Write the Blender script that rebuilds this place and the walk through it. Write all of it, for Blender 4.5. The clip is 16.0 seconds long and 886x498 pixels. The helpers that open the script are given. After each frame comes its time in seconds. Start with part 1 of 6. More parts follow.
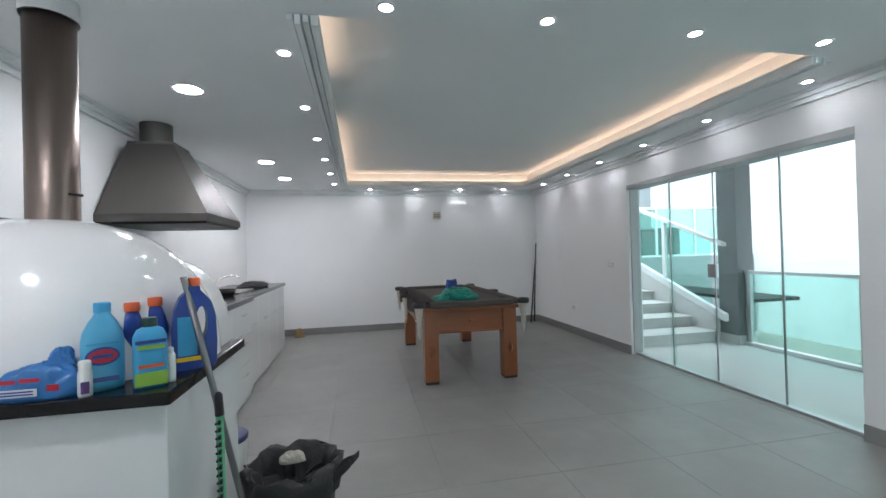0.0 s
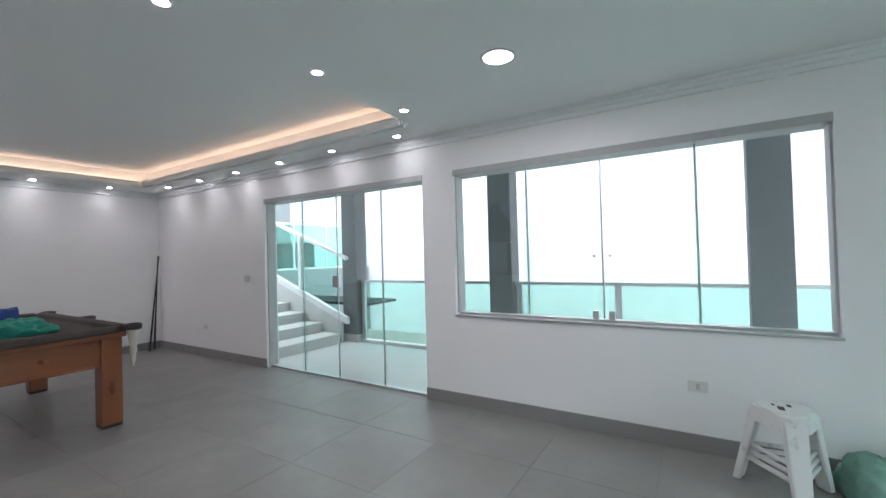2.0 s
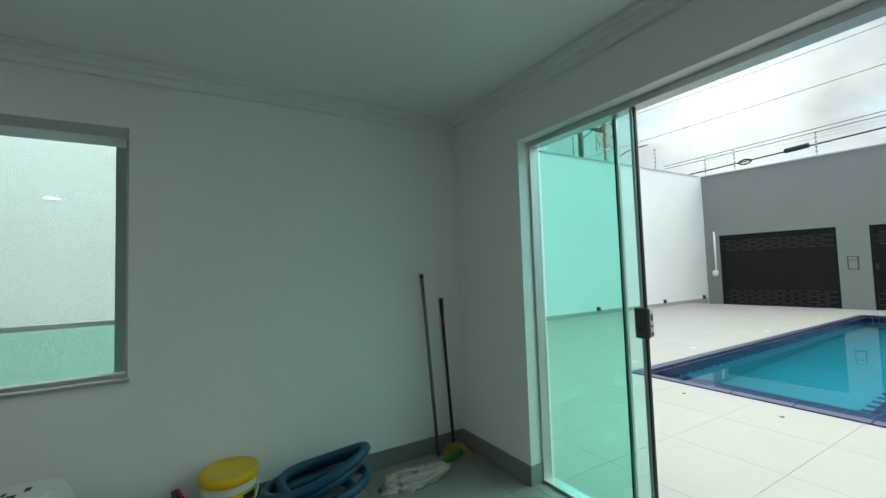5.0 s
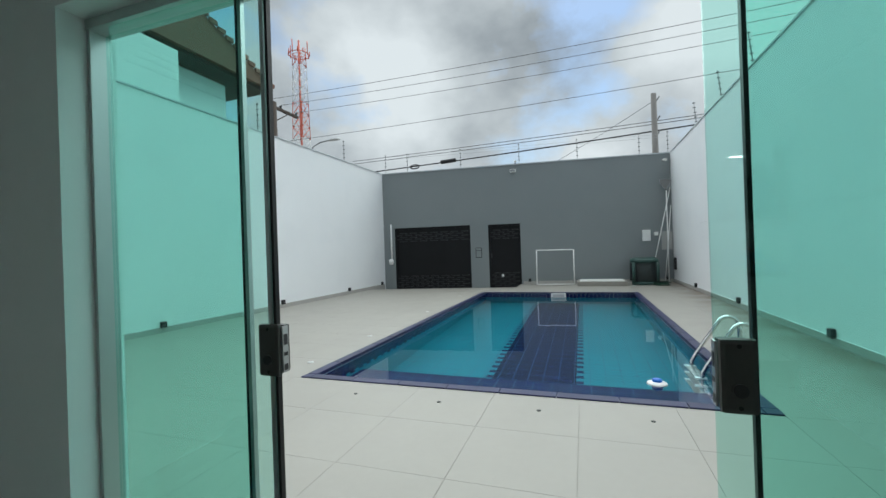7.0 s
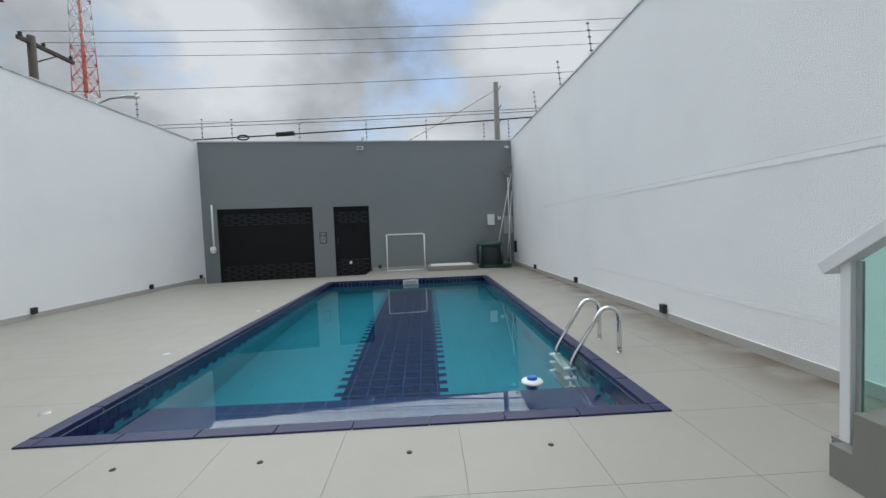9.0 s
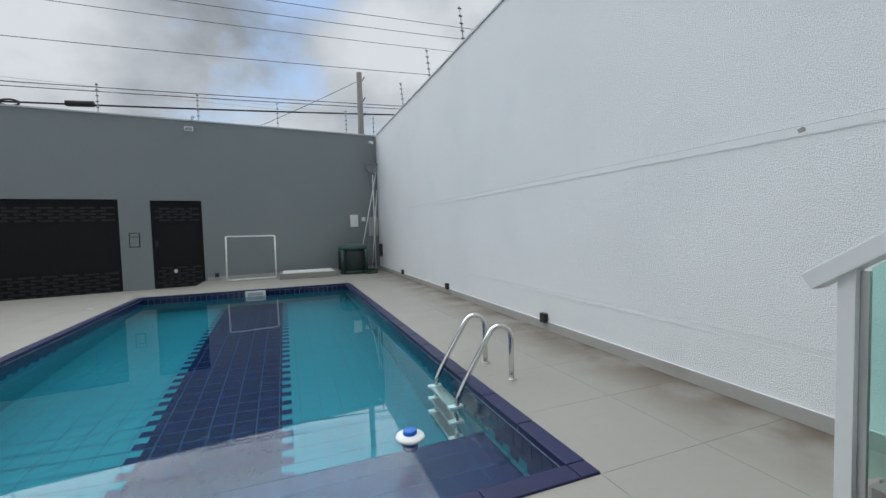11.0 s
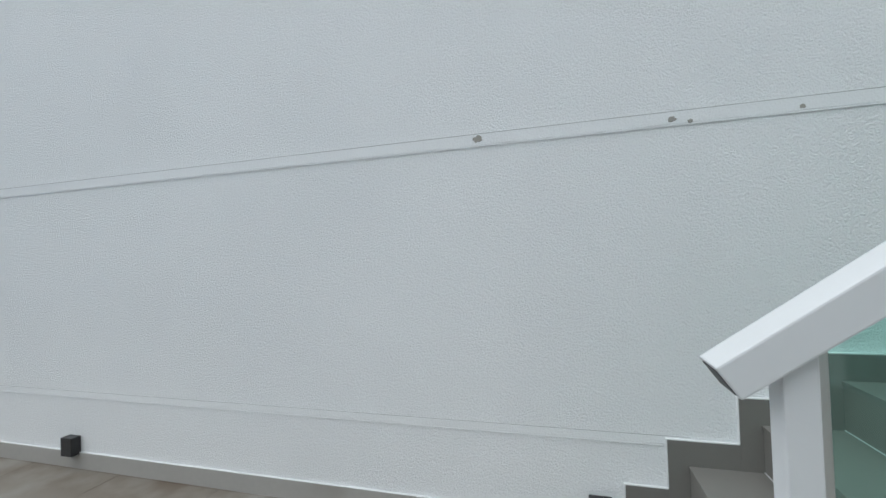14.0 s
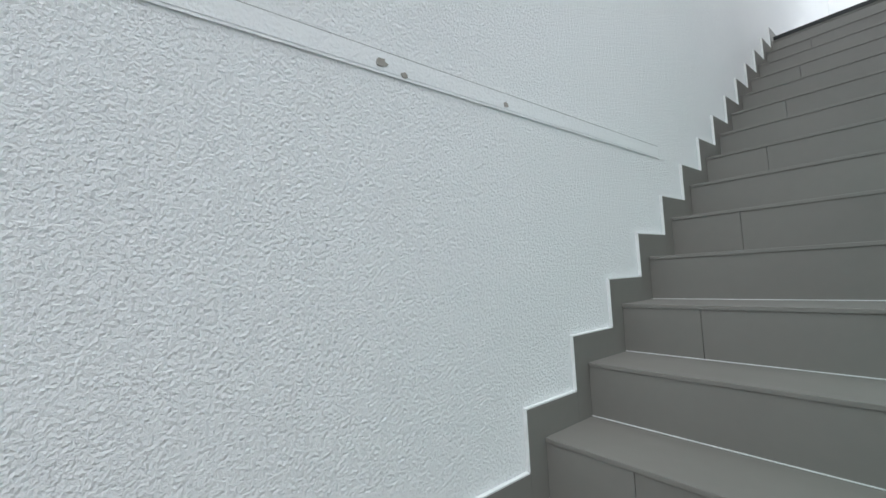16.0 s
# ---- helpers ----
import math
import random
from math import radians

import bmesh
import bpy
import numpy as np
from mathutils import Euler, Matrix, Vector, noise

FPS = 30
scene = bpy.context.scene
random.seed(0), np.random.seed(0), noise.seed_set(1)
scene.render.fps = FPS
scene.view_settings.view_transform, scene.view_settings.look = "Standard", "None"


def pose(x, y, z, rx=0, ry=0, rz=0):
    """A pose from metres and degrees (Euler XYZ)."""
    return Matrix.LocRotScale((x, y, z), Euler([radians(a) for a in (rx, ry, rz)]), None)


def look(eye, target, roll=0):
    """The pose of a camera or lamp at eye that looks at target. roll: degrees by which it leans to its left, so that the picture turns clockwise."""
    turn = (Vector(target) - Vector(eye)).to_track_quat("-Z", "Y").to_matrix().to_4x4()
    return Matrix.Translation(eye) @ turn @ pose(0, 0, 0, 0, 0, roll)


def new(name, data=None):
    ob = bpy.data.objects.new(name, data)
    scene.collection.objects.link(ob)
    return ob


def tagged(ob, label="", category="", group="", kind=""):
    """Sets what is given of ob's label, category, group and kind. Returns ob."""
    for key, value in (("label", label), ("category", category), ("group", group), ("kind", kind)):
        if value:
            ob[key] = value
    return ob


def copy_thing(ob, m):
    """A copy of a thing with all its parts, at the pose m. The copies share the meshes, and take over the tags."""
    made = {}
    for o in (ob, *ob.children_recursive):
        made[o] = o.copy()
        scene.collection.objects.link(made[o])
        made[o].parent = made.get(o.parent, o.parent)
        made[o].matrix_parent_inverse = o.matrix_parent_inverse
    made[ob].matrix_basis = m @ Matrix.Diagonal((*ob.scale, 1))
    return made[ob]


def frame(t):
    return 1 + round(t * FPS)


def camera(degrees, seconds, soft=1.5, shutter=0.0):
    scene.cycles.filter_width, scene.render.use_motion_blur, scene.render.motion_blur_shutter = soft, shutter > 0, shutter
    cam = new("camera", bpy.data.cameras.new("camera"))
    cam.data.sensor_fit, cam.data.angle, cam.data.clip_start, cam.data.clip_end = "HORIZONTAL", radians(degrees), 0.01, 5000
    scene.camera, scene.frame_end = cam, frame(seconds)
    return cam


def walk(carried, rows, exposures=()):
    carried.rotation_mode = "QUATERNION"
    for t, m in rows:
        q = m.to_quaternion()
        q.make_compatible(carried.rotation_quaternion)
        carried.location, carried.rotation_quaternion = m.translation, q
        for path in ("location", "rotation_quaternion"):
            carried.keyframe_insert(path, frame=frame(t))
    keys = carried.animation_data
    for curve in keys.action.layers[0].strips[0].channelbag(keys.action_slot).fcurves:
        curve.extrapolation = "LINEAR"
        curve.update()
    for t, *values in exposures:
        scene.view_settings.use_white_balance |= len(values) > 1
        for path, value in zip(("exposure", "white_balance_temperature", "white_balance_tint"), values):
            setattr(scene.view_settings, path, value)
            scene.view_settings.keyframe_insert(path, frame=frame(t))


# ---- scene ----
cam = camera(94.2, 16.0)
PATH = [
    (0, (0.362, -0.234, 1.333), (0.753, 1.727, 1.35), -1.6),
    (0.5, (0.412, -0.249, 1.32), (1.177, 1.599, 1.347), -1.5),
    (1, (0.438, -0.224, 1.365), (1.582, 1.416, 1.376), -1.7),
    (1.5, (0.449, -0.247, 1.376), (1.891, 1.139, 1.388), -1.6),
    (2, (0.432, -0.278, 1.341), (2.13, 0.779, 1.372), -1.6),
    (2.5, (0.451, -0.343, 1.329), (2.324, 0.36, 1.368), -1.6),
    (3, (0.517, -0.462, 1.297), (2.487, -0.124, 1.353), -1.6),
    (3.5, (0.631, -0.656, 1.279), (2.629, -0.658, 1.359), -1.7),
    (4, (0.727, -0.827, 1.293), (2.693, -1.181, 1.388), -1.9),
    (4.5, (0.833, -1.03, 1.301), (2.708, -1.718, 1.398), -1.7),
    (5, (0.963, -1.264, 1.304), (2.678, -2.288, 1.409), -1.9),
    (5.2, (1.005, -1.347, 1.315), (2.638, -2.497, 1.417), -1.7),
    (7.3, (1.411, -2.289, 1.282), (1.895, -4.230, 1.263), -1.9),
    (7.5, (1.460, -2.392, 1.279), (1.847, -4.354, 1.243), -1.8),
    (8, (1.517, -2.646, 1.266), (1.699, -4.637, 1.202), -1.7),
    (8.5, (1.557, -2.875, 1.290), (1.592, -4.873, 1.209), -1.6),
    (8.7, (1.566, -2.984, 1.273), (1.556, -4.982, 1.186), -1.9),
    (11, (1.380, -4.188, 1.214), (0.665, -6.053, 1.117), -1.6),
    (11.5, (1.283, -4.475, 1.226), (0.343, -6.238, 1.140), -1.6),
    (12, (1.164, -4.707, 1.226), (-0.016, -6.321, 1.157), -1.8),
    (12.5, (1.011, -4.921, 1.217), (-0.409, -6.329, 1.173), -1.8),
    (13, (0.847, -5.113, 1.196), (-0.789, -6.264, 1.188), -1.7),
    (13.5, (0.630, -5.264, 1.211), (-1.169, -6.137, 1.238), -1.7),
    (14, (0.378, -5.360, 1.205), (-1.547, -5.901, 1.243), -2.0),
    (14.5, (0.106, -5.368, 1.167), (-1.877, -5.604, 1.278), -2.0),
    (15, (-0.171, -5.467, 1.186), (-2.150, -5.196, 1.288), -2.7),
    (15.5, (-0.424, -5.476, 1.203), (-2.264, -4.701, 1.323), -3.0),
    (16, (-0.623, -5.406, 1.201), (-2.179, -4.158, 1.337), -2.9),
]
EXPOSURES = [(0, 2.3, 6170, 13), (1.0, 2.27, 6200, 15), (2.0, 2.3, 6350, 20), (2.5, 2.36, 6550, 22), (3.0, 2.28, 6700, 23), (3.5, 2.02, 7450, 22), (4.0, 1.83, 7150, 14), (4.5, 1.52, 6550, 2),
             (5.2, 1.2, 6400, -4), (7.3, 0.58, 6300, 2), (8.7, 0.48, 6400, 6), (11, 0.48, 6330, 6), (13, 0.42, 6400, 8), (14, 0.48, 6380, 6), (15, 0.38, 6450, 8), (16, 0.62, 6450, 7)]
walk(cam, [(t, look(eye, target, roll)) for t, eye, target, roll in PATH], EXPOSURES)

# ---- world and sun ----
SUN_EL, SUN_AZ = 64.0, 180.0
world = bpy.data.worlds.new("sky_world")
scene.world = world
world.use_nodes = True
wn, wl = world.node_tree.nodes, world.node_tree.links
wn.clear()
w_out = wn.new("ShaderNodeOutputWorld")
w_bg = wn.new("ShaderNodeBackground")
w_sky = wn.new("ShaderNodeTexSky")
w_sky.sky_type = "NISHITA"
w_sky.sun_disc = False
w_sky.sun_elevation = radians(SUN_EL)
w_sky.sun_rotation = radians(SUN_AZ)
w_co = wn.new("ShaderNodeTexCoord")
w_map = wn.new("ShaderNodeMapping")
w_map.inputs["Scale"].default_value = (1.0, 1.0, 1.35)
w_map.inputs["Location"].default_value = (0.35, 0.2, 0.1)
w_n = wn.new("ShaderNodeTexNoise")
w_n.inputs["Scale"].default_value = 2.6
w_n.inputs["Detail"].default_value = 8
w_n.inputs["Roughness"].default_value = 0.55
w_cov = wn.new("ShaderNodeValToRGB")
w_cov.color_ramp.elements[0].position, w_cov.color_ramp.elements[1].position = 0.36, 0.50
w_n2 = wn.new("ShaderNodeTexNoise")
w_n2.inputs["Scale"].default_value = 2.4
w_n2.inputs["Detail"].default_value = 6
w_tone = wn.new("ShaderNodeValToRGB")
w_tone.color_ramp.elements[0].position, w_tone.color_ramp.elements[1].position = 0.36, 0.62
w_tone.color_ramp.elements[0].color = (2.05, 2.2, 2.45, 1)
w_tone.color_ramp.elements[1].color = (5.0, 5.1, 5.4, 1)
w_mix = wn.new("ShaderNodeMix")
w_mix.data_type = "RGBA"
wl.new(w_co.outputs["Generated"], w_map.inputs["Vector"])
wl.new(w_map.outputs["Vector"], w_n.inputs["Vector"])
wl.new(w_map.outputs["Vector"], w_n2.inputs["Vector"])
wl.new(w_n.outputs["Fac"], w_cov.inputs["Fac"])
wl.new(w_n2.outputs["Fac"], w_tone.inputs["Fac"])
wl.new(w_cov.outputs["Color"], w_mix.inputs[0])
wl.new(w_sky.outputs["Color"], w_mix.inputs[6])
wl.new(w_tone.outputs["Color"], w_mix.inputs[7])
wl.new(w_mix.outputs[2], w_bg.inputs["Color"])
w_bg.inputs["Strength"].default_value = 0.1
wl.new(w_bg.outputs["Background"], w_out.inputs["Surface"])

sun_data = bpy.data.lights.new("sun", "SUN")
sun_data.energy, sun_data.angle, sun_data.color = 2.6, radians(100), (0.96, 0.985, 1.0)
sun = new("sun", sun_data)
sun.matrix_world = look((math.cos(radians(SUN_EL)) * math.sin(radians(SUN_AZ)), math.cos(radians(SUN_EL)) * math.cos(radians(SUN_AZ)), math.sin(radians(SUN_EL))), (0, 0, 0))

# ---- small helpers ----
ORIGIN = {}


def blank():
    return bmesh.new()


def box(bm, x0, x1, y0, y1, z0, z1, bevel=0.0):
    vs = [bm.verts.new((x, y, z)) for x in (x0, x1) for y in (y0, y1) for z in (z0, z1)]
    fs = [bm.faces.new([vs[i] for i in q]) for q in ((0, 1, 3, 2), (4, 6, 7, 5), (0, 4, 5, 1), (2, 3, 7, 6), (0, 2, 6, 4), (1, 5, 7, 3))]
    if bevel:
        es = list({e for f in fs for e in f.edges})
        bmesh.ops.bevel(bm, geom=es, offset=bevel, segments=2, affect="EDGES", profile=0.6)
    return bm


def boxed(x0, x1, y0, y1, z0, z1, bevel=0.0):
    return box(bmesh.new(), x0, x1, y0, y1, z0, z1, bevel)


def tube(bm, pts, r, sides=12, caps=True):
    """A round bar along a line of points; r is one radius or one for each point."""
    pts = [Vector(p) for p in pts]
    rs = r if isinstance(r, (list, tuple)) else [r] * len(pts)
    rings, up = [], None
    for i, p in enumerate(pts):
        d = (pts[min(i + 1, len(pts) - 1)] - pts[max(i - 1, 0)]).normalized()
        if up is None:
            up = Vector((0, 0, 1)) if abs(d.z) < 0.9 else Vector((1, 0, 0))
        side = d.cross(up).normalized()
        up = side.cross(d).normalized()
        rings.append([bm.verts.new(p + rs[i] * (math.cos(a) * side + math.sin(a) * up)) for a in (2 * math.pi * k / sides for k in range(sides))])
    for a, b in zip(rings, rings[1:]):
        for k in range(sides):
            f = bm.faces.new((a[k], b[k], b[(k + 1) % sides], a[(k + 1) % sides]))
            f.smooth = True
    if caps:
        bm.faces.new(rings[0])
        bm.faces.new(rings[-1][::-1])
    return bm


def lathe(bm, profile, cx=0, cy=0, cz=0, sides=28, sx=1.0, sy=1.0):
    """A turned body from (radius, height) pairs."""
    rings = []
    for r, z in profile:
        if r < 1e-5:
            rings.append([bm.verts.new((cx, cy, cz + z))])
        else:
            rings.append([bm.verts.new((cx + sx * r * math.cos(a), cy + sy * r * math.sin(a), cz + z)) for a in (2 * math.pi * k / sides for k in range(sides))])
    for a, b in zip(rings, rings[1:]):
        for k in range(sides):
            n = (k + 1) % sides
            if len(a) == 1 and len(b) == 1:
                continue
            q = (a[0], b[n], b[k]) if len(a) == 1 else (a[k], a[n], b[0]) if len(b) == 1 else (a[k], a[n], b[n], b[k])
            f = bm.faces.new(q)
            f.smooth = True
    return bm


def hull(bm, bottom, top):
    """A closed block between two rings of equally many points."""
    a, b = [bm.verts.new(p) for p in bottom], [bm.verts.new(p) for p in top]
    n = len(a)
    bm.faces.new(a[::-1])
    bm.faces.new(b)
    for k in range(n):
        bm.faces.new((a[k], a[(k + 1) % n], b[(k + 1) % n], b[k]))
    return bm


def mesh_of(name, bm, material):
    bmesh.ops.recalc_face_normals(bm, faces=bm.faces)
    me = bpy.data.meshes.new(name)
    bm.to_mesh(me)
    bm.free()
    if material:
        me.materials.append(material)
    return me


def part(name, bm, material, parent, label=""):
    """One mesh under a thing or a part; the bmesh is in the world's metres."""
    base = ORIGIN[parent]
    bmesh.ops.translate(bm, verts=bm.verts, vec=-base)
    ob = new(name, mesh_of(name, bm, material))
    ob.parent = parent
    ORIGIN[ob] = base.copy()
    return tagged(ob, label)


def thing(name, at, label, category, group=""):
    ob = new(name)
    ob.empty_display_size = 0.1
    ob.location = at
    ORIGIN[ob] = Vector(at)
    return tagged(ob, label, category, group)


def single(name, bm, material, label, category, at=(0, 0, 0), group=""):
    """A thing that is one mesh."""
    bmesh.ops.translate(bm, verts=bm.verts, vec=-Vector(at))
    ob = new(name, mesh_of(name, bm, material))
    ob.location = at
    ORIGIN[ob] = Vector(at)
    return tagged(ob, label, category, group)


def structure(name, bm, material, label, category):
    ob = new(name, mesh_of(name, bm, material))
    ORIGIN[ob] = Vector((0, 0, 0))
    return tagged(ob, label, category, "", "structure")


# ---- materials ----
def mat(name, col, rough=0.5, metal=0.0, var=0.06, scale=3.0, fine=40.0, bump=0.0, bscale=120.0, dist=0.002, each=0.0, stretch=(1, 1, 1), spec=0.5, dirt=None, coat=0.0):
    m = bpy.data.materials.new(name)
    m.use_nodes = True
    n, l = m.node_tree.nodes, m.node_tree.links
    b = n["Principled BSDF"]
    b.inputs["Roughness"].default_value, b.inputs["Metallic"].default_value = rough, metal
    b.inputs["Specular IOR Level"].default_value = spec
    b.inputs["Coat Weight"].default_value = coat
    geo = n.new("ShaderNodeNewGeometry")
    mp = n.new("ShaderNodeMapping")
    mp.inputs["Scale"].default_value = stretch
    l.new(geo.outputs["Position"], mp.inputs["Vector"])

    def noise_at(sc, detail=4.0):
        t = n.new("ShaderNodeTexNoise")
        t.inputs["Scale"].default_value, t.inputs["Detail"].default_value = sc, detail
        l.new(mp.outputs["Vector"], t.inputs["Vector"])
        return t.outputs["Fac"]

    def maths(op, a, c):
        t = n.new("ShaderNodeMath")
        t.operation = op
        for i, v in enumerate((a, c)):
            if isinstance(v, (int, float)):
                t.inputs[i].default_value = v
            else:
                l.new(v, t.inputs[i])
        return t.outputs[0]

    value = maths("ADD", maths("MULTIPLY", maths("SUBTRACT", noise_at(scale), 0.5), 2 * var), maths("MULTIPLY", maths("SUBTRACT", noise_at(fine, 6), 0.5), 1.2 * var))
    if each:
        info = n.new("ShaderNodeObjectInfo")
        value = maths("ADD", value, maths("MULTIPLY", maths("SUBTRACT", info.outputs["Random"], 0.5), 2 * each))
    hsv = n.new("ShaderNodeHueSaturation")
    hsv.inputs["Color"].default_value = (*col, 1)
    l.new(maths("ADD", value, 1.0), hsv.inputs["Value"])
    colour = hsv.outputs["Color"]
    if dirt:
        mix = n.new("ShaderNodeMix")
        mix.data_type = "RGBA"
        ramp = n.new("ShaderNodeValToRGB")
        ramp.color_ramp.elements[0].position, ramp.color_ramp.elements[1].position = dirt[1], dirt[2]
        l.new(noise_at(dirt[3], 7), ramp.inputs["Fac"])
        l.new(maths("MULTIPLY", ramp.outputs["Color"], dirt[4]), mix.inputs[0])
        l.new(colour, mix.inputs[6])
        mix.inputs[7].default_value = (*dirt[0], 1)
        colour = mix.outputs[2]
    l.new(colour, b.inputs["Base Color"])
    l.new(maths("ADD", maths("MULTIPLY", maths("SUBTRACT", noise_at(scale * 2.3), 0.5), 0.25 * rough), rough), b.inputs["Roughness"])
    if bump:
        bp = n.new("ShaderNodeBump")
        bp.inputs["Strength"].default_value, bp.inputs["Distance"].default_value = bump, dist
        l.new(noise_at(bscale, 5), bp.inputs["Height"])
        l.new(bp.outputs["Normal"], b.inputs["Normal"])
    return m


def glass(name, tint, gloss=0.5, base=0.035):
    """Clear sheet glass: light goes straight through, tinted, with a faint mirror that grows towards grazing."""
    m = bpy.data.materials.new(name)
    m.use_nodes = True
    n, l = m.node_tree.nodes, m.node_tree.links
    n.clear()
    out, tr, gl, mx, lw, pw, ml, ad = (n.new("ShaderNode" + k) for k in ("OutputMaterial", "BsdfTransparent", "BsdfGlossy", "MixShader", "LayerWeight", "Math", "Math", "Math"))
    tr.inputs["Color"].default_value = (*tint, 1)
    gl.inputs["Roughness"].default_value = 0.0
    pw.operation, ml.operation, ad.operation = "POWER", "MULTIPLY", "ADD"
    pw.inputs[1].default_value, ml.inputs[1].default_value, ad.inputs[1].default_value = 5.0, gloss, base
    l.new(lw.outputs["Facing"], pw.inputs[0])
    l.new(pw.outputs[0], ml.inputs[0])
    l.new(ml.outputs[0], ad.inputs[0])
    l.new(ad.outputs[0], mx.inputs[0])
    l.new(tr.outputs[0], mx.inputs[1])
    l.new(gl.outputs[0], mx.inputs[2])
    l.new(mx.outputs[0], out.inputs[0])
    return m


def glow(name, col, power):
    m = bpy.data.materials.new(name)
    m.use_nodes = True
    n, l = m.node_tree.nodes, m.node_tree.links
    n.clear()
    out, em = n.new("ShaderNodeOutputMaterial"), n.new("ShaderNodeEmission")
    em.inputs["Color"].default_value, em.inputs["Strength"].default_value = (*col, 1), power
    l.new(em.outputs[0], out.inputs[0])
    return m


WALL = mat("wall_paint", (0.88, 0.88, 0.885), 0.6, var=0.02, scale=1.2, bump=0.12, bscale=160)
CEIL = mat("ceiling_paint", (0.83, 0.85, 0.855), 0.75, var=0.015, scale=0.8, bump=0.05)
FLOOR = mat("porcelain_floor", (0.235, 0.23, 0.217), 0.42, spec=0.7, var=0.12, scale=1.6, fine=14, each=0.04, dirt=((0.30, 0.295, 0.28), 0.5, 0.72, 2.2, 0.5))
GROUT = mat("floor_grout", (0.235, 0.23, 0.217), 0.8)
BASEB = mat("porcelain_skirting", (0.25, 0.245, 0.24), 0.35, var=0.08, scale=4)
DECK = mat("deck_porcelain", (0.288, 0.272, 0.241), 0.5, var=0.05, scale=1.3, fine=18, each=0.012, bump=0.05, bscale=200, dirt=((0.315, 0.295, 0.255), 0.52, 0.78, 1.6, 0.45))
dn, dl = DECK.node_tree.nodes, DECK.node_tree.links
d_b = dn["Principled BSDF"]
d_old = d_b.inputs["Base Color"].links[0].from_socket
d_geo, d_sep, d_map, d_noise, d_mul, d_mix = (dn.new(k) for k in ("ShaderNodeNewGeometry", "ShaderNodeSeparateXYZ", "ShaderNodeMapRange", "ShaderNodeTexNoise", "ShaderNodeMath", "ShaderNodeMix"))
dl.new(d_geo.outputs["Position"], d_sep.inputs[0])
dl.new(d_sep.outputs["X"], d_map.inputs["Value"])
for key, v in (("From Min", -1.45), ("From Max", -0.7), ("To Min", 1.0), ("To Max", 0.0)):
    d_map.inputs[key].default_value = v
d_noise.inputs["Scale"].default_value, d_noise.inputs["Detail"].default_value = 2.2, 8.0
dl.new(d_geo.outputs["Position"], d_noise.inputs["Vector"])
d_ramp = dn.new("ShaderNodeValToRGB")
d_ramp.color_ramp.elements[0].position, d_ramp.color_ramp.elements[1].position = 0.34, 0.58
dl.new(d_noise.outputs["Fac"], d_ramp.inputs["Fac"])
d_mul.operation = "MULTIPLY"
dl.new(d_map.outputs["Result"], d_mul.inputs[0])
dl.new(d_ramp.outputs["Color"], d_mul.inputs[1])
d_mix.data_type = "RGBA"
dl.new(d_mul.outputs[0], d_mix.inputs[0])
dl.new(d_old, d_mix.inputs[6])
d_mix.inputs[7].default_value = (0.13, 0.098, 0.07, 1)
dl.new(d_mix.outputs[2], d_b.inputs["Base Color"])
DECKG = mat("deck_grout", (0.285, 0.27, 0.24), 0.8)
SKIRT = mat("deck_skirting", (0.40, 0.385, 0.36), 0.5, var=0.09, scale=3, dirt=((0.2, 0.17, 0.13), 0.6, 0.8, 2.5, 0.5))
YARD = mat("yard_plaster", (0.87, 0.88, 0.885), 0.8, var=0.03, scale=0.7, fine=130, bump=1.0, bscale=150, dist=0.0075, dirt=((0.76, 0.78, 0.80), 0.5, 0.8, 0.8, 0.4))
GREY = mat("grey_wall_paint", (0.22, 0.242, 0.248), 0.7, var=0.05, scale=1.0, bump=0.2, bscale=90)
COPING = mat("wall_cap", (0.5, 0.52, 0.54), 0.5, var=0.05)
WHITE = mat("white_aluminium", (0.66, 0.67, 0.68), 0.35, var=0.02, bump=0.02)
ALU = mat("brushed_aluminium", (0.55, 0.56, 0.56), 0.35, 0.9, var=0.05, stretch=(1, 1, 0.05))
DARKSEAL = mat("dark_profile", (0.013, 0.015, 0.015), 0.45, 0.4, var=0.1)
LOCKM = mat("dull_lock_metal", (0.085, 0.085, 0.08), 0.4, 0.5, var=0.08)
STEEL = mat("stainless_steel", (0.42, 0.405, 0.385), 0.34, 1.0, var=0.04, scale=2, stretch=(6, 6, 1), bump=0.02)
CHROME = mat("polished_steel", (0.75, 0.75, 0.74), 0.12, 1.0, var=0.03)
HOODM = mat("dull_hood_steel", (0.12, 0.112, 0.104), 0.5, 0.7, var=0.05, scale=2, stretch=(6, 6, 1))
# white frame finish, darkened: the shade on it is part of this colour
FRAMEM = mat("shaded_white_frame", (0.44, 0.45, 0.45), 0.5, var=0.03)
PIPE = mat("heat_stained_steel", (0.25, 0.20, 0.175), 0.38, 1.0, var=0.18, scale=1.4, stretch=(12, 12, 0.6))
BLACKST = mat("black_granite", (0.010, 0.010, 0.011), 0.16, var=0.3, fine=160, spec=0.4)
LACQ = mat("white_lacquer", (0.80, 0.80, 0.80), 0.2, var=0.015, coat=0.3)
OVEN = mat("oven_white_enamel", (0.82, 0.81, 0.81), 0.12, var=0.02, bump=0.04, bscale=14, dist=0.004, coat=0.4)
WOOD = mat("varnished_wood", (0.25, 0.078, 0.026), 0.36, var=0.3, scale=3, fine=26, stretch=(3, 3, 0.5), bump=0.05, coat=0.3)
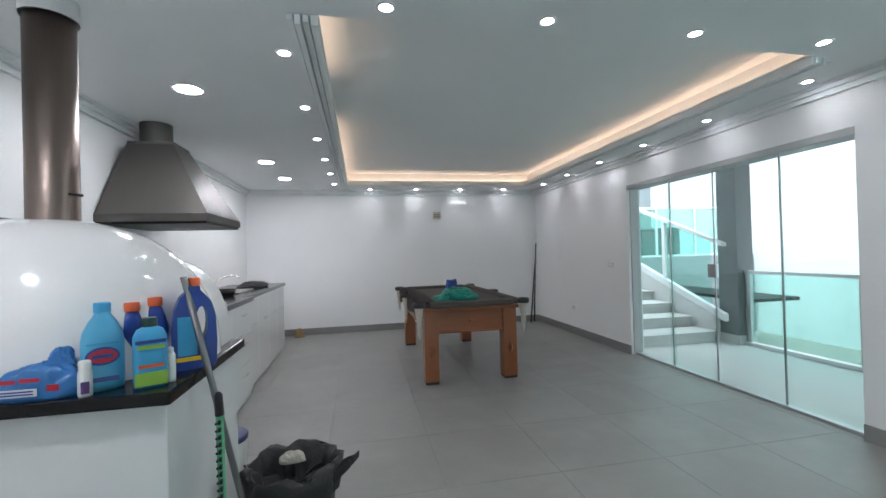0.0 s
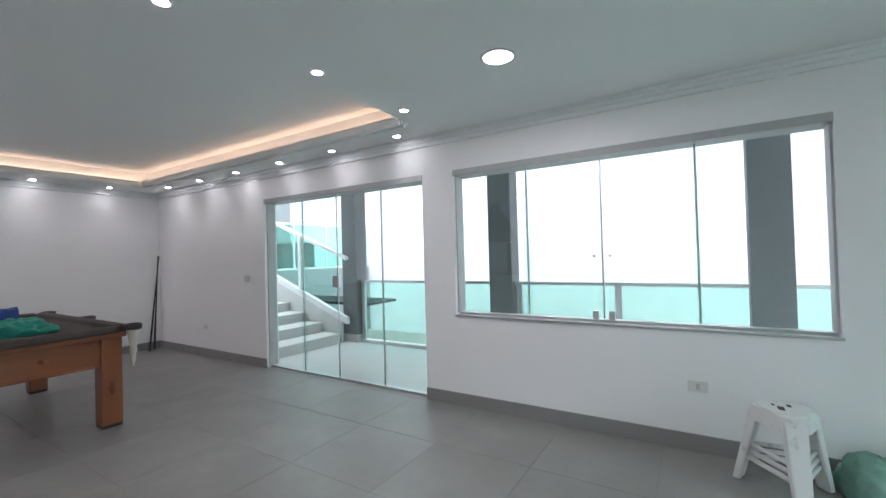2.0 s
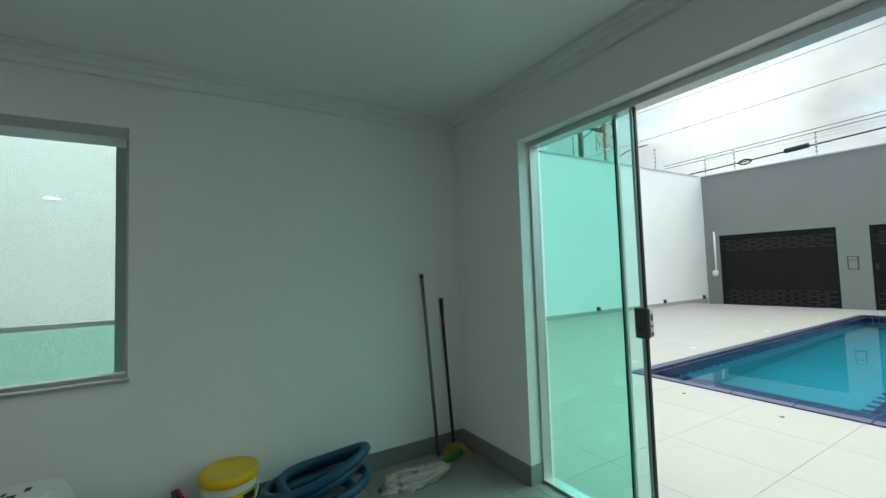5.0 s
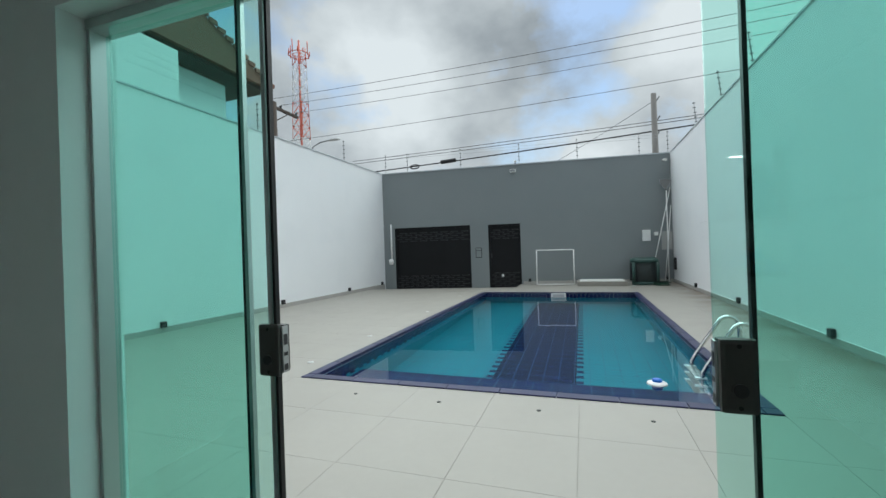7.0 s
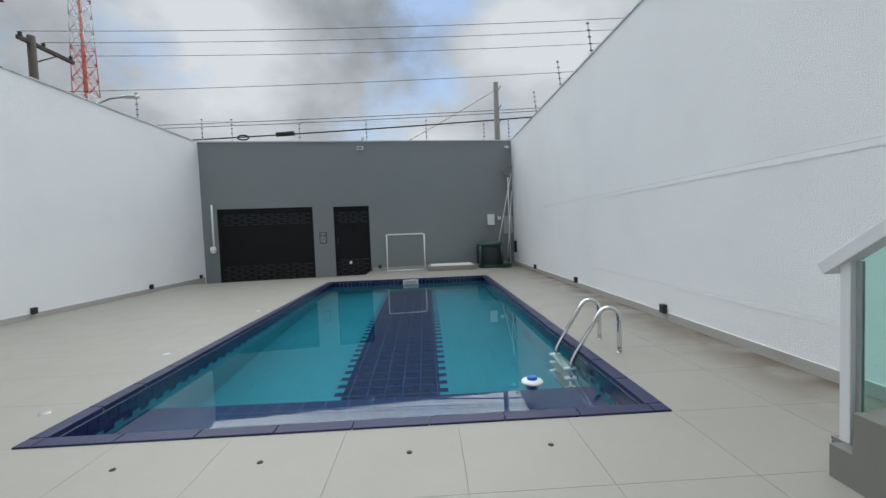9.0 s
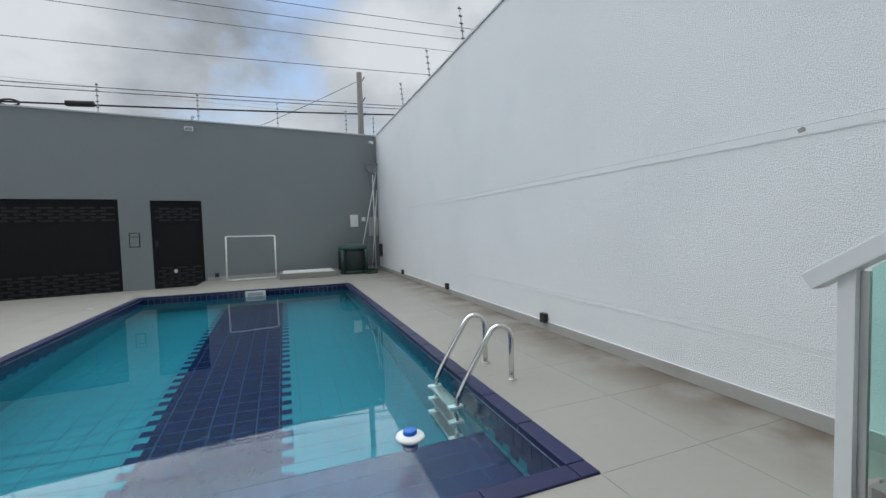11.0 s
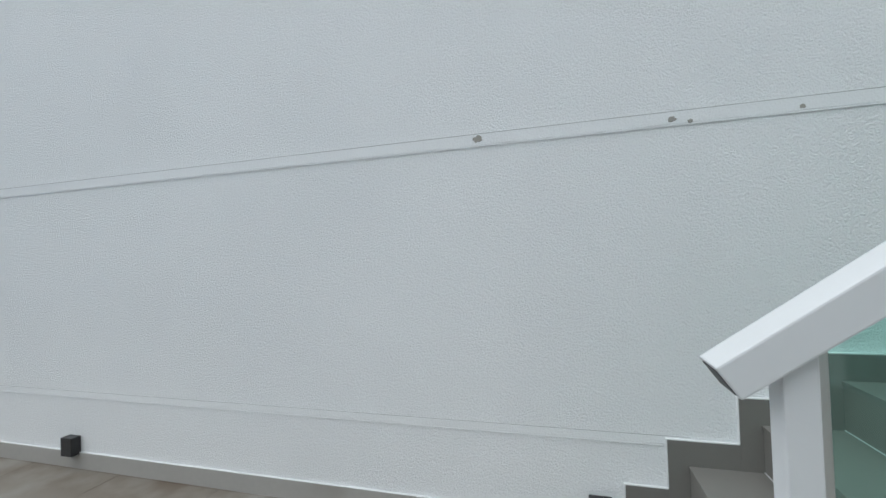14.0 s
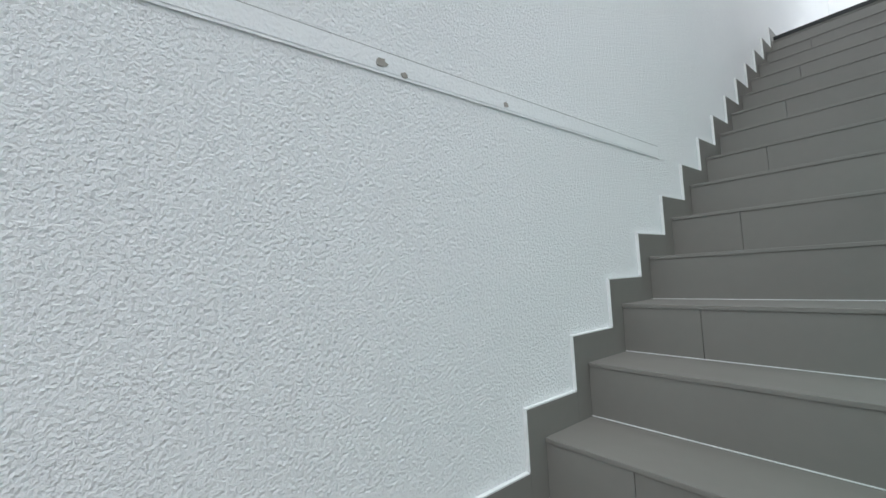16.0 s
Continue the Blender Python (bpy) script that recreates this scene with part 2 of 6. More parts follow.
WOOD_X = mat("varnished_wood_rail", (0.25, 0.078, 0.026), 0.36, var=0.3, scale=3, fine=26, stretch=(0.5, 3, 3), bump=0.05, coat=0.3)
CLOTHB = mat("brown_felt_cover", (0.075, 0.062, 0.055), 0.85, var=0.15, scale=5, bump=0.3, bscale=60)
RUBBER = mat("black_plastic", (0.02, 0.02, 0.022), 0.42, var=0.1)
NETC = mat("cream_cotton_net", (0.55, 0.50, 0.42), 0.9, var=0.15, bump=0.6, bscale=120, dist=0.004)
TEALBAG = mat("green_plastic_bag", (0.01, 0.26, 0.20), 0.35, var=0.2, scale=18, bump=0.5, bscale=30, dist=0.01)
POOLIN = mat("pool_tile_turquoise", (0.03, 0.22, 0.29), 0.2, var=0.08, scale=2, fine=8)
NAVY = mat("pool_tile_navy", (0.007, 0.011, 0.06), 0.16, var=0.18, scale=4, each=0.15, coat=0.3)
COPE = mat("coping_navy_ceramic", (0.013, 0.015, 0.062), 0.42, var=0.15, scale=5, each=0.12, spec=0.35)
POOLG = mat("pool_grout", (0.22, 0.24, 0.30), 0.8)
GATE = mat("gate_black_paint", (0.010, 0.0105, 0.0115), 0.6, 0.0, var=0.2, spec=0.2)
GATES = mat("gate_slat_paint", (0.026, 0.027, 0.029), 0.5, 0.0, var=0.3, scale=9, spec=0.3)
STAIR = mat("stair_porcelain", (0.185, 0.177, 0.163), 0.42, var=0.07, scale=2.2, fine=30, each=0.03)
STAIRE = mat("entry_step_stone", (0.5, 0.5, 0.49), 0.5, var=0.05, scale=2.2)
PILLAR = mat("pillar_grey_paint", (0.13, 0.145, 0.15), 0.6, var=0.04, bump=0.1)
CONC = mat("weathered_concrete", (0.19, 0.18, 0.17), 0.85, var=0.15, scale=6, bump=0.3)
BROWNW = mat("dark_timber", (0.06, 0.045, 0.035), 0.8, var=0.2)
ROOFT = mat("clay_roof", (0.20, 0.10, 0.07), 0.8, var=0.2, each=0.1)
REDS = mat("red_lattice_paint", (0.55, 0.12, 0.08), 0.6)
WHITES = mat("white_lattice_paint", (0.7, 0.7, 0.7), 0.6)
CABLE = mat("cable_black", (0.015, 0.015, 0.016), 0.6)
WIRE = mat("galvanised_wire", (0.32, 0.33, 0.34), 0.5, 0.6)
PVC = mat("white_pvc", (0.8, 0.8, 0.78), 0.4, var=0.03)
GLASS = glass("green_tempered_glass", (0.78, 0.965, 0.925))
CLEAR = glass("clear_window_glass", (0.93, 0.988, 0.968))
GLASSD = glass("green_railing_glass", (0.76, 0.945, 0.905))
LED = glow("led_disc", (1.0, 1.0, 1.0), 20)
LEDBIG = glow("led_panel", (1.0, 1.0, 1.0), 35)
WARM = glow("warm_led_strip", (1.0, 0.68, 0.45), 1.15)
WATER = bpy.data.materials.new("pool_water")
WATER.use_nodes = True
wb = WATER.node_tree.nodes["Principled BSDF"]
wb.inputs["Base Color"].default_value = (0.52, 0.88, 0.93, 1)
wb.inputs["Roughness"].default_value = 0.0
wb.inputs["IOR"].default_value = 1.33
wb.inputs["Specular IOR Level"].default_value = 0.32
wb.inputs["Transmission Weight"].default_value = 1.0
wnz = WATER.node_tree.nodes.new("ShaderNodeTexNoise")
wnz.inputs["Scale"].default_value = 3.0
wbp = WATER.node_tree.nodes.new("ShaderNodeBump")
wbp.inputs["Strength"].default_value, wbp.inputs["Distance"].default_value = 0.16, 0.02
WATER.node_tree.links.new(wnz.outputs["Fac"], wbp.inputs["Height"])
WATER.node_tree.links.new(wbp.outputs["Normal"], wb.inputs["Normal"])


def plain(name, col, rough=0.45, **k):
    return mat(name, col, rough, **k)


# ---- plan ----
XW, XE, YS, YN, ZC = -1.49, 3.63, -2.985, 7.07, 2.445
XE2, YS2 = 3.80, -3.16
XEAST = 8.37
DOOR_E = (1.926, 4.341, 2.105)
WIN = (-0.955, 1.588, 0.804, 2.105)
DOOR_S = (0.37, 2.895, 2.10)
WALLTOP = 4.20


def grey_y(x):
    return -17.33 + (x - XW) * 0.118


# floor slab, deck ground, garage-side void
structure("floor", boxed(XW - 0.15, XE2, YS2, YN + 0.15, -0.2, -0.006), GROUT, "grey porcelain tiled floor of the games room", "floor")
bm = blank()
box(bm, XE, XE2, YS2, WIN[0], 0, 2.75)
box(bm, XE, XE2, WIN[0], WIN[1], 0, WIN[2])
box(bm, XE, XE2, WIN[0], WIN[1], WIN[3], 2.75)
box(bm, XE, XE2, WIN[1], DOOR_E[0], 0, 2.75)
box(bm, XE, XE2, DOOR_E[0], DOOR_E[1], DOOR_E[2], 2.75)
box(bm, XE, XE2, DOOR_E[1], YN, 0, 2.75)
structure("wall_east", bm, WALL, "white painted plaster wall with window and sliding door", "wall")
bm = blank()
box(bm, -0.36, DOOR_S[0], YS2, YS, 0, 2.75)
box(bm, DOOR_S[0], DOOR_S[1], YS2, YS, DOOR_S[2], 2.75)
box(bm, DOOR_S[1], XE, YS2, YS, 0, 2.75)
structure("wall_south", bm, WALL, "white painted plaster wall round the pool door", "wall")
structure("wall_north", boxed(XW - 0.15, XE2, YN, YN + 0.15, 0, 2.75), WALL, "white painted back wall lit by spots", "wall")
structure("wall_west", boxed(XW - 0.15, XW, YS, YN, 0, 2.75), WALL, "white wall behind the kitchen counter", "wall")
structure("wall_stair_side", box(boxed(-0.36, -0.30, YS, 0.1, 0, 3.9), XW, -0.36, 0.04, 0.1, 0, ZC), WALL, "plain white wall beside the stairs", "wall")

# ceiling with a raised tray
TX0, TX1, TY0, TY1 = 0.195, 3.03, 1.73, 6.15
bm = blank()
for x0, x1, y0, y1 in ((XW, -0.3, 0.1, YN), (-0.3, TX0, YS, YN), (TX1, XE, YS, YN), (TX0, TX1, YS, TY0), (TX0, TX1, TY1, YN)):
    box(bm, x0, x1, y0, y1, ZC, ZC + 0.02)
R = 0.10
box(bm, TX0 - R, TX1 + R, TY0 - R, TY1 + R, 2.59, 2.61)
for x0, x1, y0, y1 in ((TX0 - R - 0.02, TX0 - R, TY0 - R, TY1 + R), (TX1 + R, TX1 + R + 0.02, TY0 - R, TY1 + R), (TX0 - R, TX1 + R, TY0 - R - 0.02, TY0 - R), (TX0 - R, TX1 + R, TY1 + R, TY1 + R + 0.02)):
    box(bm, x0, x1, y0, y1, ZC + 0.02, 2.61)
structure("ceiling", bm, CEIL, "white plaster ceiling with a raised lit tray", "ceiling")
structure("roof_slab", box(boxed(-0.36, XE2, YS2, YN + 0.15, 2.75, 2.9), XW - 0.15, -0.36, 0.1, YN + 0.15, 2.75, 2.9), WALL, "plain roof slab over the room", "roof")


def profile_run(bm, axis, fixed, a, b, z, steps, sign):
    """A stepped moulding under the ceiling; steps are (reach, drop) of each fillet."""
    for reach, drop, start in steps:
        lo, hi = sorted((fixed + sign * start, fixed + sign * reach))
        if axis == "x":
            box(bm, a, b, lo, hi, z - drop, z, 0.004)
        else:
            box(bm, lo, hi, a, b, z - drop, z, 0.004)


CROWN = ((0.03, 0.085, 0.0), (0.055, 0.05, 0.0302), (0.085, 0.022, 0.0552))
bm = blank()
profile_run(bm, "y", XW, 0.1, YN, ZC, CROWN, 1)
profile_run(bm, "x", YN, XW + 0.09, XE - 0.09, ZC, CROWN, -1)
profile_run(bm, "y", XE, YS, YN, ZC, CROWN, -1)
profile_run(bm, "x", YS, -0.3, XE - 0.09, ZC, CROWN, 1)
structure("trim_crown", bm, CEIL, "white plaster crown moulding along the ceiling", "moulding")
TRAYP = ((0.034, 0.05, 0.0), (0.070, 0.036, 0.042), (0.106, 0.05, 0.078), (0.142, 0.028, 0.114))
bm = blank()
profile_run(bm, "y", TX0, TY0, TY1 + 0.14, ZC, TRAYP, -1)
profile_run(bm, "y", TX1, TY0, TY1 + 0.14, ZC, TRAYP, 1)
profile_run(bm, "x", TY1, TX0, TX1, ZC, TRAYP, 1)
structure("trim_tray", bm, CEIL, "white stepped moulding round the ceiling tray", "moulding")
bm = blank()
for x0, x1, y0, y1 in ((TX0 - 0.09, TX0 - 0.06, TY0, 2.6), (TX0 - 0.09, TX0 - 0.06, 3.7, TY1), (TX1 + 0.06, TX1 + 0.09, TY0, TY1), (TX0, TX1, TY1 + 0.06, TY1 + 0.09)):
    box(bm, x0, x1, y0, y1, ZC + 0.021, ZC + 0.028)
single("led_strip", bm, WARM, "warm white light strip hidden on the ceiling tray ledge", "light strip")

# skirting
bm = blank()
for y0, y1 in ((YS, DOOR_E[0]), (DOOR_E[1], YN)):
    box(bm, XE - 0.012, XE, y0, y1, 0, 0.112)
box(bm, XW, XE - 0.0121, YN - 0.012, YN, 0, 0.112)
box(bm, DOOR_S[1] - 0.010, XE - 0.0121, YS, YS + 0.012, 0, 0.112)
box(bm, -0.3, DOOR_S[0] + 0.010, YS, YS + 0.012, 0, 0.112)
box(bm, DOOR_S[1] - 0.010, DOOR_S[1], -3.064, YS, 0, 0.112)
box(bm, DOOR_S[0], DOOR_S[0] + 0.010, -3.064, YS, 0, 0.112)
structure("baseboard", bm, BASEB, "grey porcelain skirting along the walls", "skirting")


# ---- openings: sliding glass doors and window ----
def glass_panel(name, parent, axis, fixed, a, b, z0, z1, material=GLASS):
    t = 0.005
    bm = blank()
    if axis == "y":
        box(bm, fixed - t, fixed + t, a, b, z0, z1)
    else:
        box(bm, a, b, fixed - t, fixed + t, z0, z1)
    return part(name, bm, material, parent, "green-tinted tempered glass pane" if material is GLASS else "clear tempered glass pane")


def slab_on(axis, fixed, half, a, b, z0, z1, bevel=0.0):
    return boxed(fixed - half, fixed + half, a, b, z0, z1, bevel) if axis == "y" else boxed(a, b, fixed - half, fixed + half, z0, z1, bevel)


def opening_frame(ob, axis, mid, a, b, z0, z1, half, metal=WHITE, side=0.028, head=0.0):
    part("frame_head", slab_on(axis, mid, half + head, a, b, z1 - 0.055, z1, 0.003), metal, ob)
    part("track", slab_on(axis, mid, 0.035, a, b, z0, z0 + 0.022, 0.003), ALU, ob, "aluminium bottom track")
    for e0, e1 in ((a, a + side), (b - side, b)):
        part("jamb", slab_on(axis, mid, half, e0, e1, z0 + 0.022, z1 - 0.055, 0.003), metal, ob)


door = tagged(thing("door_1", (3.72, 3.1, 0), "", ""), "closed four-panel sliding glass door in white aluminium", "door", "", "structure")
opening_frame(door, "y", 3.72, DOOR_E[0], DOOR_E[1], 0, DOOR_E[2], 0.06, FRAMEM, 0.016, 0.036)
for i, (a, b) in enumerate(((1.945, 2.53), (2.49, 3.145), (3.15, 3.76), (3.71, 4.322))):
    x = 3.735 if i in (0, 3) else 3.705
    glass_panel("pane", door, "y", x, a, b, 0.024, DOOR_E[2] - 0.05, CLEAR)
for y in (2.51, 3.735):
    part("seal", boxed(3.715, 3.724, y - 0.008, y + 0.008, 0.024, 2.05), ALU, door)
part("seal", boxed(3.700, 3.711, 3.1415, 3.1535, 0.024, 2.05), ALU, door)
part("lock", boxed(3.66, 3.699, 3.10, 3.19, 1.02, 1.15, 0.008), ALU, door, "grey metal lock box")

win = tagged(thing("window_1", (3.72, 0.3, WIN[2]), "", ""), "wide four-pane sliding window in white aluminium", "window", "", "structure")
opening_frame(win, "y", 3.72, WIN[0], WIN[1], WIN[2], WIN[3], 0.06, FRAMEM, 0.014, 0.038)
part("window_sill", boxed(XE - 0.012, 3.66, WIN[0] - 0.01, WIN[1] + 0.01, WIN[2] - 0.014, WIN[2] + 0.004, 0.003), ALU, win, "thin grey sill strip")
for i, (a, b) in enumerate(((-0.935, -0.25), (-0.29, 0.34), (0.346, 0.96), (0.91, 1.568))):
    x = 3.735 if i in (0, 3) else 3.705
    glass_panel("pane", win, "y", x, a, b, WIN[2] + 0.024, WIN[3] - 0.05, CLEAR)
for y in (-0.27, 0.935):
    part("seal", boxed(3.716, 3.724, y - 0.007, y + 0.007, WIN[2] + 0.024, WIN[3] - 0.05), ALU, win)
part("seal", boxed(3.700, 3.711, 0.338, 0.349, WIN[2] + 0.024, WIN[3] - 0.05), ALU, win)
for y in (0.285, 0.40):
    part("lock", boxed(3.67, 3.699, y - 0.022, y + 0.022, WIN[2] + 0.024, WIN[2] + 0.09, 0.006), ALU, win, "grey metal window lock")
    bm = blank()
    tube(bm, [(3.66, y, 1.305), (3.70, y, 1.305)], 0.011, 12)
    part("knob", bm, ALU, win, "small round knob")

sdoor = tagged(thing("door_2", (1.63, -3.105, 0), "", ""), "open sliding glass door to the pool, green glass", "door", "", "structure")
part("frame_head", boxed(DOOR_S[0], DOOR_S[1], -3.145, -3.065, DOOR_S[2] - 0.035, DOOR_S[2], 0.003), ALU, sdoor, "grey aluminium head track")
part("track", boxed(DOOR_S[0], DOOR_S[1], -3.145, -3.065, 0.0005, 0.018, 0.003), ALU, sdoor, "aluminium bottom track")
for e0, e1 in ((DOOR_S[0], DOOR_S[0] + 0.016), (DOOR_S[1] - 0.016, DOOR_S[1])):
    part("jamb", boxed(e0, e1, -3.14, -3.07, 0.0185, DOOR_S[2] - 0.0355, 0.002), ALU, sdoor, "thin aluminium jamb profile")
DY_IN, DY_OUT = -3.085, -3.125
for a, b, y in ((2.165, 2.80, DY_IN), (2.30, 2.878, DY_OUT), (0.465, 1.10, DY_IN), (0.387, 1.015, DY_OUT)):
    glass_panel("pane", sdoor, "x", y, a, b, 0.019, DOOR_S[2] - 0.036)
for x, y, w, m, lb in ((2.1605, DY_IN, 0.0045, DARKSEAL, "dark edge seal"), (2.177, DY_IN, 0.006, ALU, "grey edge profile"), (2.3045, DY_OUT, 0.0045, DARKSEAL, "dark edge seal"), (2.293, DY_OUT, 0.006, ALU, "grey edge profile"),
                       (1.0195, DY_OUT, 0.0045, DARKSEAL, "dark edge seal")):
    part("seal", boxed(x - w, x + w, y - 0.008, y + 0.008, 0.019, DOOR_S[2] - 0.036), m, sdoor, lb)


def door_lock(x0, x1, edge):
    """A two-plate lock clamped on the pane; edge is the side of its strike slots."""
    lk = part("lock", boxed(x0, x1, DY_IN + 0.0055, DY_IN + 0.024, 0.952, 1.098, 0.010), LOCKM, sdoor, "grey metal lock case")
    part("lock_plate", boxed(x0 + 0.004, x1 - 0.004, DY_IN - 0.03, DY_IN - 0.0055, 0.957, 1.093, 0.008), LOCKM, lk)
    s = 1 if edge > (x0 + x1) / 2 else -1
    lo, hi = sorted((edge, edge + s * 0.004))
    strike = part("strike", boxed(lo, hi, DY_IN - 0.011, DY_IN + 0.011, 0.962, 1.090), ALU, lk, "bright strike face")
    for z0, z1 in ((0.968, 0.985), (1.008, 1.018), (1.038, 1.068)):
        a, b = sorted((edge + s * 0.0042, edge + s * 0.0052))
        part("slot", boxed(a, b, DY_IN - 0.007, DY_IN + 0.007, z0, z1), RUBBER, lk)
    xm = (x0 + x1) / 2
    bm = blank()
    tube(bm, [(xm, DY_IN + 0.0242, 1.0), (xm, DY_IN + 0.031, 1.0)], 0.013, 16)
    part("key_hole", bm, RUBBER, lk)
    for z in (0.966, 1.084):
        bm = blank()
        tube(bm, [(xm, DY_IN + 0.0242, z), (xm, DY_IN + 0.0255, z)], 0.0045, 10)
        part("screw", bm, DARKSEAL, lk)


door_lock(2.138, 2.208, 2.1375)
door_lock(1.032, 1.097, 1.0975)

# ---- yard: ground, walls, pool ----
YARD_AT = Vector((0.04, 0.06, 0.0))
indoors = set(scene.objects)
PX0, PX1, PY0, PY1 = -0.05, 4.149, -14.093, -5.805
CW = 0.115
RAMP_X = 3.40
bm = blank()
for x0, x1, y0, y1 in ((XW, PX0, grey_y(XW) + 0.0, PY1), (PX1, XEAST, -15.0, PY1), (XW, XEAST, PY1, YS2), (PX0, PX1, -15.0, PY0)):
    box(bm, x0, x1, y0, y1, -0.25, -0.006)
hull(bm, [(PX0, grey_y(PX0), -0.25), (RAMP_X, grey_y(RAMP_X), -0.25), (RAMP_X, -15.0, -0.25), (PX0, -15.0, -0.25)],
     [(PX0, grey_y(PX0), -0.006), (RAMP_X, grey_y(RAMP_X), -0.006), (RAMP_X, -15.0, -0.006), (PX0, -15.0, -0.006)])
hull(bm, [(RAMP_X, grey_y(RAMP_X), -0.35), (XEAST, grey_y(XEAST), -0.35), (XEAST, -15.0, -0.35), (RAMP_X, -15.0, -0.35)],
     [(RAMP_X, grey_y(RAMP_X), -0.11), (XEAST, grey_y(XEAST), -0.19), (XEAST, -15.0, -0.006), (RAMP_X, -15.0, -0.006)])
structure("pavement", bm, DECKG, "pale porcelain pool deck", "deck")
structure("ground", boxed(-400, 400, -400, 400, -3.3, -3.0), CONC, "plain street ground beyond the walls", "ground")

structure("wall_yard_west", box(boxed(XW - 0.16, XW, -17.6, YS - 0.0005, -0.3, WALLTOP), XW - 0.16, XW, YS - 0.0005, -0.02, 0, 2.7499), YARD, "tall white textured boundary wall", "wall")
structure("wall_stairwell_west", box(boxed(XW - 0.16, XW - 0.001, YS2, 0.1, 2.7501, 6.5), XW - 0.16, XW - 0.001, 0.1, 3.0, 2.9, 6.5), YARD, "white textured wall above the stairs", "wall")
structure("wall_yard_east", boxed(XEAST, XEAST + 0.16, -17.0, 13.0, -3, WALLTOP), YARD, "tall white boundary wall", "wall")
bm = blank()
X0, X1 = XW - 0.1, XEAST + 0.1
holes = ((3.36, 4.48, 2.14), (5.12, 7.95, 2.16))


def slant(bm, x0, x1, z0, z1, near=0.0, far=-0.18):
    """A block along the slanting street wall, between two distances from its yard face."""
    ring = [(x0, grey_y(x0) + far), (x1, grey_y(x1) + far), (x1, grey_y(x1) + near), (x0, grey_y(x0) + near)]
    return hull(bm, [(x, y, z0) for x, y in ring], [(x, y, z1) for x, y in ring])


for a, b in ((X0, holes[0][0]), (holes[0][1], holes[1][0]), (holes[1][1], X1)):
    slant(bm, a, b, -0.35, WALLTOP)
for a, b, z in holes:
    slant(bm, a, b, z, WALLTOP)
structure("wall_street", bm, GREY, "grey painted street wall with two black gates", "wall")
bm = blank()
slant(bm, XW, XEAST, WALLTOP + 0.001, WALLTOP + 0.035, 0.03, -0.2)
structure("trim_street_cap", bm, COPING, "pale metal cap on the street wall", "trim")
structure("trim_west_cap", boxed(XW - 0.18, XW + 0.02, -17.2, YS2, WALLTOP + 0.001, WALLTOP + 0.03), COPING, "thin grey cap on the boundary wall", "trim")
structure("trim_east_cap", boxed(XEAST - 0.02, XEAST + 0.18, -16.0, 13.0, WALLTOP + 0.001, WALLTOP + 0.03), COPING, "thin grey cap on the boundary wall", "trim")
bm = blank()
box(bm, XW + 0.0005, XW + 0.004, -14.0, -3.50, 1.694, 1.700, 0.001)
box(bm, XW + 0.0005, XW + 0.0025, -14.0, -3.50, 1.703, 1.752, 0.001)
box(bm, XW + 0.0005, XW + 0.003, -10.5, -4.95, 0.420, 0.425, 0.001)
box(bm, XW + 0.0005, XW + 0.002, -10.5, -4.95, 0.428, 0.459, 0.001)
structure("trim_plaster_band", bm, mat("smooth_plaster", (0.85, 0.86, 0.865), 0.8, var=0.03, scale=0.7, fine=130, bump=0.6, bscale=120, dist=0.006), "smooth plaster joint bands on the wall", "trim")
# grey hairlines: the ledge's shade above each band, put in as colour
bm = blank()
box(bm, XW + 0.0005, XW + 0.0018, -14.0, -3.50, 1.7525, 1.7548)
box(bm, XW + 0.0005, XW + 0.0015, -10.5, -4.95, 0.4595, 0.4612)
structure("trim_plaster_crack", bm, mat("band_shade_grey", (0.42, 0.42, 0.42), 0.9, var=0.4, fine=60), "thin grey strips for the ledge shade above the bands", "trim")
bm = blank()
box(bm, XW, XW + 0.012, grey_y(XW), -5.198, -0.006, 0.095, 0.002)
box(bm, XEAST - 0.012, XEAST, -16.1, YS2, -0.2, 0.095, 0.002)
slant(bm, XW + 0.013, 3.30, -0.006, 0.10, 0.012, -0.001)
structure("trim_deck_skirting", bm, SKIRT, "beige porcelain skirting round the deck", "skirting")

# pool shell
D = -1.3
IX0, IX1, IY0, IY1 = PX0 + CW, PX1 - CW, PY0 + CW, PY1 - CW
bm = blank()
box(bm, PX0, PX1, PY0, PY1, D - 0.2, D)
for x0, x1, y0, y1 in ((PX0, IX0, PY0, PY1), (IX1, PX1, PY0, PY1), (IX0, IX1, PY0, IY0), (IX0, IX1, IY1, PY1)):
    box(bm, x0, x1, y0, y1, D, -0.03)
pool = thing("swimming_pool", (2.05, -9.95, 0), "tiled swimming pool, turquoise with navy centre stripe", "pool")
part("basin", bm, POOLIN, pool, "turquoise tiled basin")
bm = blank()
box(bm, IX0 + 0.001, IX1 - 0.001, IY1 - 0.95, IY1 - 0.001, D + 0.001, -0.42, 0.01)
part("bench", bm, NAVY, pool, "navy tiled underwater bench")
part("centre_stripe", boxed(1.44, 2.54, IY0 + 0.001, IY1 - 0.951, D + 0.001, D + 0.006), NAVY, pool, "navy tiled stripe")
bm = blank()
y = IY0 + 0.1
while y < IY1 - 1.0:
    for x0, x1 in ((1.345, 1.439), (2.541, 2.635)):
        box(bm, x0, x1, y, y + 0.1, D + 0.001, D + 0.005)
    y += 0.2
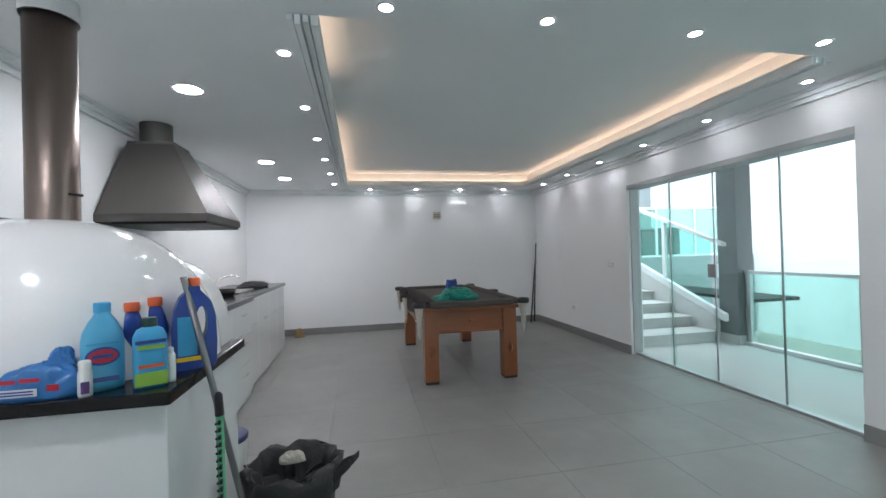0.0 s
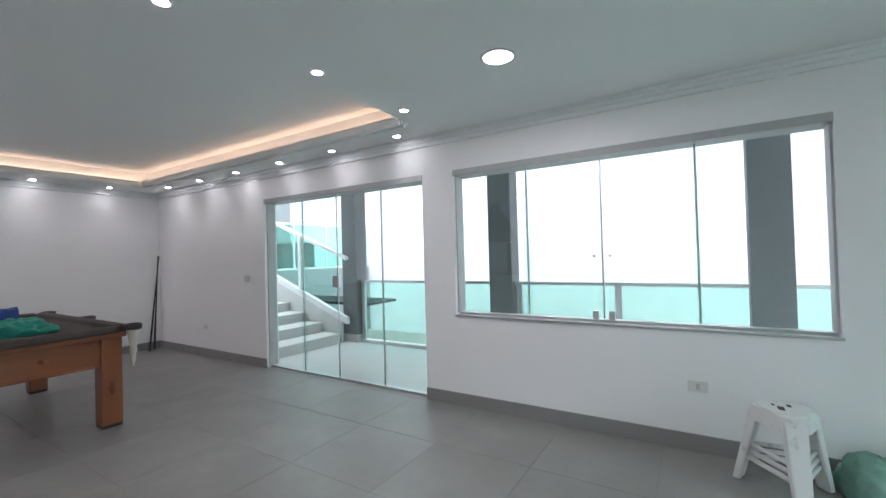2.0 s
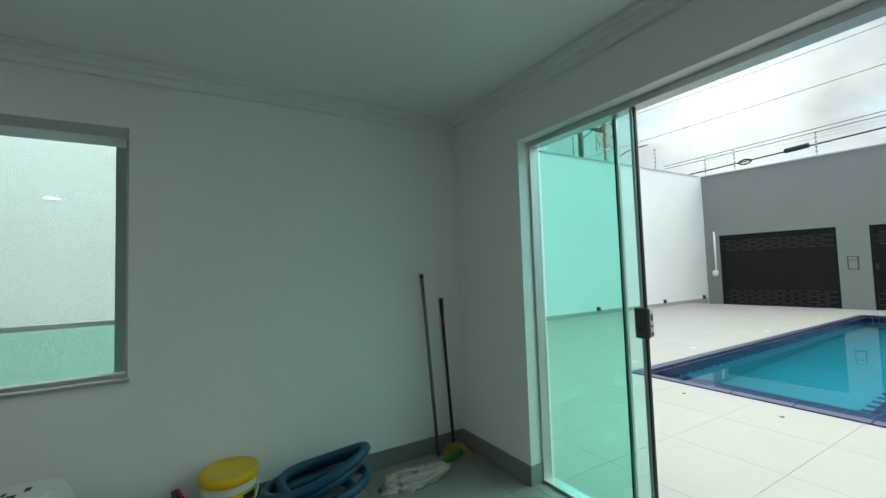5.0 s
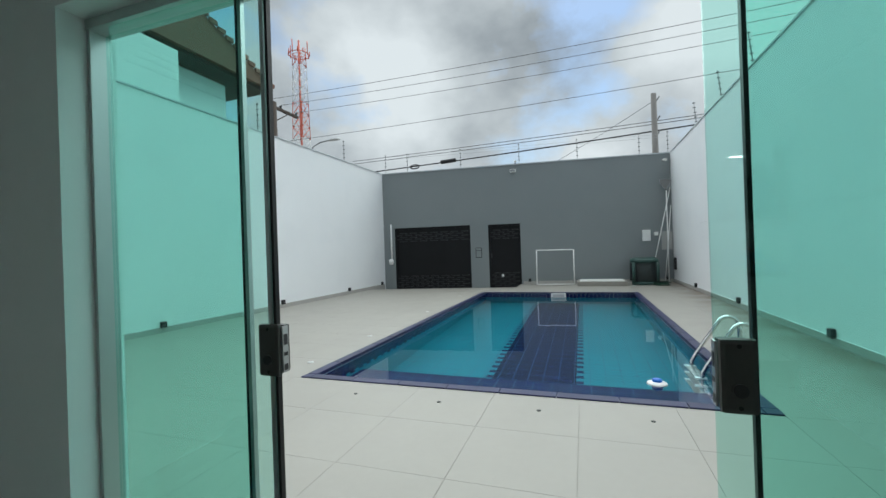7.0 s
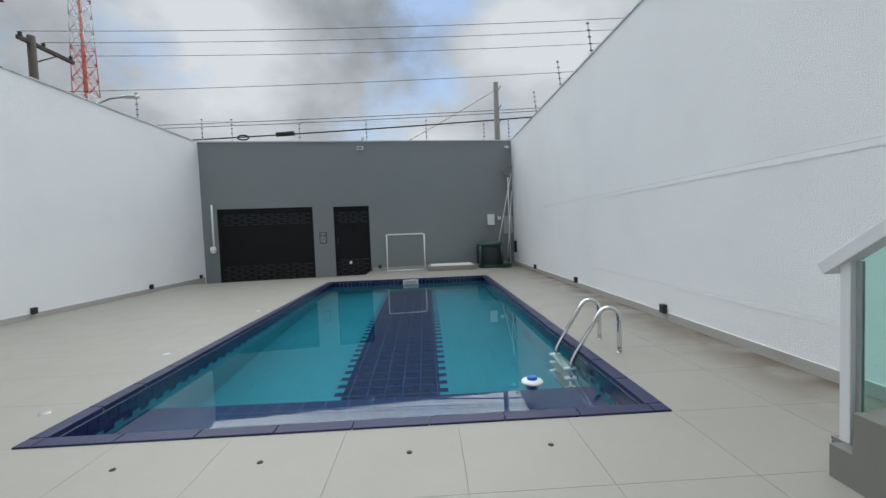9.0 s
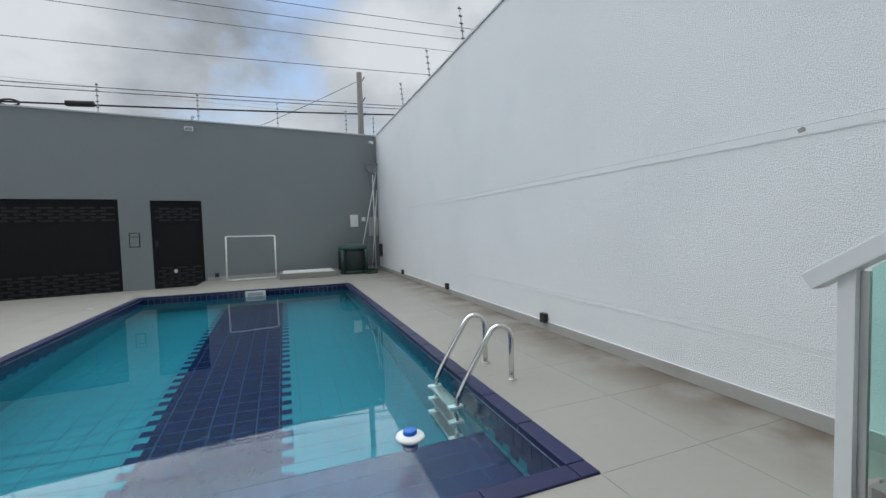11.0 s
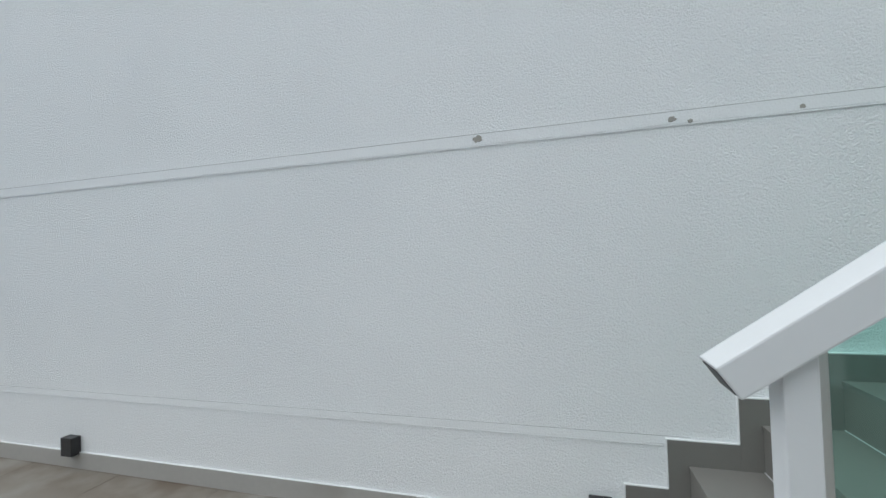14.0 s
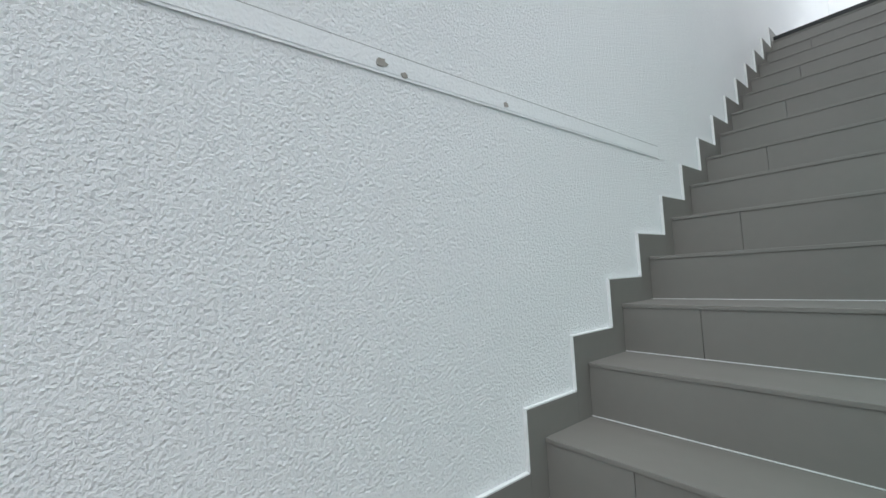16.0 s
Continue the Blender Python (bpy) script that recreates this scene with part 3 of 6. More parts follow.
for k in range(40):
    box(bm, IX0 + 0.001, IX0 + 0.005, IY0 + 0.1 + 0.2 * k, IY0 + 0.2 + 0.2 * k, -0.335, -0.235)
    box(bm, IX1 - 0.005, IX1 - 0.001, IY0 + 0.1 + 0.2 * k, IY0 + 0.2 + 0.2 * k, -0.335, -0.235)
tagged(part("tile_border", bm, NAVY, pool, "toothed border of small navy tiles"), kind="stuff")
bm = blank()
gx = IX0 + 0.2
while gx < IX1:
    box(bm, gx - 0.003, gx + 0.003, IY0 + 0.01, IY1 - 0.96, D + 0.0065, D + 0.008)
    if gx < IX1 - 0.01:
        box(bm, gx - 0.003, gx + 0.003, IY1 - 0.94, IY1 - 0.01, -0.4195, -0.418)
    gx += 0.2
gy = IY0 + 0.2
while gy < IY1 - 0.96:
    box(bm, IX0 + 0.01, IX1 - 0.01, gy - 0.003, gy + 0.003, D + 0.0065, D + 0.008)
    gy += 0.2
for k in range(4):
    box(bm, IX0 + 0.01, IX1 - 0.01, IY1 - 0.2 * k - 0.18, IY1 - 0.2 * k - 0.174, -0.4195, -0.418)
tagged(part("grout_lines", bm, mat("pool_floor_grout", (0.025, 0.09, 0.17), 0.8), pool, "thin pale grout lines"), kind="stuff")
water = part("water", boxed(IX0 + 0.009, IX1 - 0.009, IY0 + 0.009, IY1 - 0.009, -0.125, -0.115), WATER, pool, "clear still pool water")
bm2 = blank()
vs = [bm2.verts.new((x, y, -0.115)) for x, y in ((IX0, IY0), (IX1, IY0), (IX1, IY1), (IX0, IY1))]
bm2.faces.new(vs)
bmesh.ops.translate(bm2, verts=bm2.verts, vec=-ORIGIN[pool])
water.data = mesh_of("water", bm2, WATER)
water.visible_shadow = False
skim = part("skimmer", boxed(1.78, 2.18, IY0 + 0.0145, IY0 + 0.03, -0.20, -0.005, 0.006), PVC, pool, "white skimmer mouth in the far wall")
part("flap", boxed(1.83, 2.13, IY0 + 0.0305, IY0 + 0.036, -0.115, -0.04), ALU, skim, "weathered skimmer flap")


# ---- stairs by the west wall ----
SY, SZ, TR, RI = -5.2165, 0.0, 0.2515, 0.1776
SX0, SX1 = XW + 0.001, -0.44


def step(k):
    """Nosing line and height of step k; the lowest one is shorter, where the deck meets it."""
    return (-5.125, 0.160) if k == 0 else (SY + TR * k, RI * (k + 1))


bm = blank()
for k in range(17):
    (y0, z), (y1, _) = step(k), step(k + 1)
    box(bm, SX0, SX1, y0 + 0.016, (y1 + 0.016) if k < 16 else 0.04, (0 if y0 < YS2 - 0.3 else max(0, RI * k - 0.5)), z - 0.014)
stairs = structure("stairs", bm, GROUT, "outdoor stairs clad in grey-beige porcelain", "stairs")
for k in range(17):
    (y0, z), (y1, _), z_ = step(k), step(k + 1), (step(k - 1)[1] if k else 0.0)
    d = y1 + 0.002 if k < 16 else 0.03
    part("tread", boxed(SX0 + 0.014, SX1, y0, d, z - 0.0139, z, 0.002), STAIR, stairs)
    for a, b in ((SX0 + 0.014, -1.21), (-1.208, SX1)) if k % 2 else ((SX0 + 0.014, -0.71), (-0.708, SX1)):
        part("riser", boxed(a, b, y0 + 0.004, y0 + 0.0159, z_ + 0.0005, z - 0.0142), STAIR, stairs)
bm = blank()
for k in range(17):
    (y0, z), (y1, _), z_ = step(k), step(k + 1), (step(k - 1)[1] if k else 0.0)
    box(bm, SX0, SX0 + 0.0135, y0 - 0.072, y1 - 0.0725, max(-0.006, z_ - 0.2), z + 0.095)
structure("trim_stair_skirting", bm, STAIR, "stepped porcelain skirting along the stairs", "skirting")
bm = blank()
for k in range(17):
    (y0, z), (y1, _), z_ = step(k), step(k + 1), (step(k - 1)[1] if k else 0.0)
    box(bm, SX0, SX0 + 0.0125, y0 - 0.0755, y1 - 0.0755, z + 0.0955, z + 0.0995)
    box(bm, SX0, SX0 + 0.0125, y0 - 0.0755, y0 - 0.0725, z_ + 0.1, z + 0.095)
    box(bm, SX0 + 0.014, SX1, y0 + 0.001, y0 + 0.0035, z_ + 0.0005, z_ + 0.003)
box(bm, SX0, SX0 + 0.0115, grey_y(XW), -5.20, 0.0955, 0.0985)
structure("trim_stair_grout", bm, mat("white_grout", (0.72, 0.73, 0.73), 0.8, var=0.15, fine=60), "white grout lines along the stair and deck skirting", "trim")
bm = blank()
for k in range(17):
    (y0, z), (y1, _) = step(k), step(k + 1)
    box(bm, SX1 + 0.0005, -0.366, max(y0 + 0.012, -5.06), y1 + 0.012, (0 if y0 < YS2 - 0.3 else RI * k - 0.4), z)
structure("wall_stair_curb", bm, STAIR, "porcelain clad side curb of the stairs", "curb")

# white handrail with green glass
rail = thing("stair_railing", (-0.44, -5.08, RI), "white aluminium stair railing with green glass", "railing")
SL = RI / TR


TIPY, TIPZ = -5.185, 1.01
bm = blank()
n = Vector((0, 1, SL)).normalized()
u = Vector((0, -SL, 1)).normalized()
p0, p1 = Vector((0, TIPY, TIPZ)), Vector((0, TIPY, TIPZ)) + n * 4.3
ring = [(-0.505, 0.0), (-0.421, 0.0), (-0.421, -0.062), (-0.505, -0.062)]
hull(bm, [(x, (p0 + u * h).y, (p0 + u * h).z) for x, h in ring], [(x, (p1 + u * h).y, (p1 + u * h).z) for x, h in ring])
bmesh.ops.bevel(bm, geom=list(bm.edges), offset=0.004, segments=2, affect="EDGES", profile=0.6)
hr = part("handrail", bm, WHITE, rail)
# the rail is solid; a dark plate stands in for its shaded hollow
bm = blank()
inner = [(-0.497, -0.008), (-0.429, -0.008), (-0.429, -0.054), (-0.497, -0.054)]
q = p0 - n * 0.0012
hull(bm, [(x, (q + u * h).y, (q + u * h).z) for x, h in inner], [(x, (q + n * 0.003 + u * h).y, (q + n * 0.003 + u * h).z) for x, h in inner])
part("open_end", bm, DARKSEAL, hr, "dark plate standing in for the rail's shaded hollow")
for py, foot in ((-5.085, 0.160), (-3.95, RI * 6), (-2.7, RI * 11)):
    top = TIPZ + (py - TIPY) * SL - 0.042
    part("post", boxed(-0.492, -0.441, py, py + 0.05, foot + 0.0005, top, 0.003), WHITE, rail)
    part("clamp", boxed(-0.485, -0.467, py + 0.0505, py + 0.075, foot + 0.0005, top - 0.005, 0.002), ALU, rail, "grey glazing channel")
for ya, yb in ((-5.008, -3.955), (-3.874, -2.705)):
    za, zb = TIPZ + (ya - TIPY) * SL - 0.09, TIPZ + (yb - TIPY) * SL - 0.09
    lo = [(-0.481, ya, za - 0.72), (-0.471, ya, za - 0.72), (-0.471, ya, za), (-0.481, ya, za)]
    hi = [(-0.481, yb, zb - 0.72), (-0.471, yb, zb - 0.72), (-0.471, yb, zb), (-0.481, yb, zb)]
    part("glass_panel", hull(blank(), lo, hi), GLASSD, rail, "green glass panel")
structure("wall_landing", boxed(XW, 0.6, 2.2, 2.35, 2.9, 6.0), WALL, "white wall at the top of the stairs", "wall")
single("landing_edge", boxed(SX0 + 0.02, SX1, -1.197, -1.187, RI * 17 + 0.0005, RI * 17 + 0.03), DARKSEAL, "dark metal strip on the landing edge", "edge strip", (-1, -1.19, RI * 17))



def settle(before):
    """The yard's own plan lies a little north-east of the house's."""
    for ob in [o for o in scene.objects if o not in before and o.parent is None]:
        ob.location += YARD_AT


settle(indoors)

# ---- east terrace seen through the glass ----
structure("terrace", boxed(XE2, 5.6, YS2 + 0.061, 8.4, -0.25, -0.004), STAIRE, "pale tiled side terrace", "terrace")
structure("void_ground", boxed(5.6, XEAST, YS2, 13.0, -2.99, -2.5), CONC, "lower ground below the terrace", "ground")
structure("wall_retaining", boxed(5.6, XEAST, YS2, YS2 + 0.15, -2.5, -0.006), YARD, "plain retaining wall", "wall")
for y0, y1 in ((4.36, 4.66), (1.72, 2.03), (-1.01, -0.68)):
    ob = thing("pillar", (5.38, (y0 + y1) / 2, 0), "square dark grey painted pillar on the terrace", "pillar", "terrace pillars")
    part("shaft", boxed(5.25, 5.5, y0, y1, 0.12, 2.75, 0.006), PILLAR, ob)
    part("plinth", boxed(5.24, 5.51, y0 - 0.01, y1 + 0.01, 0, 0.1195, 0.003), STAIRE, ob, "pale stone plinth")
structure("roof_terrace", boxed(XE2 + 0.0005, 5.9, YS2, 4.9, 2.751, 2.9), WALL, "white terrace roof edge", "roof")
tr_ = thing("terrace_railing", (5.36, 0.6, 0), "grey aluminium terrace railing with green glass", "railing")
for a, b in ((2.031, 4.359), (-0.679, 1.719), (-3.1, -1.011)):
    part("top_rail", boxed(5.33, 5.39, a, b, 0.945, 0.985, 0.003), ALU, tr_)
    part("curb", boxed(5.32, 5.40, a, b, 0, 0.045, 0.003), WHITE, tr_, "low white curb")
    part("glass_panel", boxed(5.355, 5.365, a + 0.01, b - 0.01, 0.06, 0.944), GLASSD, tr_, "green glass panel")
for y in (0.5, 3.03, 4.30, 1.66):
    part("post", boxed(5.335, 5.385, y - 0.035, y + 0.035, 0.0455, 0.9445, 0.003), ALU, tr_)
# broad steps up to the upper terrace
bm = blank()
for k in range(9):
    box(bm, XE2 + 0.001, 5.12, 4.62 + 0.4 * k, (4.62 + 0.4 * (k + 1)) if k < 8 else 8.4, -0.003, 0.15 * (k + 1) - 0.02)
estep = structure("stairs_east", bm, STAIRE, "broad pale stone outdoor steps", "stairs")
for k in range(9):
    part("tread", boxed(XE2 + 0.002, 5.12, 4.60 + 0.4 * k, 4.999 + 0.4 * k, 0.15 * (k + 1) - 0.0195, 0.15 * (k + 1), 0.003), STAIRE, estep)
ers = thing("step_railing", (5.17, 6, 0), "white stringer and handrail of the east steps", "railing")
for z0, h, nm in ((0.40, 0.10, "stringer"), (1.36, 0.05, "handrail")):
    part(nm, hull(blank(), [(5.13, 4.47, z0 - h), (5.20, 4.47, z0 - h), (5.20, 4.47, z0), (5.13, 4.47, z0)], [(5.13, 8.3, z0 - h + 1.46), (5.20, 8.3, z0 - h + 1.46), (5.20, 8.3, z0 + 1.46), (5.13, 8.3, z0 + 1.46)]), WHITE, ers)
part("stringer_wall", hull(blank(), [(5.135, 4.6, 0), (5.195, 4.6, 0), (5.195, 4.6, 0.345), (5.135, 4.6, 0.345)], [(5.135, 8.3, 0), (5.195, 8.3, 0), (5.195, 8.3, 1.75), (5.135, 8.3, 1.75)]), STAIRE, ers, "stone clad side of the steps")
part("post", boxed(5.14, 5.19, 5.55, 5.61, 0.81, 1.73), WHITE, ers)
part("glass_panel", hull(blank(), [(5.16, 4.7, 0.5), (5.17, 4.7, 0.5), (5.17, 4.7, 1.39), (5.16, 4.7, 1.39)], [(5.16, 8.2, 1.83), (5.17, 8.2, 1.83), (5.17, 8.2, 2.72), (5.16, 8.2, 2.72)]), GLASSD, ers, "green glass panel")
structure("upper_terrace", boxed(XE2, 5.21, 8.401, 13.0, -2.5, 1.12), WALL, "white upper terrace block", "terrace")
TGREY = mat("terrace_grey_paint", (0.24, 0.26, 0.27), 0.6, var=0.05, bump=0.1)
structure("wall_upper_terrace", boxed(5.211, XEAST, 6.9, 13.0, -2.5, 1.12), TGREY, "grey painted wall below the upper terrace", "wall")
ut = thing("upper_railing", (6.8, 6.96, 1.12), "white railing with green glass on the upper terrace", "railing")
part("top_rail", boxed(5.25, XEAST - 0.002, 6.93, 6.98, 2.07, 2.11, 0.003), WHITE, ut)
part("bottom_rail", boxed(5.25, XEAST - 0.002, 6.92, 6.99, 1.1205, 1.16, 0.003), WHITE, ut)
for x0, x1 in ((5.29, 6.10), (6.14, 6.98), (7.02, 7.68), (7.72, 8.34)):
    part("glass_panel", boxed(x0, x1, 6.95, 6.96, 1.1605, 2.0695), GLASSD, ut, "green glass panel")
    part("post", boxed(x1 + 0.002, x1 + 0.038 if x1 < 8 else XEAST - 0.002, 6.935, 6.975, 1.1605, 2.0695), WHITE, ut)
structure("house_rear", boxed(XE2 - 0.5, 8.1, 9.6, 9.8, 1.1205, 6.0), TGREY, "grey painted rear house wall", "wall")
pdoor = tagged(thing("door_3", (7.3, 9.58, 1.12), "", ""), "white framed door in the rear house wall", "door", "", "structure")
for x0, x1 in ((6.62, 6.70), (7.30, 7.37), (7.46, 7.53)):
    part("jamb", boxed(x0, x1, 9.55, 9.599, 1.121, 3.4, 0.003), WHITE, pdoor)
part("pane", boxed(6.7005, 7.2995, 9.58, 9.599, 1.121, 3.4), DARKSEAL, pdoor, "dark glass pane")
ctr = thing("outdoor_counter", (6.75, 7.75, 1.12), "dark stone outdoor counter behind the glass railing", "counter")
part("body", boxed(6.28, 7.22, 7.6, 8.1, 1.1205, 1.68, 0.006), PILLAR, ctr)
part("top", boxed(6.0, 7.3, 7.52, 8.18, 1.6805, 1.73, 0.006), PILLAR, ctr, "wider slab top")
gr = thing("grill_table", (5.78, 5.1, 0), "black iron grill table behind the railing", "grill")
GX0, GX1, GY0, GY1 = 5.42, 6.15, 4.28, 6.6
bm = blank()
box(bm, GX0, GX1, GY0, GY0 + 0.03, 0.56, 0.605)
box(bm, GX0, GX1, GY1 - 0.03, GY1, 0.56, 0.605)
box(bm, GX0, GX0 + 0.03, GY0 + 0.0301, GY1 - 0.0301, 0.56, 0.605)
box(bm, GX1 - 0.03, GX1, GY0 + 0.0301, GY1 - 0.0301, 0.56, 0.605)
part("frame", bm, RUBBER, gr)
for k in range(28):
    part("bar", boxed(GX0 + 0.0301, GX1 - 0.0301, GY0 + 0.06 + 0.079 * k, GY0 + 0.095 + 0.079 * k, 0.575, 0.60), RUBBER, gr)
for k in range(3):
    part("cross_bar", boxed(GX0 + 0.17 + 0.18 * k, GX0 + 0.195 + 0.18 * k, GY0 + 0.0301, GY1 - 0.0301, 0.5605, 0.5745), RUBBER, gr)
structure("terrace_ledge", boxed(5.601, 6.3, 3.3, 6.4, -0.2, -0.004), DECK, "narrow ledge behind the railing", "ledge")
for x, y in ((GX0 + 0.04, 4.75), (GX1 - 0.04, 5.3), (GX1 - 0.04, 6.3), (GX0 + 0.04, 6.3)):
    part("leg", boxed(x - 0.02, x + 0.02, y - 0.02, y + 0.02, -0.003, 0.5595), RUBBER, gr)

# ---- ceiling lights ----
spots = [(0.50, 1.62), (1.28, 1.615), (2.11, 1.61), (2.92, 1.585)] + [(3.42, 2.05 + 0.846 * k) for k in range(6)] + [(2.91, 6.85), (2.11, 6.86), (1.33, 6.865), (0.54, 6.87)] + [(-0.02, 6.38 - 0.852 * k) for k in range(6)]
spot_data = bpy.data.lights.new("spot_lamp", "SPOT")
spot_data.energy, spot_data.spot_size, spot_data.spot_blend, spot_data.shadow_soft_size, spot_data.color = 0.95, radians(85), 1.0, 0.03, (1.0, 1.0, 1.0)
first = None
for x, y in spots:
    if first is None:
        first = thing("spotlight", (x, y, ZC), "small round recessed ceiling spot, switched on", "ceiling light", "recessed spots")
        part("rim", lathe(blank(), ((0.045, 0), (0.045, -0.006), (0.03, -0.004), (0.03, 0)), x, y, ZC, 24), WHITE, first)
        part("lens", lathe(blank(), ((0.0, -0.003), (0.0295, -0.003), (0.0295, -0.001), (0.0, -0.001)), x, y, ZC, 20), LED, first, "glowing lens")
    else:
        copy_thing(first, Matrix.Translation((x, y, ZC)))
    lamp = new("spot_lamp", spot_data)
    lamp.location = (x, y, ZC - 0.015)
first = None
for x, y in ((2.555, 0.645), (-0.84, 0.42), (-0.715, 2.71), (-0.695, 4.87), (-0.675, 5.93)):
    if first is None:
        first = thing("downlight", (x, y, ZC), "large round recessed ceiling light, switched on", "ceiling light", "round downlights")
        part("rim", lathe(blank(), ((0.10, 0), (0.10, -0.008), (0.078, -0.005), (0.078, 0)), x, y, ZC, 36), WHITE, first)
        part("diffuser", lathe(blank(), ((0.0, -0.004), (0.0775, -0.004), (0.0775, -0.001), (0.0, -0.001)), x, y, ZC, 32), LEDBIG, first, "glowing diffuser")
    else:
        copy_thing(first, Matrix.Translation((x, y, ZC)))

# ---- kitchen ----
PANEL = mat("dark_stone_panel", (0.07, 0.075, 0.08), 0.4, var=0.1)
single("stone_backsplash", boxed(XW + 0.001, XW + 0.02, 2.2, 3.35, 0.96, 1.58, 0.003), PANEL, "dark grey stone panel on the wall below the hood", "wall panel", (XW, 2.8, 0.96))


def base_unit(y0, y1, front, doors, drawers, label):
    ob = thing("cabinet_unit", (XW + 0.3, (y0 + y1) / 2, 0), label, "cabinet", "kitchen base units")
    part("body", boxed(XW + 0.001, front - 0.02, y0, y1, 0.0, 0.914), LACQ, ob)
    w = (y1 - y0) / doors
    for k in range(doors):
        a, b = y0 + w * k + 0.002, y0 + w * (k + 1) - 0.002
        zs = [0.06, 0.91] if not drawers else [0.06, 0.36, 0.64, 0.91]
        for z0, z1 in zip(zs, zs[1:]):
            d = part("drawer" if drawers else "door", boxed(front - 0.0195, front, a, b, z0 + 0.002, z1 - 0.002, 0.002), LACQ, ob)
            zz = z1 - 0.09 if drawers else 0.64
            m = (a + b) / 2
            bm = blank()
            tube(bm, [(front + 0.0005, m - 0.07, zz), (front + 0.022, m - 0.06, zz), (front + 0.022, m + 0.06, zz), (front + 0.0005, m + 0.07, zz)], 0.005, 8)
            part("handle", bm, CHROME, d, "thin chrome bar handle")


base_unit(2.2, 4.09, -0.70, 3, True, "white lacquered kitchen drawer unit on the floor")
base_unit(4.10, 6.13, -0.76, 4, False, "white lacquered kitchen base cabinet with bar handles")
wt = single("worktop", box(boxed(XW + 0.001, -0.68, 2.2, 4.095, 0.9145, 0.955, 0.004), XW + 0.001, -0.74, 4.0951, 6.16, 0.9145, 0.955, 0.004), BLACKST, "black granite kitchen worktop", "worktop", (-1.1, 4.2, 0.915))
fa = thing("faucet", (-1.3, 5.0, 0.955), "chrome kitchen tap by the sink", "faucet")
bm = blank()
tube(bm, [(-1.3, 4.95, 0.9555), (-1.3, 4.95, 1.05)], 0.013, 12)
part("base", bm, CHROME, fa)
bm = blank()
tube(bm, [(-1.3, 4.95, 1.0505), (-1.28, 4.98, 1.09), (-1.2, 5.06, 1.13), (-1.12, 5.14, 1.13), (-1.10, 5.16, 1.10)], 0.009, 10)
part("spout", bm, CHROME, fa)
single("sink", boxed(-1.25, -0.92, 4.5, 5.1, 0.9555, 0.965, 0.004), STEEL, "stainless steel sink rim in the worktop", "sink", (-1.1, 4.8, 0.955))


def crumple(bm, cx, cy, z, rx, ry, h, seed, n=26, wob=0.3):
    """A heap of slack cloth or film: an uneven mound with creases and a ragged rim, resting at z."""
    n = max(n, 56)
    rings, levels = [], 16
    off = Vector((seed * 3.7, seed * 1.3, seed * 0.7))
    for i in range(levels):
        s = i / (levels - 1)
        ring = []
        for k in range(n):
            a = 2 * math.pi * k / n
            at = Vector((math.cos(a), math.sin(a), 0)) * (1 - 0.8 * s) + Vector((0, 0, 1.1 * s)) + off
            broad, fold, fine = noise.noise(at * 1.3), noise.noise(at * 3.1), noise.noise(at * 7.0)
            crease = 1 - 2 * abs(fold)
            rad = math.cos(s * math.pi / 2) ** 0.65 * (1 + wob * (1.1 * broad + 0.35 * crease + 0.25 * fine))
            zz = h * math.sin(s * math.pi / 2) * (1 + wob * (0.9 * broad + 0.6 * crease - 0.4)) + 0.25 * wob * h * fine * (1 - 0.5 * s)
            ring.append(bm.verts.new((cx + rx * rad * math.cos(a), cy + ry * rad * math.sin(a), z + (0.0 if i == 0 else max(0.002, zz)))))
        rings.append(ring)
    for a, b in zip(rings, rings[1:]):
        for k in range(n):
            f = bm.faces.new((a[k], a[(k + 1) % n], b[(k + 1) % n], b[k]))
            f.smooth = True
    bm.faces.new(rings[0][::-1])
    bmesh.ops.remove_doubles(bm, verts=bm.verts, dist=1e-4)
    return bm


DARKCL = mat("dark_cloth", (0.03, 0.032, 0.034), 0.8, var=0.2, bump=0.3, bscale=40)
single("dish_cloth", crumple(blank(), -1.02, 5.45, 0.9555, 0.16, 0.28, 0.07, 3), DARKCL, "crumpled dark cloth on the worktop", "cloth", (-1.02, 5.45, 0.9555))
single("cooking_pan", lathe(blank(), ((0.0, 0.0), (0.12, 0.0), (0.15, 0.06), (0.155, 0.062), (0.125, 0.004), (0.0, 0.004)), -1.05, 4.3, 0.9555, 28), RUBBER, "black shallow pan on the worktop", "pan", (-1.05, 4.3, 0.9555))

# hood
hood = thing("range_hood", (-1.12, 3.52, 1.6), "large pyramid stainless steel range hood", "range hood")
HX0, HX1, HY0, HY1, HZ = XW + 0.002, -0.75, 3.10, 3.95, 1.60
bm = blank()
hull(bm, [(HX0, HY0, HZ + 0.075), (HX1, HY0, HZ + 0.075), (HX1, HY1, HZ + 0.075), (HX0, HY1, HZ + 0.075)], [(-1.40, 3.37, 2.25), (-1.07, 3.37, 2.25), (-1.07, 3.68, 2.25), (-1.40, 3.68, 2.25)])
part("canopy", bm, HOODM, hood)
bm = blank()
for a in ((HX0, HX1, HY0, HY0 + 0.012), (HX0, HX1, HY1 - 0.012, HY1), (HX1 - 0.012, HX1, HY0 + 0.0121, HY1 - 0.0121)):
    box(bm, *a, HZ + 0.02, HZ + 0.0745)
part("rim", bm, HOODM, hood)
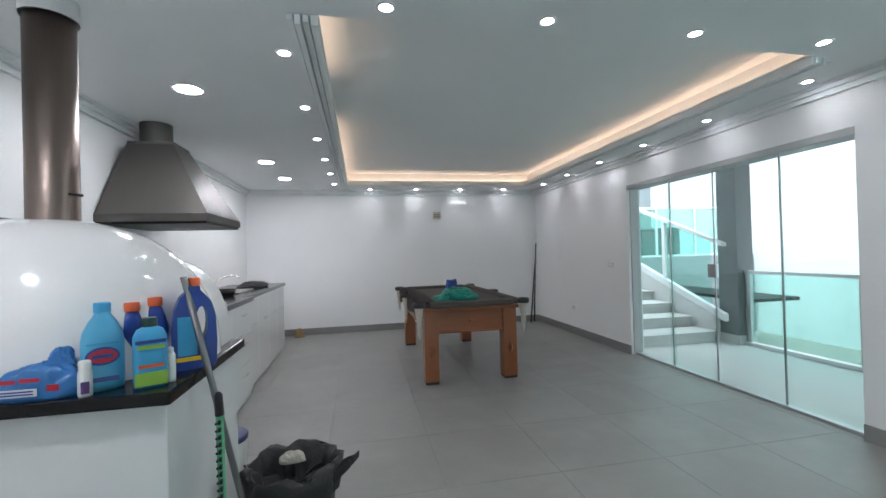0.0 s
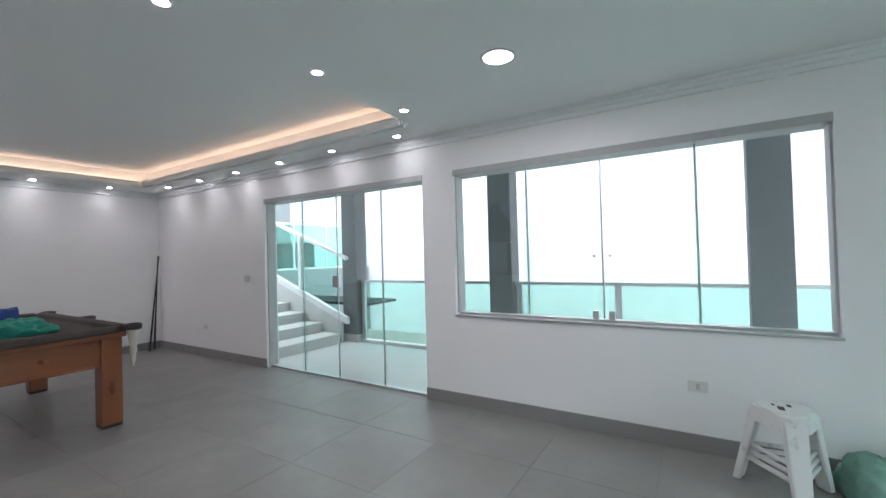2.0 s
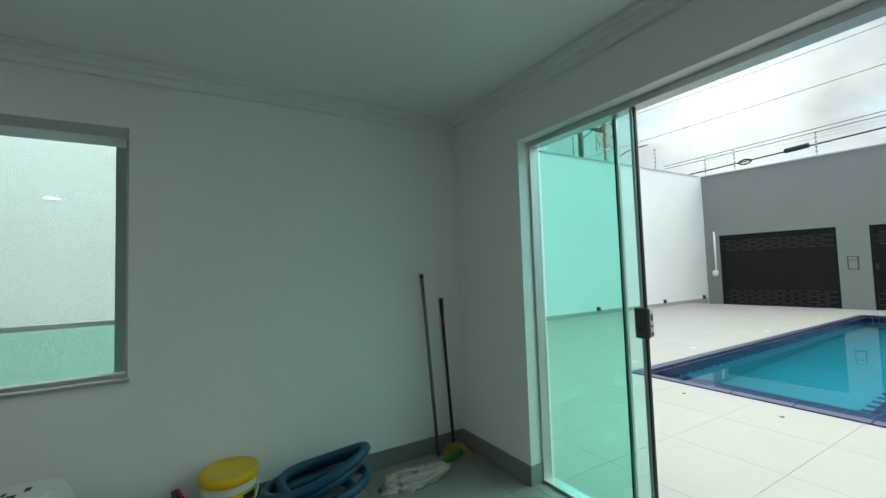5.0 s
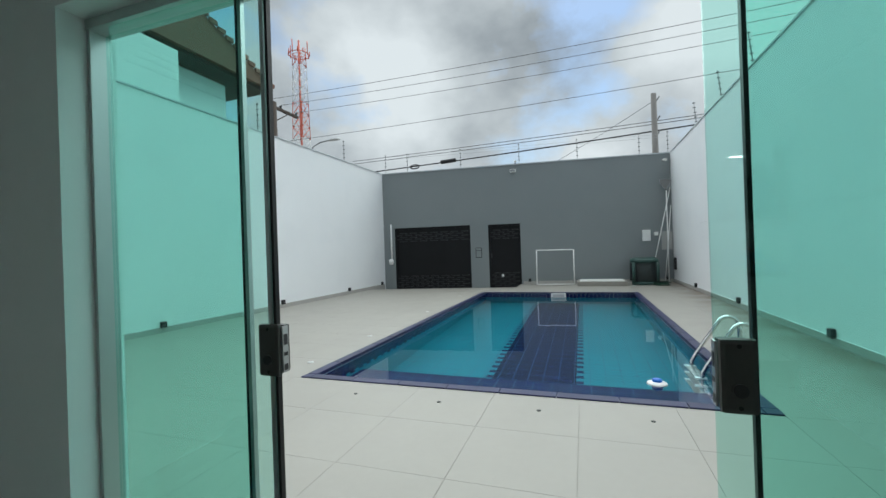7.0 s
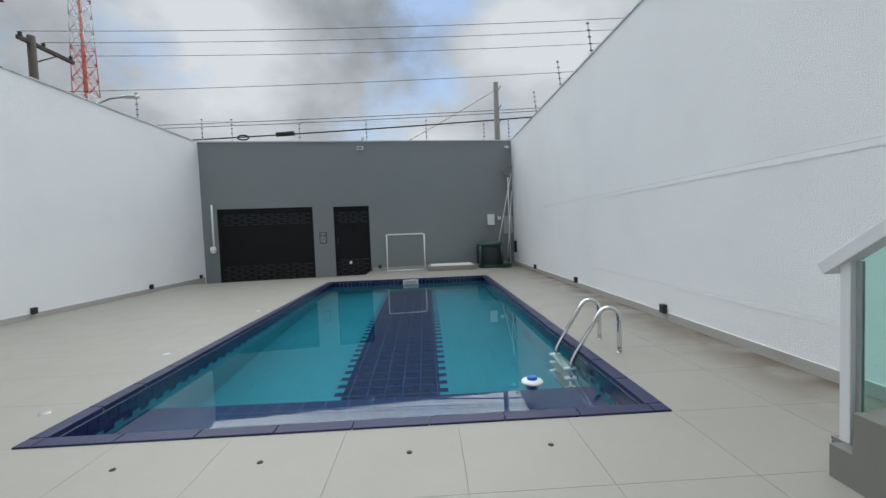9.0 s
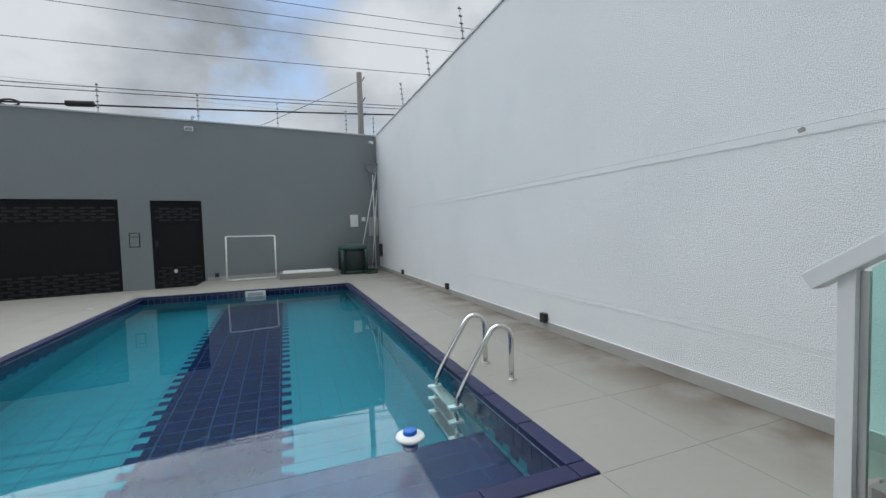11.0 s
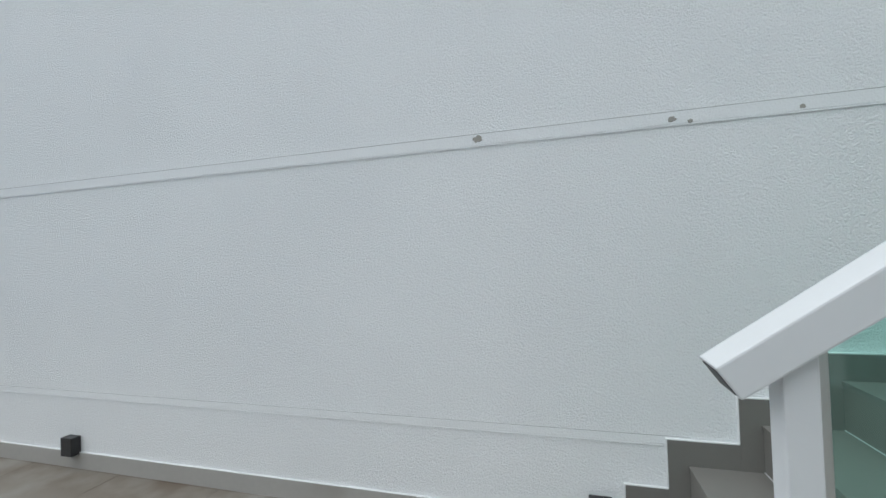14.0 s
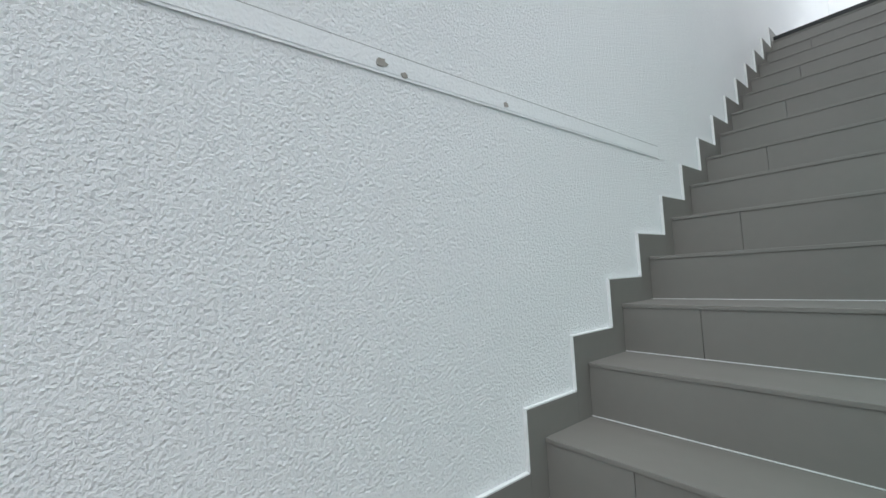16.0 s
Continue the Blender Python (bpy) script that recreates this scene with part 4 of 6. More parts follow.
# black sheet closes the underside, in place of the hood's shaded recess
part("gutter", boxed(HX0, HX1 - 0.013, HY0 + 0.013, HY1 - 0.013, HZ, HZ + 0.0195), DARKSEAL, hood, "black sheet standing in for the shaded recess under the rim")
part("collar", boxed(-1.40, -1.07, 3.37, 3.68, 2.2505, 2.27, 0.003), HOODM, hood)
part("duct", lathe(blank(), ((0.115, 0), (0.115, ZC - 2.2706)), -1.26, 3.53, 2.2705, 32), HOODM, hood)

# pizza oven
ov = thing("pizza_oven", (-0.85, 1.55, 0), "white domed pizza oven with a steel chimney", "oven")
part("base", boxed(XW + 0.001, -0.245, 1.20, 1.93, 0, 0.894, 0.004), LACQ, ov, "white panelled base")
OZ = 0.9355
dome = [(0.52 * math.cos(a) ** 0.8 if a < 1.57 else 0.0, 0.57 * math.sin(a)) for a in [math.pi / 2 * k / 14 for k in range(15)]]
dome[-1] = (0.0, 0.57)
part("dome", lathe(blank(), dome, -0.87, 1.645, OZ, 48, 1.22, 0.88), OVEN, ov, "glossy white dome")
bm = blank()
arch = []
for k in range(25):
    a = math.pi * k / 24
    c, s = math.cos(a), math.sin(a)
    arch.append((-0.85 + 0.58 * math.copysign(abs(c) ** 0.62, c), OZ + 0.43 * abs(s) ** 0.62))
hull(bm, [(x, 1.66, z) for x, z in arch], [(x, 1.925, z) for x, z in arch])
bmesh.ops.bevel(bm, geom=[e for e in bm.edges if abs(e.verts[0].co.y - e.verts[1].co.y) < 1e-6 and e.verts[0].co.z > OZ + 0.01], offset=0.03, segments=3, affect="EDGES", profile=0.5)
for f in bm.faces:
    f.smooth = len(f.verts) == 4
part("arch", bm, OVEN, ov, "white rounded oven mouth surround")
bm = blank()
lathe(bm, ((0.088, 0), (0.088, 2.36 - 1.46), (0.084, 2.36 - 1.46), (0.084, 0)), -0.9, 1.78, 1.46, 36)
ch = part("chimney", bm, PIPE, ov, "heat-stained steel flue")
bm = blank()
tube(bm, [(-0.82, 1.745, 1.62), (-0.76, 1.72, 1.61)], 0.006, 8)
part("damper_handle", bm, RUBBER, ch)
part("flue_collar", lathe(blank(), ((0.098, 0), (0.098, ZC - 2.3605)), -0.9, 1.78, 2.3602, 36), WHITE, ov, "white collar at the ceiling")
single("oven_worktop", boxed(XW + 0.001, -0.215, 1.15, 1.97, 0.8945, 0.935, 0.006), BLACKST, "black granite slab under the oven", "worktop", (-0.85, 1.55, 0.88))

# cleaning products on the oven slab
BLUE = plain("blue_plastic", (0.012, 0.045, 0.27), 0.3, var=0.05)
LBLUE = plain("light_blue_plastic", (0.10, 0.42, 0.66), 0.35, var=0.05)
ORANGE = plain("orange_plastic", (0.75, 0.12, 0.03), 0.4)
DGREEN = plain("dark_green_plastic", (0.005, 0.05, 0.04), 0.4)
LGREEN = plain("lime_label", (0.28, 0.50, 0.06), 0.5)
REDL = plain("red_label", (0.55, 0.02, 0.04), 0.5)
YELLOW = plain("yellow_plastic", (0.80, 0.50, 0.01), 0.4, var=0.04)
MIDB = plain("mid_blue_film", (0.03, 0.16, 0.42), 0.3, var=0.12, scale=12)
CYANL = plain("cyan_label", (0.05, 0.34, 0.62), 0.45)


def oval(bm, cx, cy, z, levels, turn=0.0, n=24):
    """A bottle of oval cross-section: (half width, half depth, height) at each level."""
    rings = []
    c0, s0 = math.cos(turn), math.sin(turn)
    for w, d, h in levels:
        ring = []
        for k in range(n):
            a = 2 * math.pi * k / n
            px, py = w * math.copysign(abs(math.cos(a)) ** 0.7, math.cos(a)), d * math.copysign(abs(math.sin(a)) ** 0.7, math.sin(a))
            ring.append(bm.verts.new((cx + c0 * px - s0 * py, cy + s0 * px + c0 * py, z + h)))
        rings.append(ring)
    for a, b in zip(rings, rings[1:]):
        for k in range(n):
            f = bm.faces.new((a[k], a[(k + 1) % n], b[(k + 1) % n], b[k]))
            f.smooth = True
    bm.faces.new(rings[0][::-1])
    bm.faces.new(rings[-1])
    return bm


def patch(cx, cy, z0, z1, w, off, turn, t=0.0012):
    """A thin flat label that stands in front of a bottle's side."""
    bm = boxed(-w / 2, w / 2, -off - t, -off, z0, z1)
    bmesh.ops.transform(bm, matrix=Matrix.Translation((cx, cy, 0)) @ Matrix.Rotation(turn, 4, "Z"), verts=bm.verts)
    return bm


TZ = 0.9355
T1 = radians(28)


def oval_patch(cx, cy, z, w, h, off, turn, t=0.0012):
    """A thin oval label in front of a bottle's side."""
    ring = [(w / 2 * math.cos(a), h / 2 * math.sin(a)) for a in [2 * math.pi * k / 24 for k in range(24)]]
    bm = hull(blank(), [(x, -off, z + q) for x, q in ring], [(x, -off - t, z + q) for x, q in ring])
    bmesh.ops.transform(bm, matrix=Matrix.Translation((cx, cy, 0)) @ Matrix.Rotation(turn, 4, "Z"), verts=bm.verts)
    return bm


def bottle(name, x, y, levels, body, cap, cap_r, cap_h, label, marks, turn=T1):
    ob = thing(name, (x, y, TZ), label, "bottle", "cleaning products")
    part("body", oval(blank(), x, y, TZ, levels, turn), body, ob)
    top = levels[-1][2]
    part("cap", lathe(blank(), ((cap_r, 0), (cap_r, cap_h * 0.9), (cap_r * 0.9, cap_h), (0, cap_h)), x, y, TZ + top + 0.0002, 20), cap, ob)
    for z0, z1, w, m, lb in marks:
        part("label", patch(x, y, TZ + z0, TZ + z1, w, levels[1][1] + 0.0015, turn), m, ob, lb)
    return ob


bleach = bottle("bleach_bottle", -0.40, 1.255, ((0.052, 0.04, 0), (0.055, 0.042, 0.02), (0.055, 0.042, 0.15), (0.05, 0.038, 0.18), (0.036, 0.03, 0.21), (0.022, 0.022, 0.232), (0.021, 0.021, 0.24)), LBLUE, CYANL, 0.0225, 0.03,
       "light blue plastic bleach bottle with red label", ((0.03, 0.044, 0.078, BLUE, "dark blue label band"), (0.143, 0.149, 0.078, CYANL, "darker blue line")))
part("label_border", oval_patch(-0.40, 1.255, TZ + 0.108, 0.084, 0.056, 0.0437, T1), BLUE, bleach, "dark blue oval border")
part("label", oval_patch(-0.40, 1.255, TZ + 0.108, 0.07, 0.042, 0.0452, T1), REDL, bleach, "red oval label")
part("print", patch(-0.40, 1.255, TZ + 0.103, TZ + 0.114, 0.05, 0.0466, T1), BLUE, bleach, "dark printed bar")
for x, y, h in ((-0.375, 1.375, 0.225), (-0.325, 1.425, 0.235)):
    bottle("detergent_bottle", x, y, ((0.038, 0.032, 0), (0.04, 0.034, 0.02), (0.04, 0.034, h * 0.68), (0.03, 0.026, h * 0.85), (0.018, 0.018, h)), BLUE, ORANGE, 0.023, 0.03,
           "dark blue detergent bottle with orange cap", ())
bottle("cleaner_bottle", -0.262, 1.245, ((0.044, 0.036, 0), (0.046, 0.038, 0.01), (0.046, 0.038, 0.155), (0.036, 0.03, 0.178), (0.02, 0.02, 0.188)), CYANL, DGREEN, 0.021, 0.028,
       "blue and green cleaner bottle with dark cap", ((0.008, 0.05, 0.086, LGREEN, "lime green label"), (0.064, 0.074, 0.066, ORANGE, "orange stripe"), (0.084, 0.112, 0.05, CYANL, "pale blue picture"), (0.122, 0.134, 0.07, LGREEN, "green printed bar"), (0.139, 0.15, 0.08, BLUE, "dark blue printed bar")))
jug = thing("detergent_jug", (-0.205, 1.46, TZ), "large blue detergent jug with handle and orange cap", "bottle", "cleaning products")
bm = blank()
jt = radians(24)
jc, js = math.cos(jt), math.sin(jt)
prof = [(-0.085, 0.0), (0.085, 0.0), (0.095, 0.02), (0.098, 0.10), (0.092, 0.19), (0.076, 0.24), (0.045, 0.27), (0.026, 0.285), (0.026, 0.30), (-0.026, 0.30), (-0.026, 0.285), (-0.062, 0.26), (-0.088, 0.21), (-0.10, 0.14), (-0.098, 0.05)]
hole = [(0.03 + 0.026 * math.cos(a) , 0.165 + 0.06 * math.sin(a)) for a in [2 * math.pi * k / 13 for k in range(13)]]
outer_f, outer_b, hole_f, hole_b = [], [], [], []
for ring, f_, b_ in ((prof, outer_f, outer_b), (hole, hole_f, hole_b)):
    for u_, z_ in [(0.73 * p - 0.006, q) for p, q in ring]:
        for dd, dest in ((-0.04, f_), (0.04, b_)):
            dest.append(bm.verts.new((-0.205 + jc * u_ - js * dd, 1.46 + js * u_ + jc * dd, TZ + z_)))
for ring_o, ring_h in ((outer_f, hole_f), (outer_b, hole_b)):
    es = []
    for ring in (ring_o, ring_h):
        for k in range(len(ring)):
            es.append(bm.edges.new((ring[k], ring[(k + 1) % len(ring)])))
    bmesh.ops.triangle_fill(bm, use_beauty=True, use_dissolve=False, edges=es)
for f_, b_ in ((outer_f, outer_b), (hole_f, hole_b)):
    for k in range(len(f_)):
        bm.faces.new((f_[k], f_[(k + 1) % len(f_)], b_[(k + 1) % len(f_)], b_[k]))
part("body", bm, BLUE, jug)
part("cap", lathe(blank(), ((0.024, 0), (0.024, 0.026), (0.02, 0.03), (0, 0.03)), -0.205 - jc * 0.006, 1.46 - js * 0.006, TZ + 0.3003, 20), ORANGE, jug, "orange screw cap")
part("label", patch(-0.205 - jc * 0.03, 1.46 - js * 0.03, TZ + 0.05, TZ + 0.19, 0.06, 0.0405, jt), CYANL, jug, "lighter blue printed label")
part("label_stripe", patch(-0.205 - jc * 0.02, 1.46 - js * 0.02, TZ + 0.03, TZ + 0.045, 0.09, 0.0405, jt), YELLOW, jug, "yellow printed stripe")
ob = thing("spray_can", (-0.41, 1.185, TZ), "small white spray can with purple print", "spray can", "cleaning products")
part("body", lathe(blank(), ((0.0, 0), (0.017, 0), (0.018, 0.005), (0.018, 0.07), (0.015, 0.078)), -0.41, 1.185, TZ, 20), PVC, ob)
part("cap", lathe(blank(), ((0.016, 0.0782), (0.016, 0.10), (0.012, 0.105), (0, 0.105)), -0.41, 1.185, TZ, 20), PVC, ob)
part("label", patch(-0.41, 1.185, TZ + 0.01, TZ + 0.045, 0.02, 0.0183, T1), plain("purple_print", (0.10, 0.03, 0.16), 0.5), ob, "purple printed bars")
pouch = thing("soap_powder_bag", (-0.55, 1.20, TZ), "slumped blue plastic bag of soap powder", "bag")
part("bag", crumple(blank(), -0.545, 1.225, TZ, 0.115, 0.055, 0.10, 11, 64, 0.2), MIDB, pouch)
part("twisted_neck", crumple(blank(), -0.50, 1.235, TZ + 0.085, 0.034, 0.02, 0.05, 5, 18, 0.35), MIDB, pouch)
for dx, z0, z1, w, m in ((-0.045, 0.056, 0.068, 0.045, REDL), (0.012, 0.058, 0.07, 0.05, REDL), (-0.02, 0.018, 0.04, 0.10, PVC), (0.07, 0.03, 0.048, 0.03, REDL)):
    part("print", patch(-0.545 + dx, 1.215, TZ + z0, TZ + z1, w, 0.058, 0.0), m, pouch)
for z0 in (0.023, 0.031):
    part("print_bar", patch(-0.565, 1.215, TZ + z0, TZ + z0 + 0.004, 0.085, 0.0595, 0.0), BLUE, pouch)
wipes = bottle("glue_bottle", -0.215, 1.275, ((0.012, 0.012, 0), (0.013, 0.013, 0.01), (0.013, 0.013, 0.085), (0.008, 0.008, 0.095)), PVC, PVC, 0.008, 0.015, "small white plastic bottle", ())

for ob in [o for o in scene.objects if "group" in o and o["group"] == "cleaning products"] + [pouch]:
    ob.location.x -= 0.045

# mop and broom sticks at the oven
GREYST = plain("grey_painted_steel", (0.22, 0.22, 0.22), 0.35, metal=0.6)
GCHK = plain("green_sleeve", (0.10, 0.42, 0.22), 0.45)
mop = thing("mop", (-0.1, 1.5, 0), "grey steel mop stick leaning on the granite slab", "mop")
bm = blank()
tube(bm, [(0.02, 1.36, 0.02), (-0.19, 1.405, 0.92), (-0.275, 1.425, 1.27)], 0.0115, 14)
part("stick", bm, GREYST, mop)
part("head", boxed(-0.08, 0.12, 1.31, 1.41, 0, 0.03, 0.006), RUBBER, mop, "flat black mop head")
br = thing("broom_stick", (-0.06, 1.2, 0), "broom stick with green patterned sleeve", "broom")
bm = blank()
tube(bm, [(-0.12, 1.31, 0.0), (-0.125, 1.30, 0.80)], 0.0125, 14)
part("sleeve", bm, GCHK, br)
bm = blank()
tube(bm, [(-0.125, 1.30, 0.8005), (-0.127, 1.297, 0.87), (-0.127, 1.297, 0.88)], [0.015, 0.013, 0.006], 14)
part("tip", bm, RUBBER, br, "black plastic hanging tip")
bm = blank()
for k in range(30):
    z = 0.05 + 0.025 * k
    for s in (-1, 1):
        cx = -0.12 - 0.005 * z / 0.8 + s * 0.005
        box(bm, cx - 0.004, cx + 0.004, 1.2855 - 0.0125 * z, 1.2955 - 0.0125 * z, z, z + 0.010 + 0.004 * s)
tagged(part("pattern", bm, RUBBER, br, "black printed checks"), kind="stuff")

# bins
binob = thing("trash_bin", (0.05, 1.66, 0), "black plastic bin lined with a black bag", "bin")
part("tub", lathe(blank(), ((0.0, 0.003), (0.14, 0.003), (0.15, 0.02), (0.185, 0.42), (0.19, 0.425), (0.178, 0.42), (0.14, 0.03), (0.0, 0.03)), 0.05, 1.66, 0, 36), RUBBER, binob)
bm = blank()
r1 = random.Random(9)
N = 48
rings = []
for rad, h, w in ((0.196, 0.33, 0.004), (0.203, 0.39, 0.006), (0.20, 0.44, 0.010), (0.18, 0.445, 0.012), (0.165, 0.40, 0.02), (0.12, 0.34, 0.03), (0.05, 0.33, 0.02)):
    p = r1.uniform(0, 6)
    rings.append([bm.verts.new((0.05 + (rad + w * math.sin(9 * a + p) + w * math.sin(17 * a)) * math.cos(a), 1.66 + (rad + w * math.sin(9 * a + p)) * math.sin(a), h + 1.5 * w * math.sin(6 * a + p))) for a in (2 * math.pi * k / N for k in range(N))])
for a, b in zip(rings, rings[1:]):
    for k in range(N):
        f = bm.faces.new((a[k], a[(k + 1) % N], b[(k + 1) % N], b[k]))
        f.smooth = True
bm.faces.new(rings[-1])
RAGP = plain("pale_paper", (0.5, 0.45, 0.38), 0.8, var=0.15)
BAGM = mat("black_bin_bag", (0.014, 0.014, 0.015), 0.5, var=0.2, bump=0.5, bscale=35, dist=0.01)
part("liner", bm, BAGM, binob, "shiny black bin bag")
bm = blank()
hull(bm, [(0.18, 1.52, 0.42), (0.22, 1.56, 0.44), (0.22, 1.58, 0.38), (0.19, 1.55, 0.36)], [(0.30, 1.60, 0.47), (0.34, 1.66, 0.475), (0.335, 1.67, 0.42), (0.30, 1.62, 0.405)])
bmesh.ops.bevel(bm, geom=list(bm.edges), offset=0.012, segments=2, affect="EDGES")
part("bag_flap", bm, BAGM, binob, "loose corner of the bag")
part("tissue", crumple(blank(), 0.03, 1.76, 0.40, 0.055, 0.03, 0.04, 21), RAGP, binob, "crumpled pale paper")
bk = thing("paint_tub", (-0.47, 2.42, 0), "white tub with a dark blue lid on the floor", "bucket")
part("tub", lathe(blank(), ((0, 0.002), (0.12, 0.002), (0.135, 0.26)), -0.47, 2.42, 0, 32), PVC, bk)
part("lid", lathe(blank(), ((0.14, 0.2605), (0.142, 0.285), (0.13, 0.292), (0, 0.29)), -0.47, 2.42, 0, 32), plain("navy_lid", (0.012, 0.018, 0.10), 0.4), bk, "dark blue lid")
single("straw_bundle", crumple(blank(), -0.67, 6.93, 0.0, 0.075, 0.06, 0.13, 31, 22, 0.35), plain("dry_straw", (0.28, 0.19, 0.09), 0.9, var=0.25, bump=0.6, bscale=60), "small tan bundle lying by the skirting", "bundle", (-0.67, 6.93, 0))

# ---- billiard table ----
tb = thing("billiard_table", (1.455, 4.87, 0), "wooden billiard table with brown cover and net pockets", "billiard table")
LX, LY = (1.04, 1.875), (3.945, 5.80)
for x in LX:
    for y in LY:
        leg = part("leg", boxed(x - 0.072, x + 0.072, y - 0.072, y + 0.072, 0.025, 0.735, 0.006), WOOD, tb)
        part("foot", boxed(x - 0.068, x + 0.068, y - 0.068, y + 0.068, 0, 0.0248, 0.003), RUBBER, leg, "dark foot")
        s = -1 if y < 5 else 1
        bm = blank()
        d0, d1 = sorted((y + s * 0.0722, y + s * 0.10))
        hull(bm, [(x - 0.03, y + s * 0.0722, 0.32), (x, y + s * 0.0722, 0.25), (x + 0.03, y + s * 0.0722, 0.32), (x, y + s * 0.0722, 0.39)], [(x - 0.004, y + s * 0.105, 0.32), (x, y + s * 0.105, 0.31), (x + 0.004, y + s * 0.105, 0.32), (x, y + s * 0.105, 0.33)])
        part("stud", bm, WOOD, leg, "carved wooden diamond")
for y, s in ((3.915, -1), (5.83, 1)):
    a = part("apron", boxed(LX[0] + 0.073, LX[1] - 0.073, y - 0.02, y + 0.02, 0.52, 0.735, 0.004), WOOD_X, tb)
    part("apron_bead", boxed(LX[0] + 0.073, LX[1] - 0.073, y - 0.026, y + 0.026, 0.505, 0.5195, 0.004), WOOD_X, a)
    bm = blank()
    hull(bm, [(1.42, y + s * 0.021, 0.63), (1.4575, y + s * 0.021, 0.605), (1.495, y + s * 0.021, 0.63), (1.4575, y + s * 0.021, 0.655)], [(1.455, y + s * 0.04, 0.63), (1.4575, y + s * 0.04, 0.628), (1.46, y + s * 0.04, 0.63), (1.4575, y + s * 0.04, 0.632)])
    part("stud", bm, WOOD_X, a, "carved wooden diamond")
for x in (1.01, 1.905):
    part("apron", boxed(x - 0.02, x + 0.02, LY[0] + 0.073, LY[1] - 0.073, 0.52, 0.735, 0.004), WOOD, tb)
part("moulding", boxed(0.945, 1.97, 3.845, 5.90, 0.7355, 0.775, 0.010), WOOD_X, tb, "wooden edge moulding")
bm = blank()
TX = (0.92, 1.995, 3.80, 5.945)
box(bm, TX[0] + 0.1, TX[1] - 0.1, TX[2] + 0.1, TX[3] - 0.1, 0.7755, 0.80)
part("bed", bm, CLOTHB, tb, "dark brown covered playing bed")
for a in ((TX[0], TX[0] + 0.1, TX[2] + 0.06, TX[3] - 0.06), (TX[1] - 0.1, TX[1], TX[2] + 0.06, TX[3] - 0.06), (TX[0] + 0.1005, TX[1] - 0.1005, TX[2], TX[2] + 0.1), (TX[0] + 0.1005, TX[1] - 0.1005, TX[3] - 0.1, TX[3])):
    part("cushion", boxed(*a, 0.7757, 0.835, 0.018), CLOTHB, tb)
for x, y in ((TX[0] + 0.02, TX[2] + 0.04), (TX[1] - 0.02, TX[2] + 0.04), (TX[0] + 0.02, TX[3] - 0.04), (TX[1] - 0.02, TX[3] - 0.04), (TX[0] + 0.0, 4.87), (TX[1], 4.87)):
    ox, oy = (0.03 if x > 1.4 else -0.03), (-0.02 if y < 4 else 0.02 if y > 5.5 else 0)
    pk = part("pocket", lathe(blank(), ((0.062, 0.79), (0.066, 0.83), (0.055, 0.838), (0.05, 0.80)), x + ox, y + oy, 0, 20), RUBBER, tb, "black pocket rim")
    part("net", lathe(blank(), ((0.046, 0.785), (0.036, 0.72), (0.024, 0.65), (0.027, 0.61), (0.016, 0.56), (0.019, 0.53), (0.006, 0.50), (0.008, 0.48), (0.0, 0.475)), x + ox, y + oy, 0, 16), NETC, pk, "knotted cream ball net")
bm = blank()
nx_, ny_ = 14, 30
grid = []
for j in range(ny_):
    rowv = []
    for i in range(nx_):
        yv = TX[2] + 0.03 + (TX[3] - TX[2] - 0.25) * j / (ny_ - 1)
        s = i / (nx_ - 1)
        if s < 0.45:
            xv, zv = TX[0] - 0.012 - 0.018 * math.sin(yv * 19), 0.70 + 0.03 * math.sin(yv * 13) + 0.03 * math.sin(yv * 31) + (0.86 - 0.70) * s / 0.45 - 0.02
        else:
            xv, zv = TX[0] - 0.012 + (s - 0.45) / 0.55 * 0.2, 0.842 + 0.004 * math.sin(yv * 17 + 5 * s) - 0.02 * max(0, s - 0.85) / 0.15
        rowv.append(bm.verts.new((xv, yv, zv)))
    grid.append(rowv)
for j in range(ny_ - 1):
    for i in range(nx_ - 1):
        f = bm.faces.new((grid[j][i], grid[j][i + 1], grid[j + 1][i + 1], grid[j + 1][i]))
        f.smooth = True
bmesh.ops.solidify(bm, geom=list(bm.faces), thickness=0.003)
single("table_cover", bm, CLOTHB, "slack brown cover hanging over the table edge", "cover", (0.92, 4.87, 0.72))
single("plastic_bag", crumple(blank(), 1.42, 4.30, 0.8015, 0.20, 0.13, 0.10, 7, 64, 0.5), TEALBAG, "crumpled green plastic bag on the billiard table", "bag", (1.42, 4.30, 0.8015))
bx = thing("chalk_pack", (1.42, 4.62, 0.80), "small blue carton standing on the billiard table", "box")
for dx, rot, m in ((-0.04, 10, BLUE), (0.045, -10, BLUE)):
    bm = boxed(-0.05, 0.05, -0.03, 0.03, 0, 0.20, 0.003)
    bmesh.ops.transform(bm, matrix=Matrix.Translation((1.42 + dx, 4.62 + dx * 0.6, 0.802)) @ Matrix.Rotation(radians(rot), 4, "Y") @ Matrix.Rotation(radians(20), 4, "Z"), verts=bm.verts)
    part("carton", bm, m, bx)
for (x0, y0), (x1, y1, z1), m in (((3.40, 6.90), (3.61, 7.045, 1.45), BROWNW), ((3.50, 6.98), (3.60, 7.05, 1.46), BROWNW)):
    bm = blank()
    tube(bm, [(x0, y0, 0), (x1, y1, z1)], [0.014, 0.006], 10)
    single("billiard_cue", bm, m, "dark wooden billiard cue leaning in the corner", "cue", (x0, y0, 0), "billiard cues")


# ---- wall fittings indoors ----
WPLATE = plain("cream_plate_plastic", (0.72, 0.71, 0.69), 0.4)


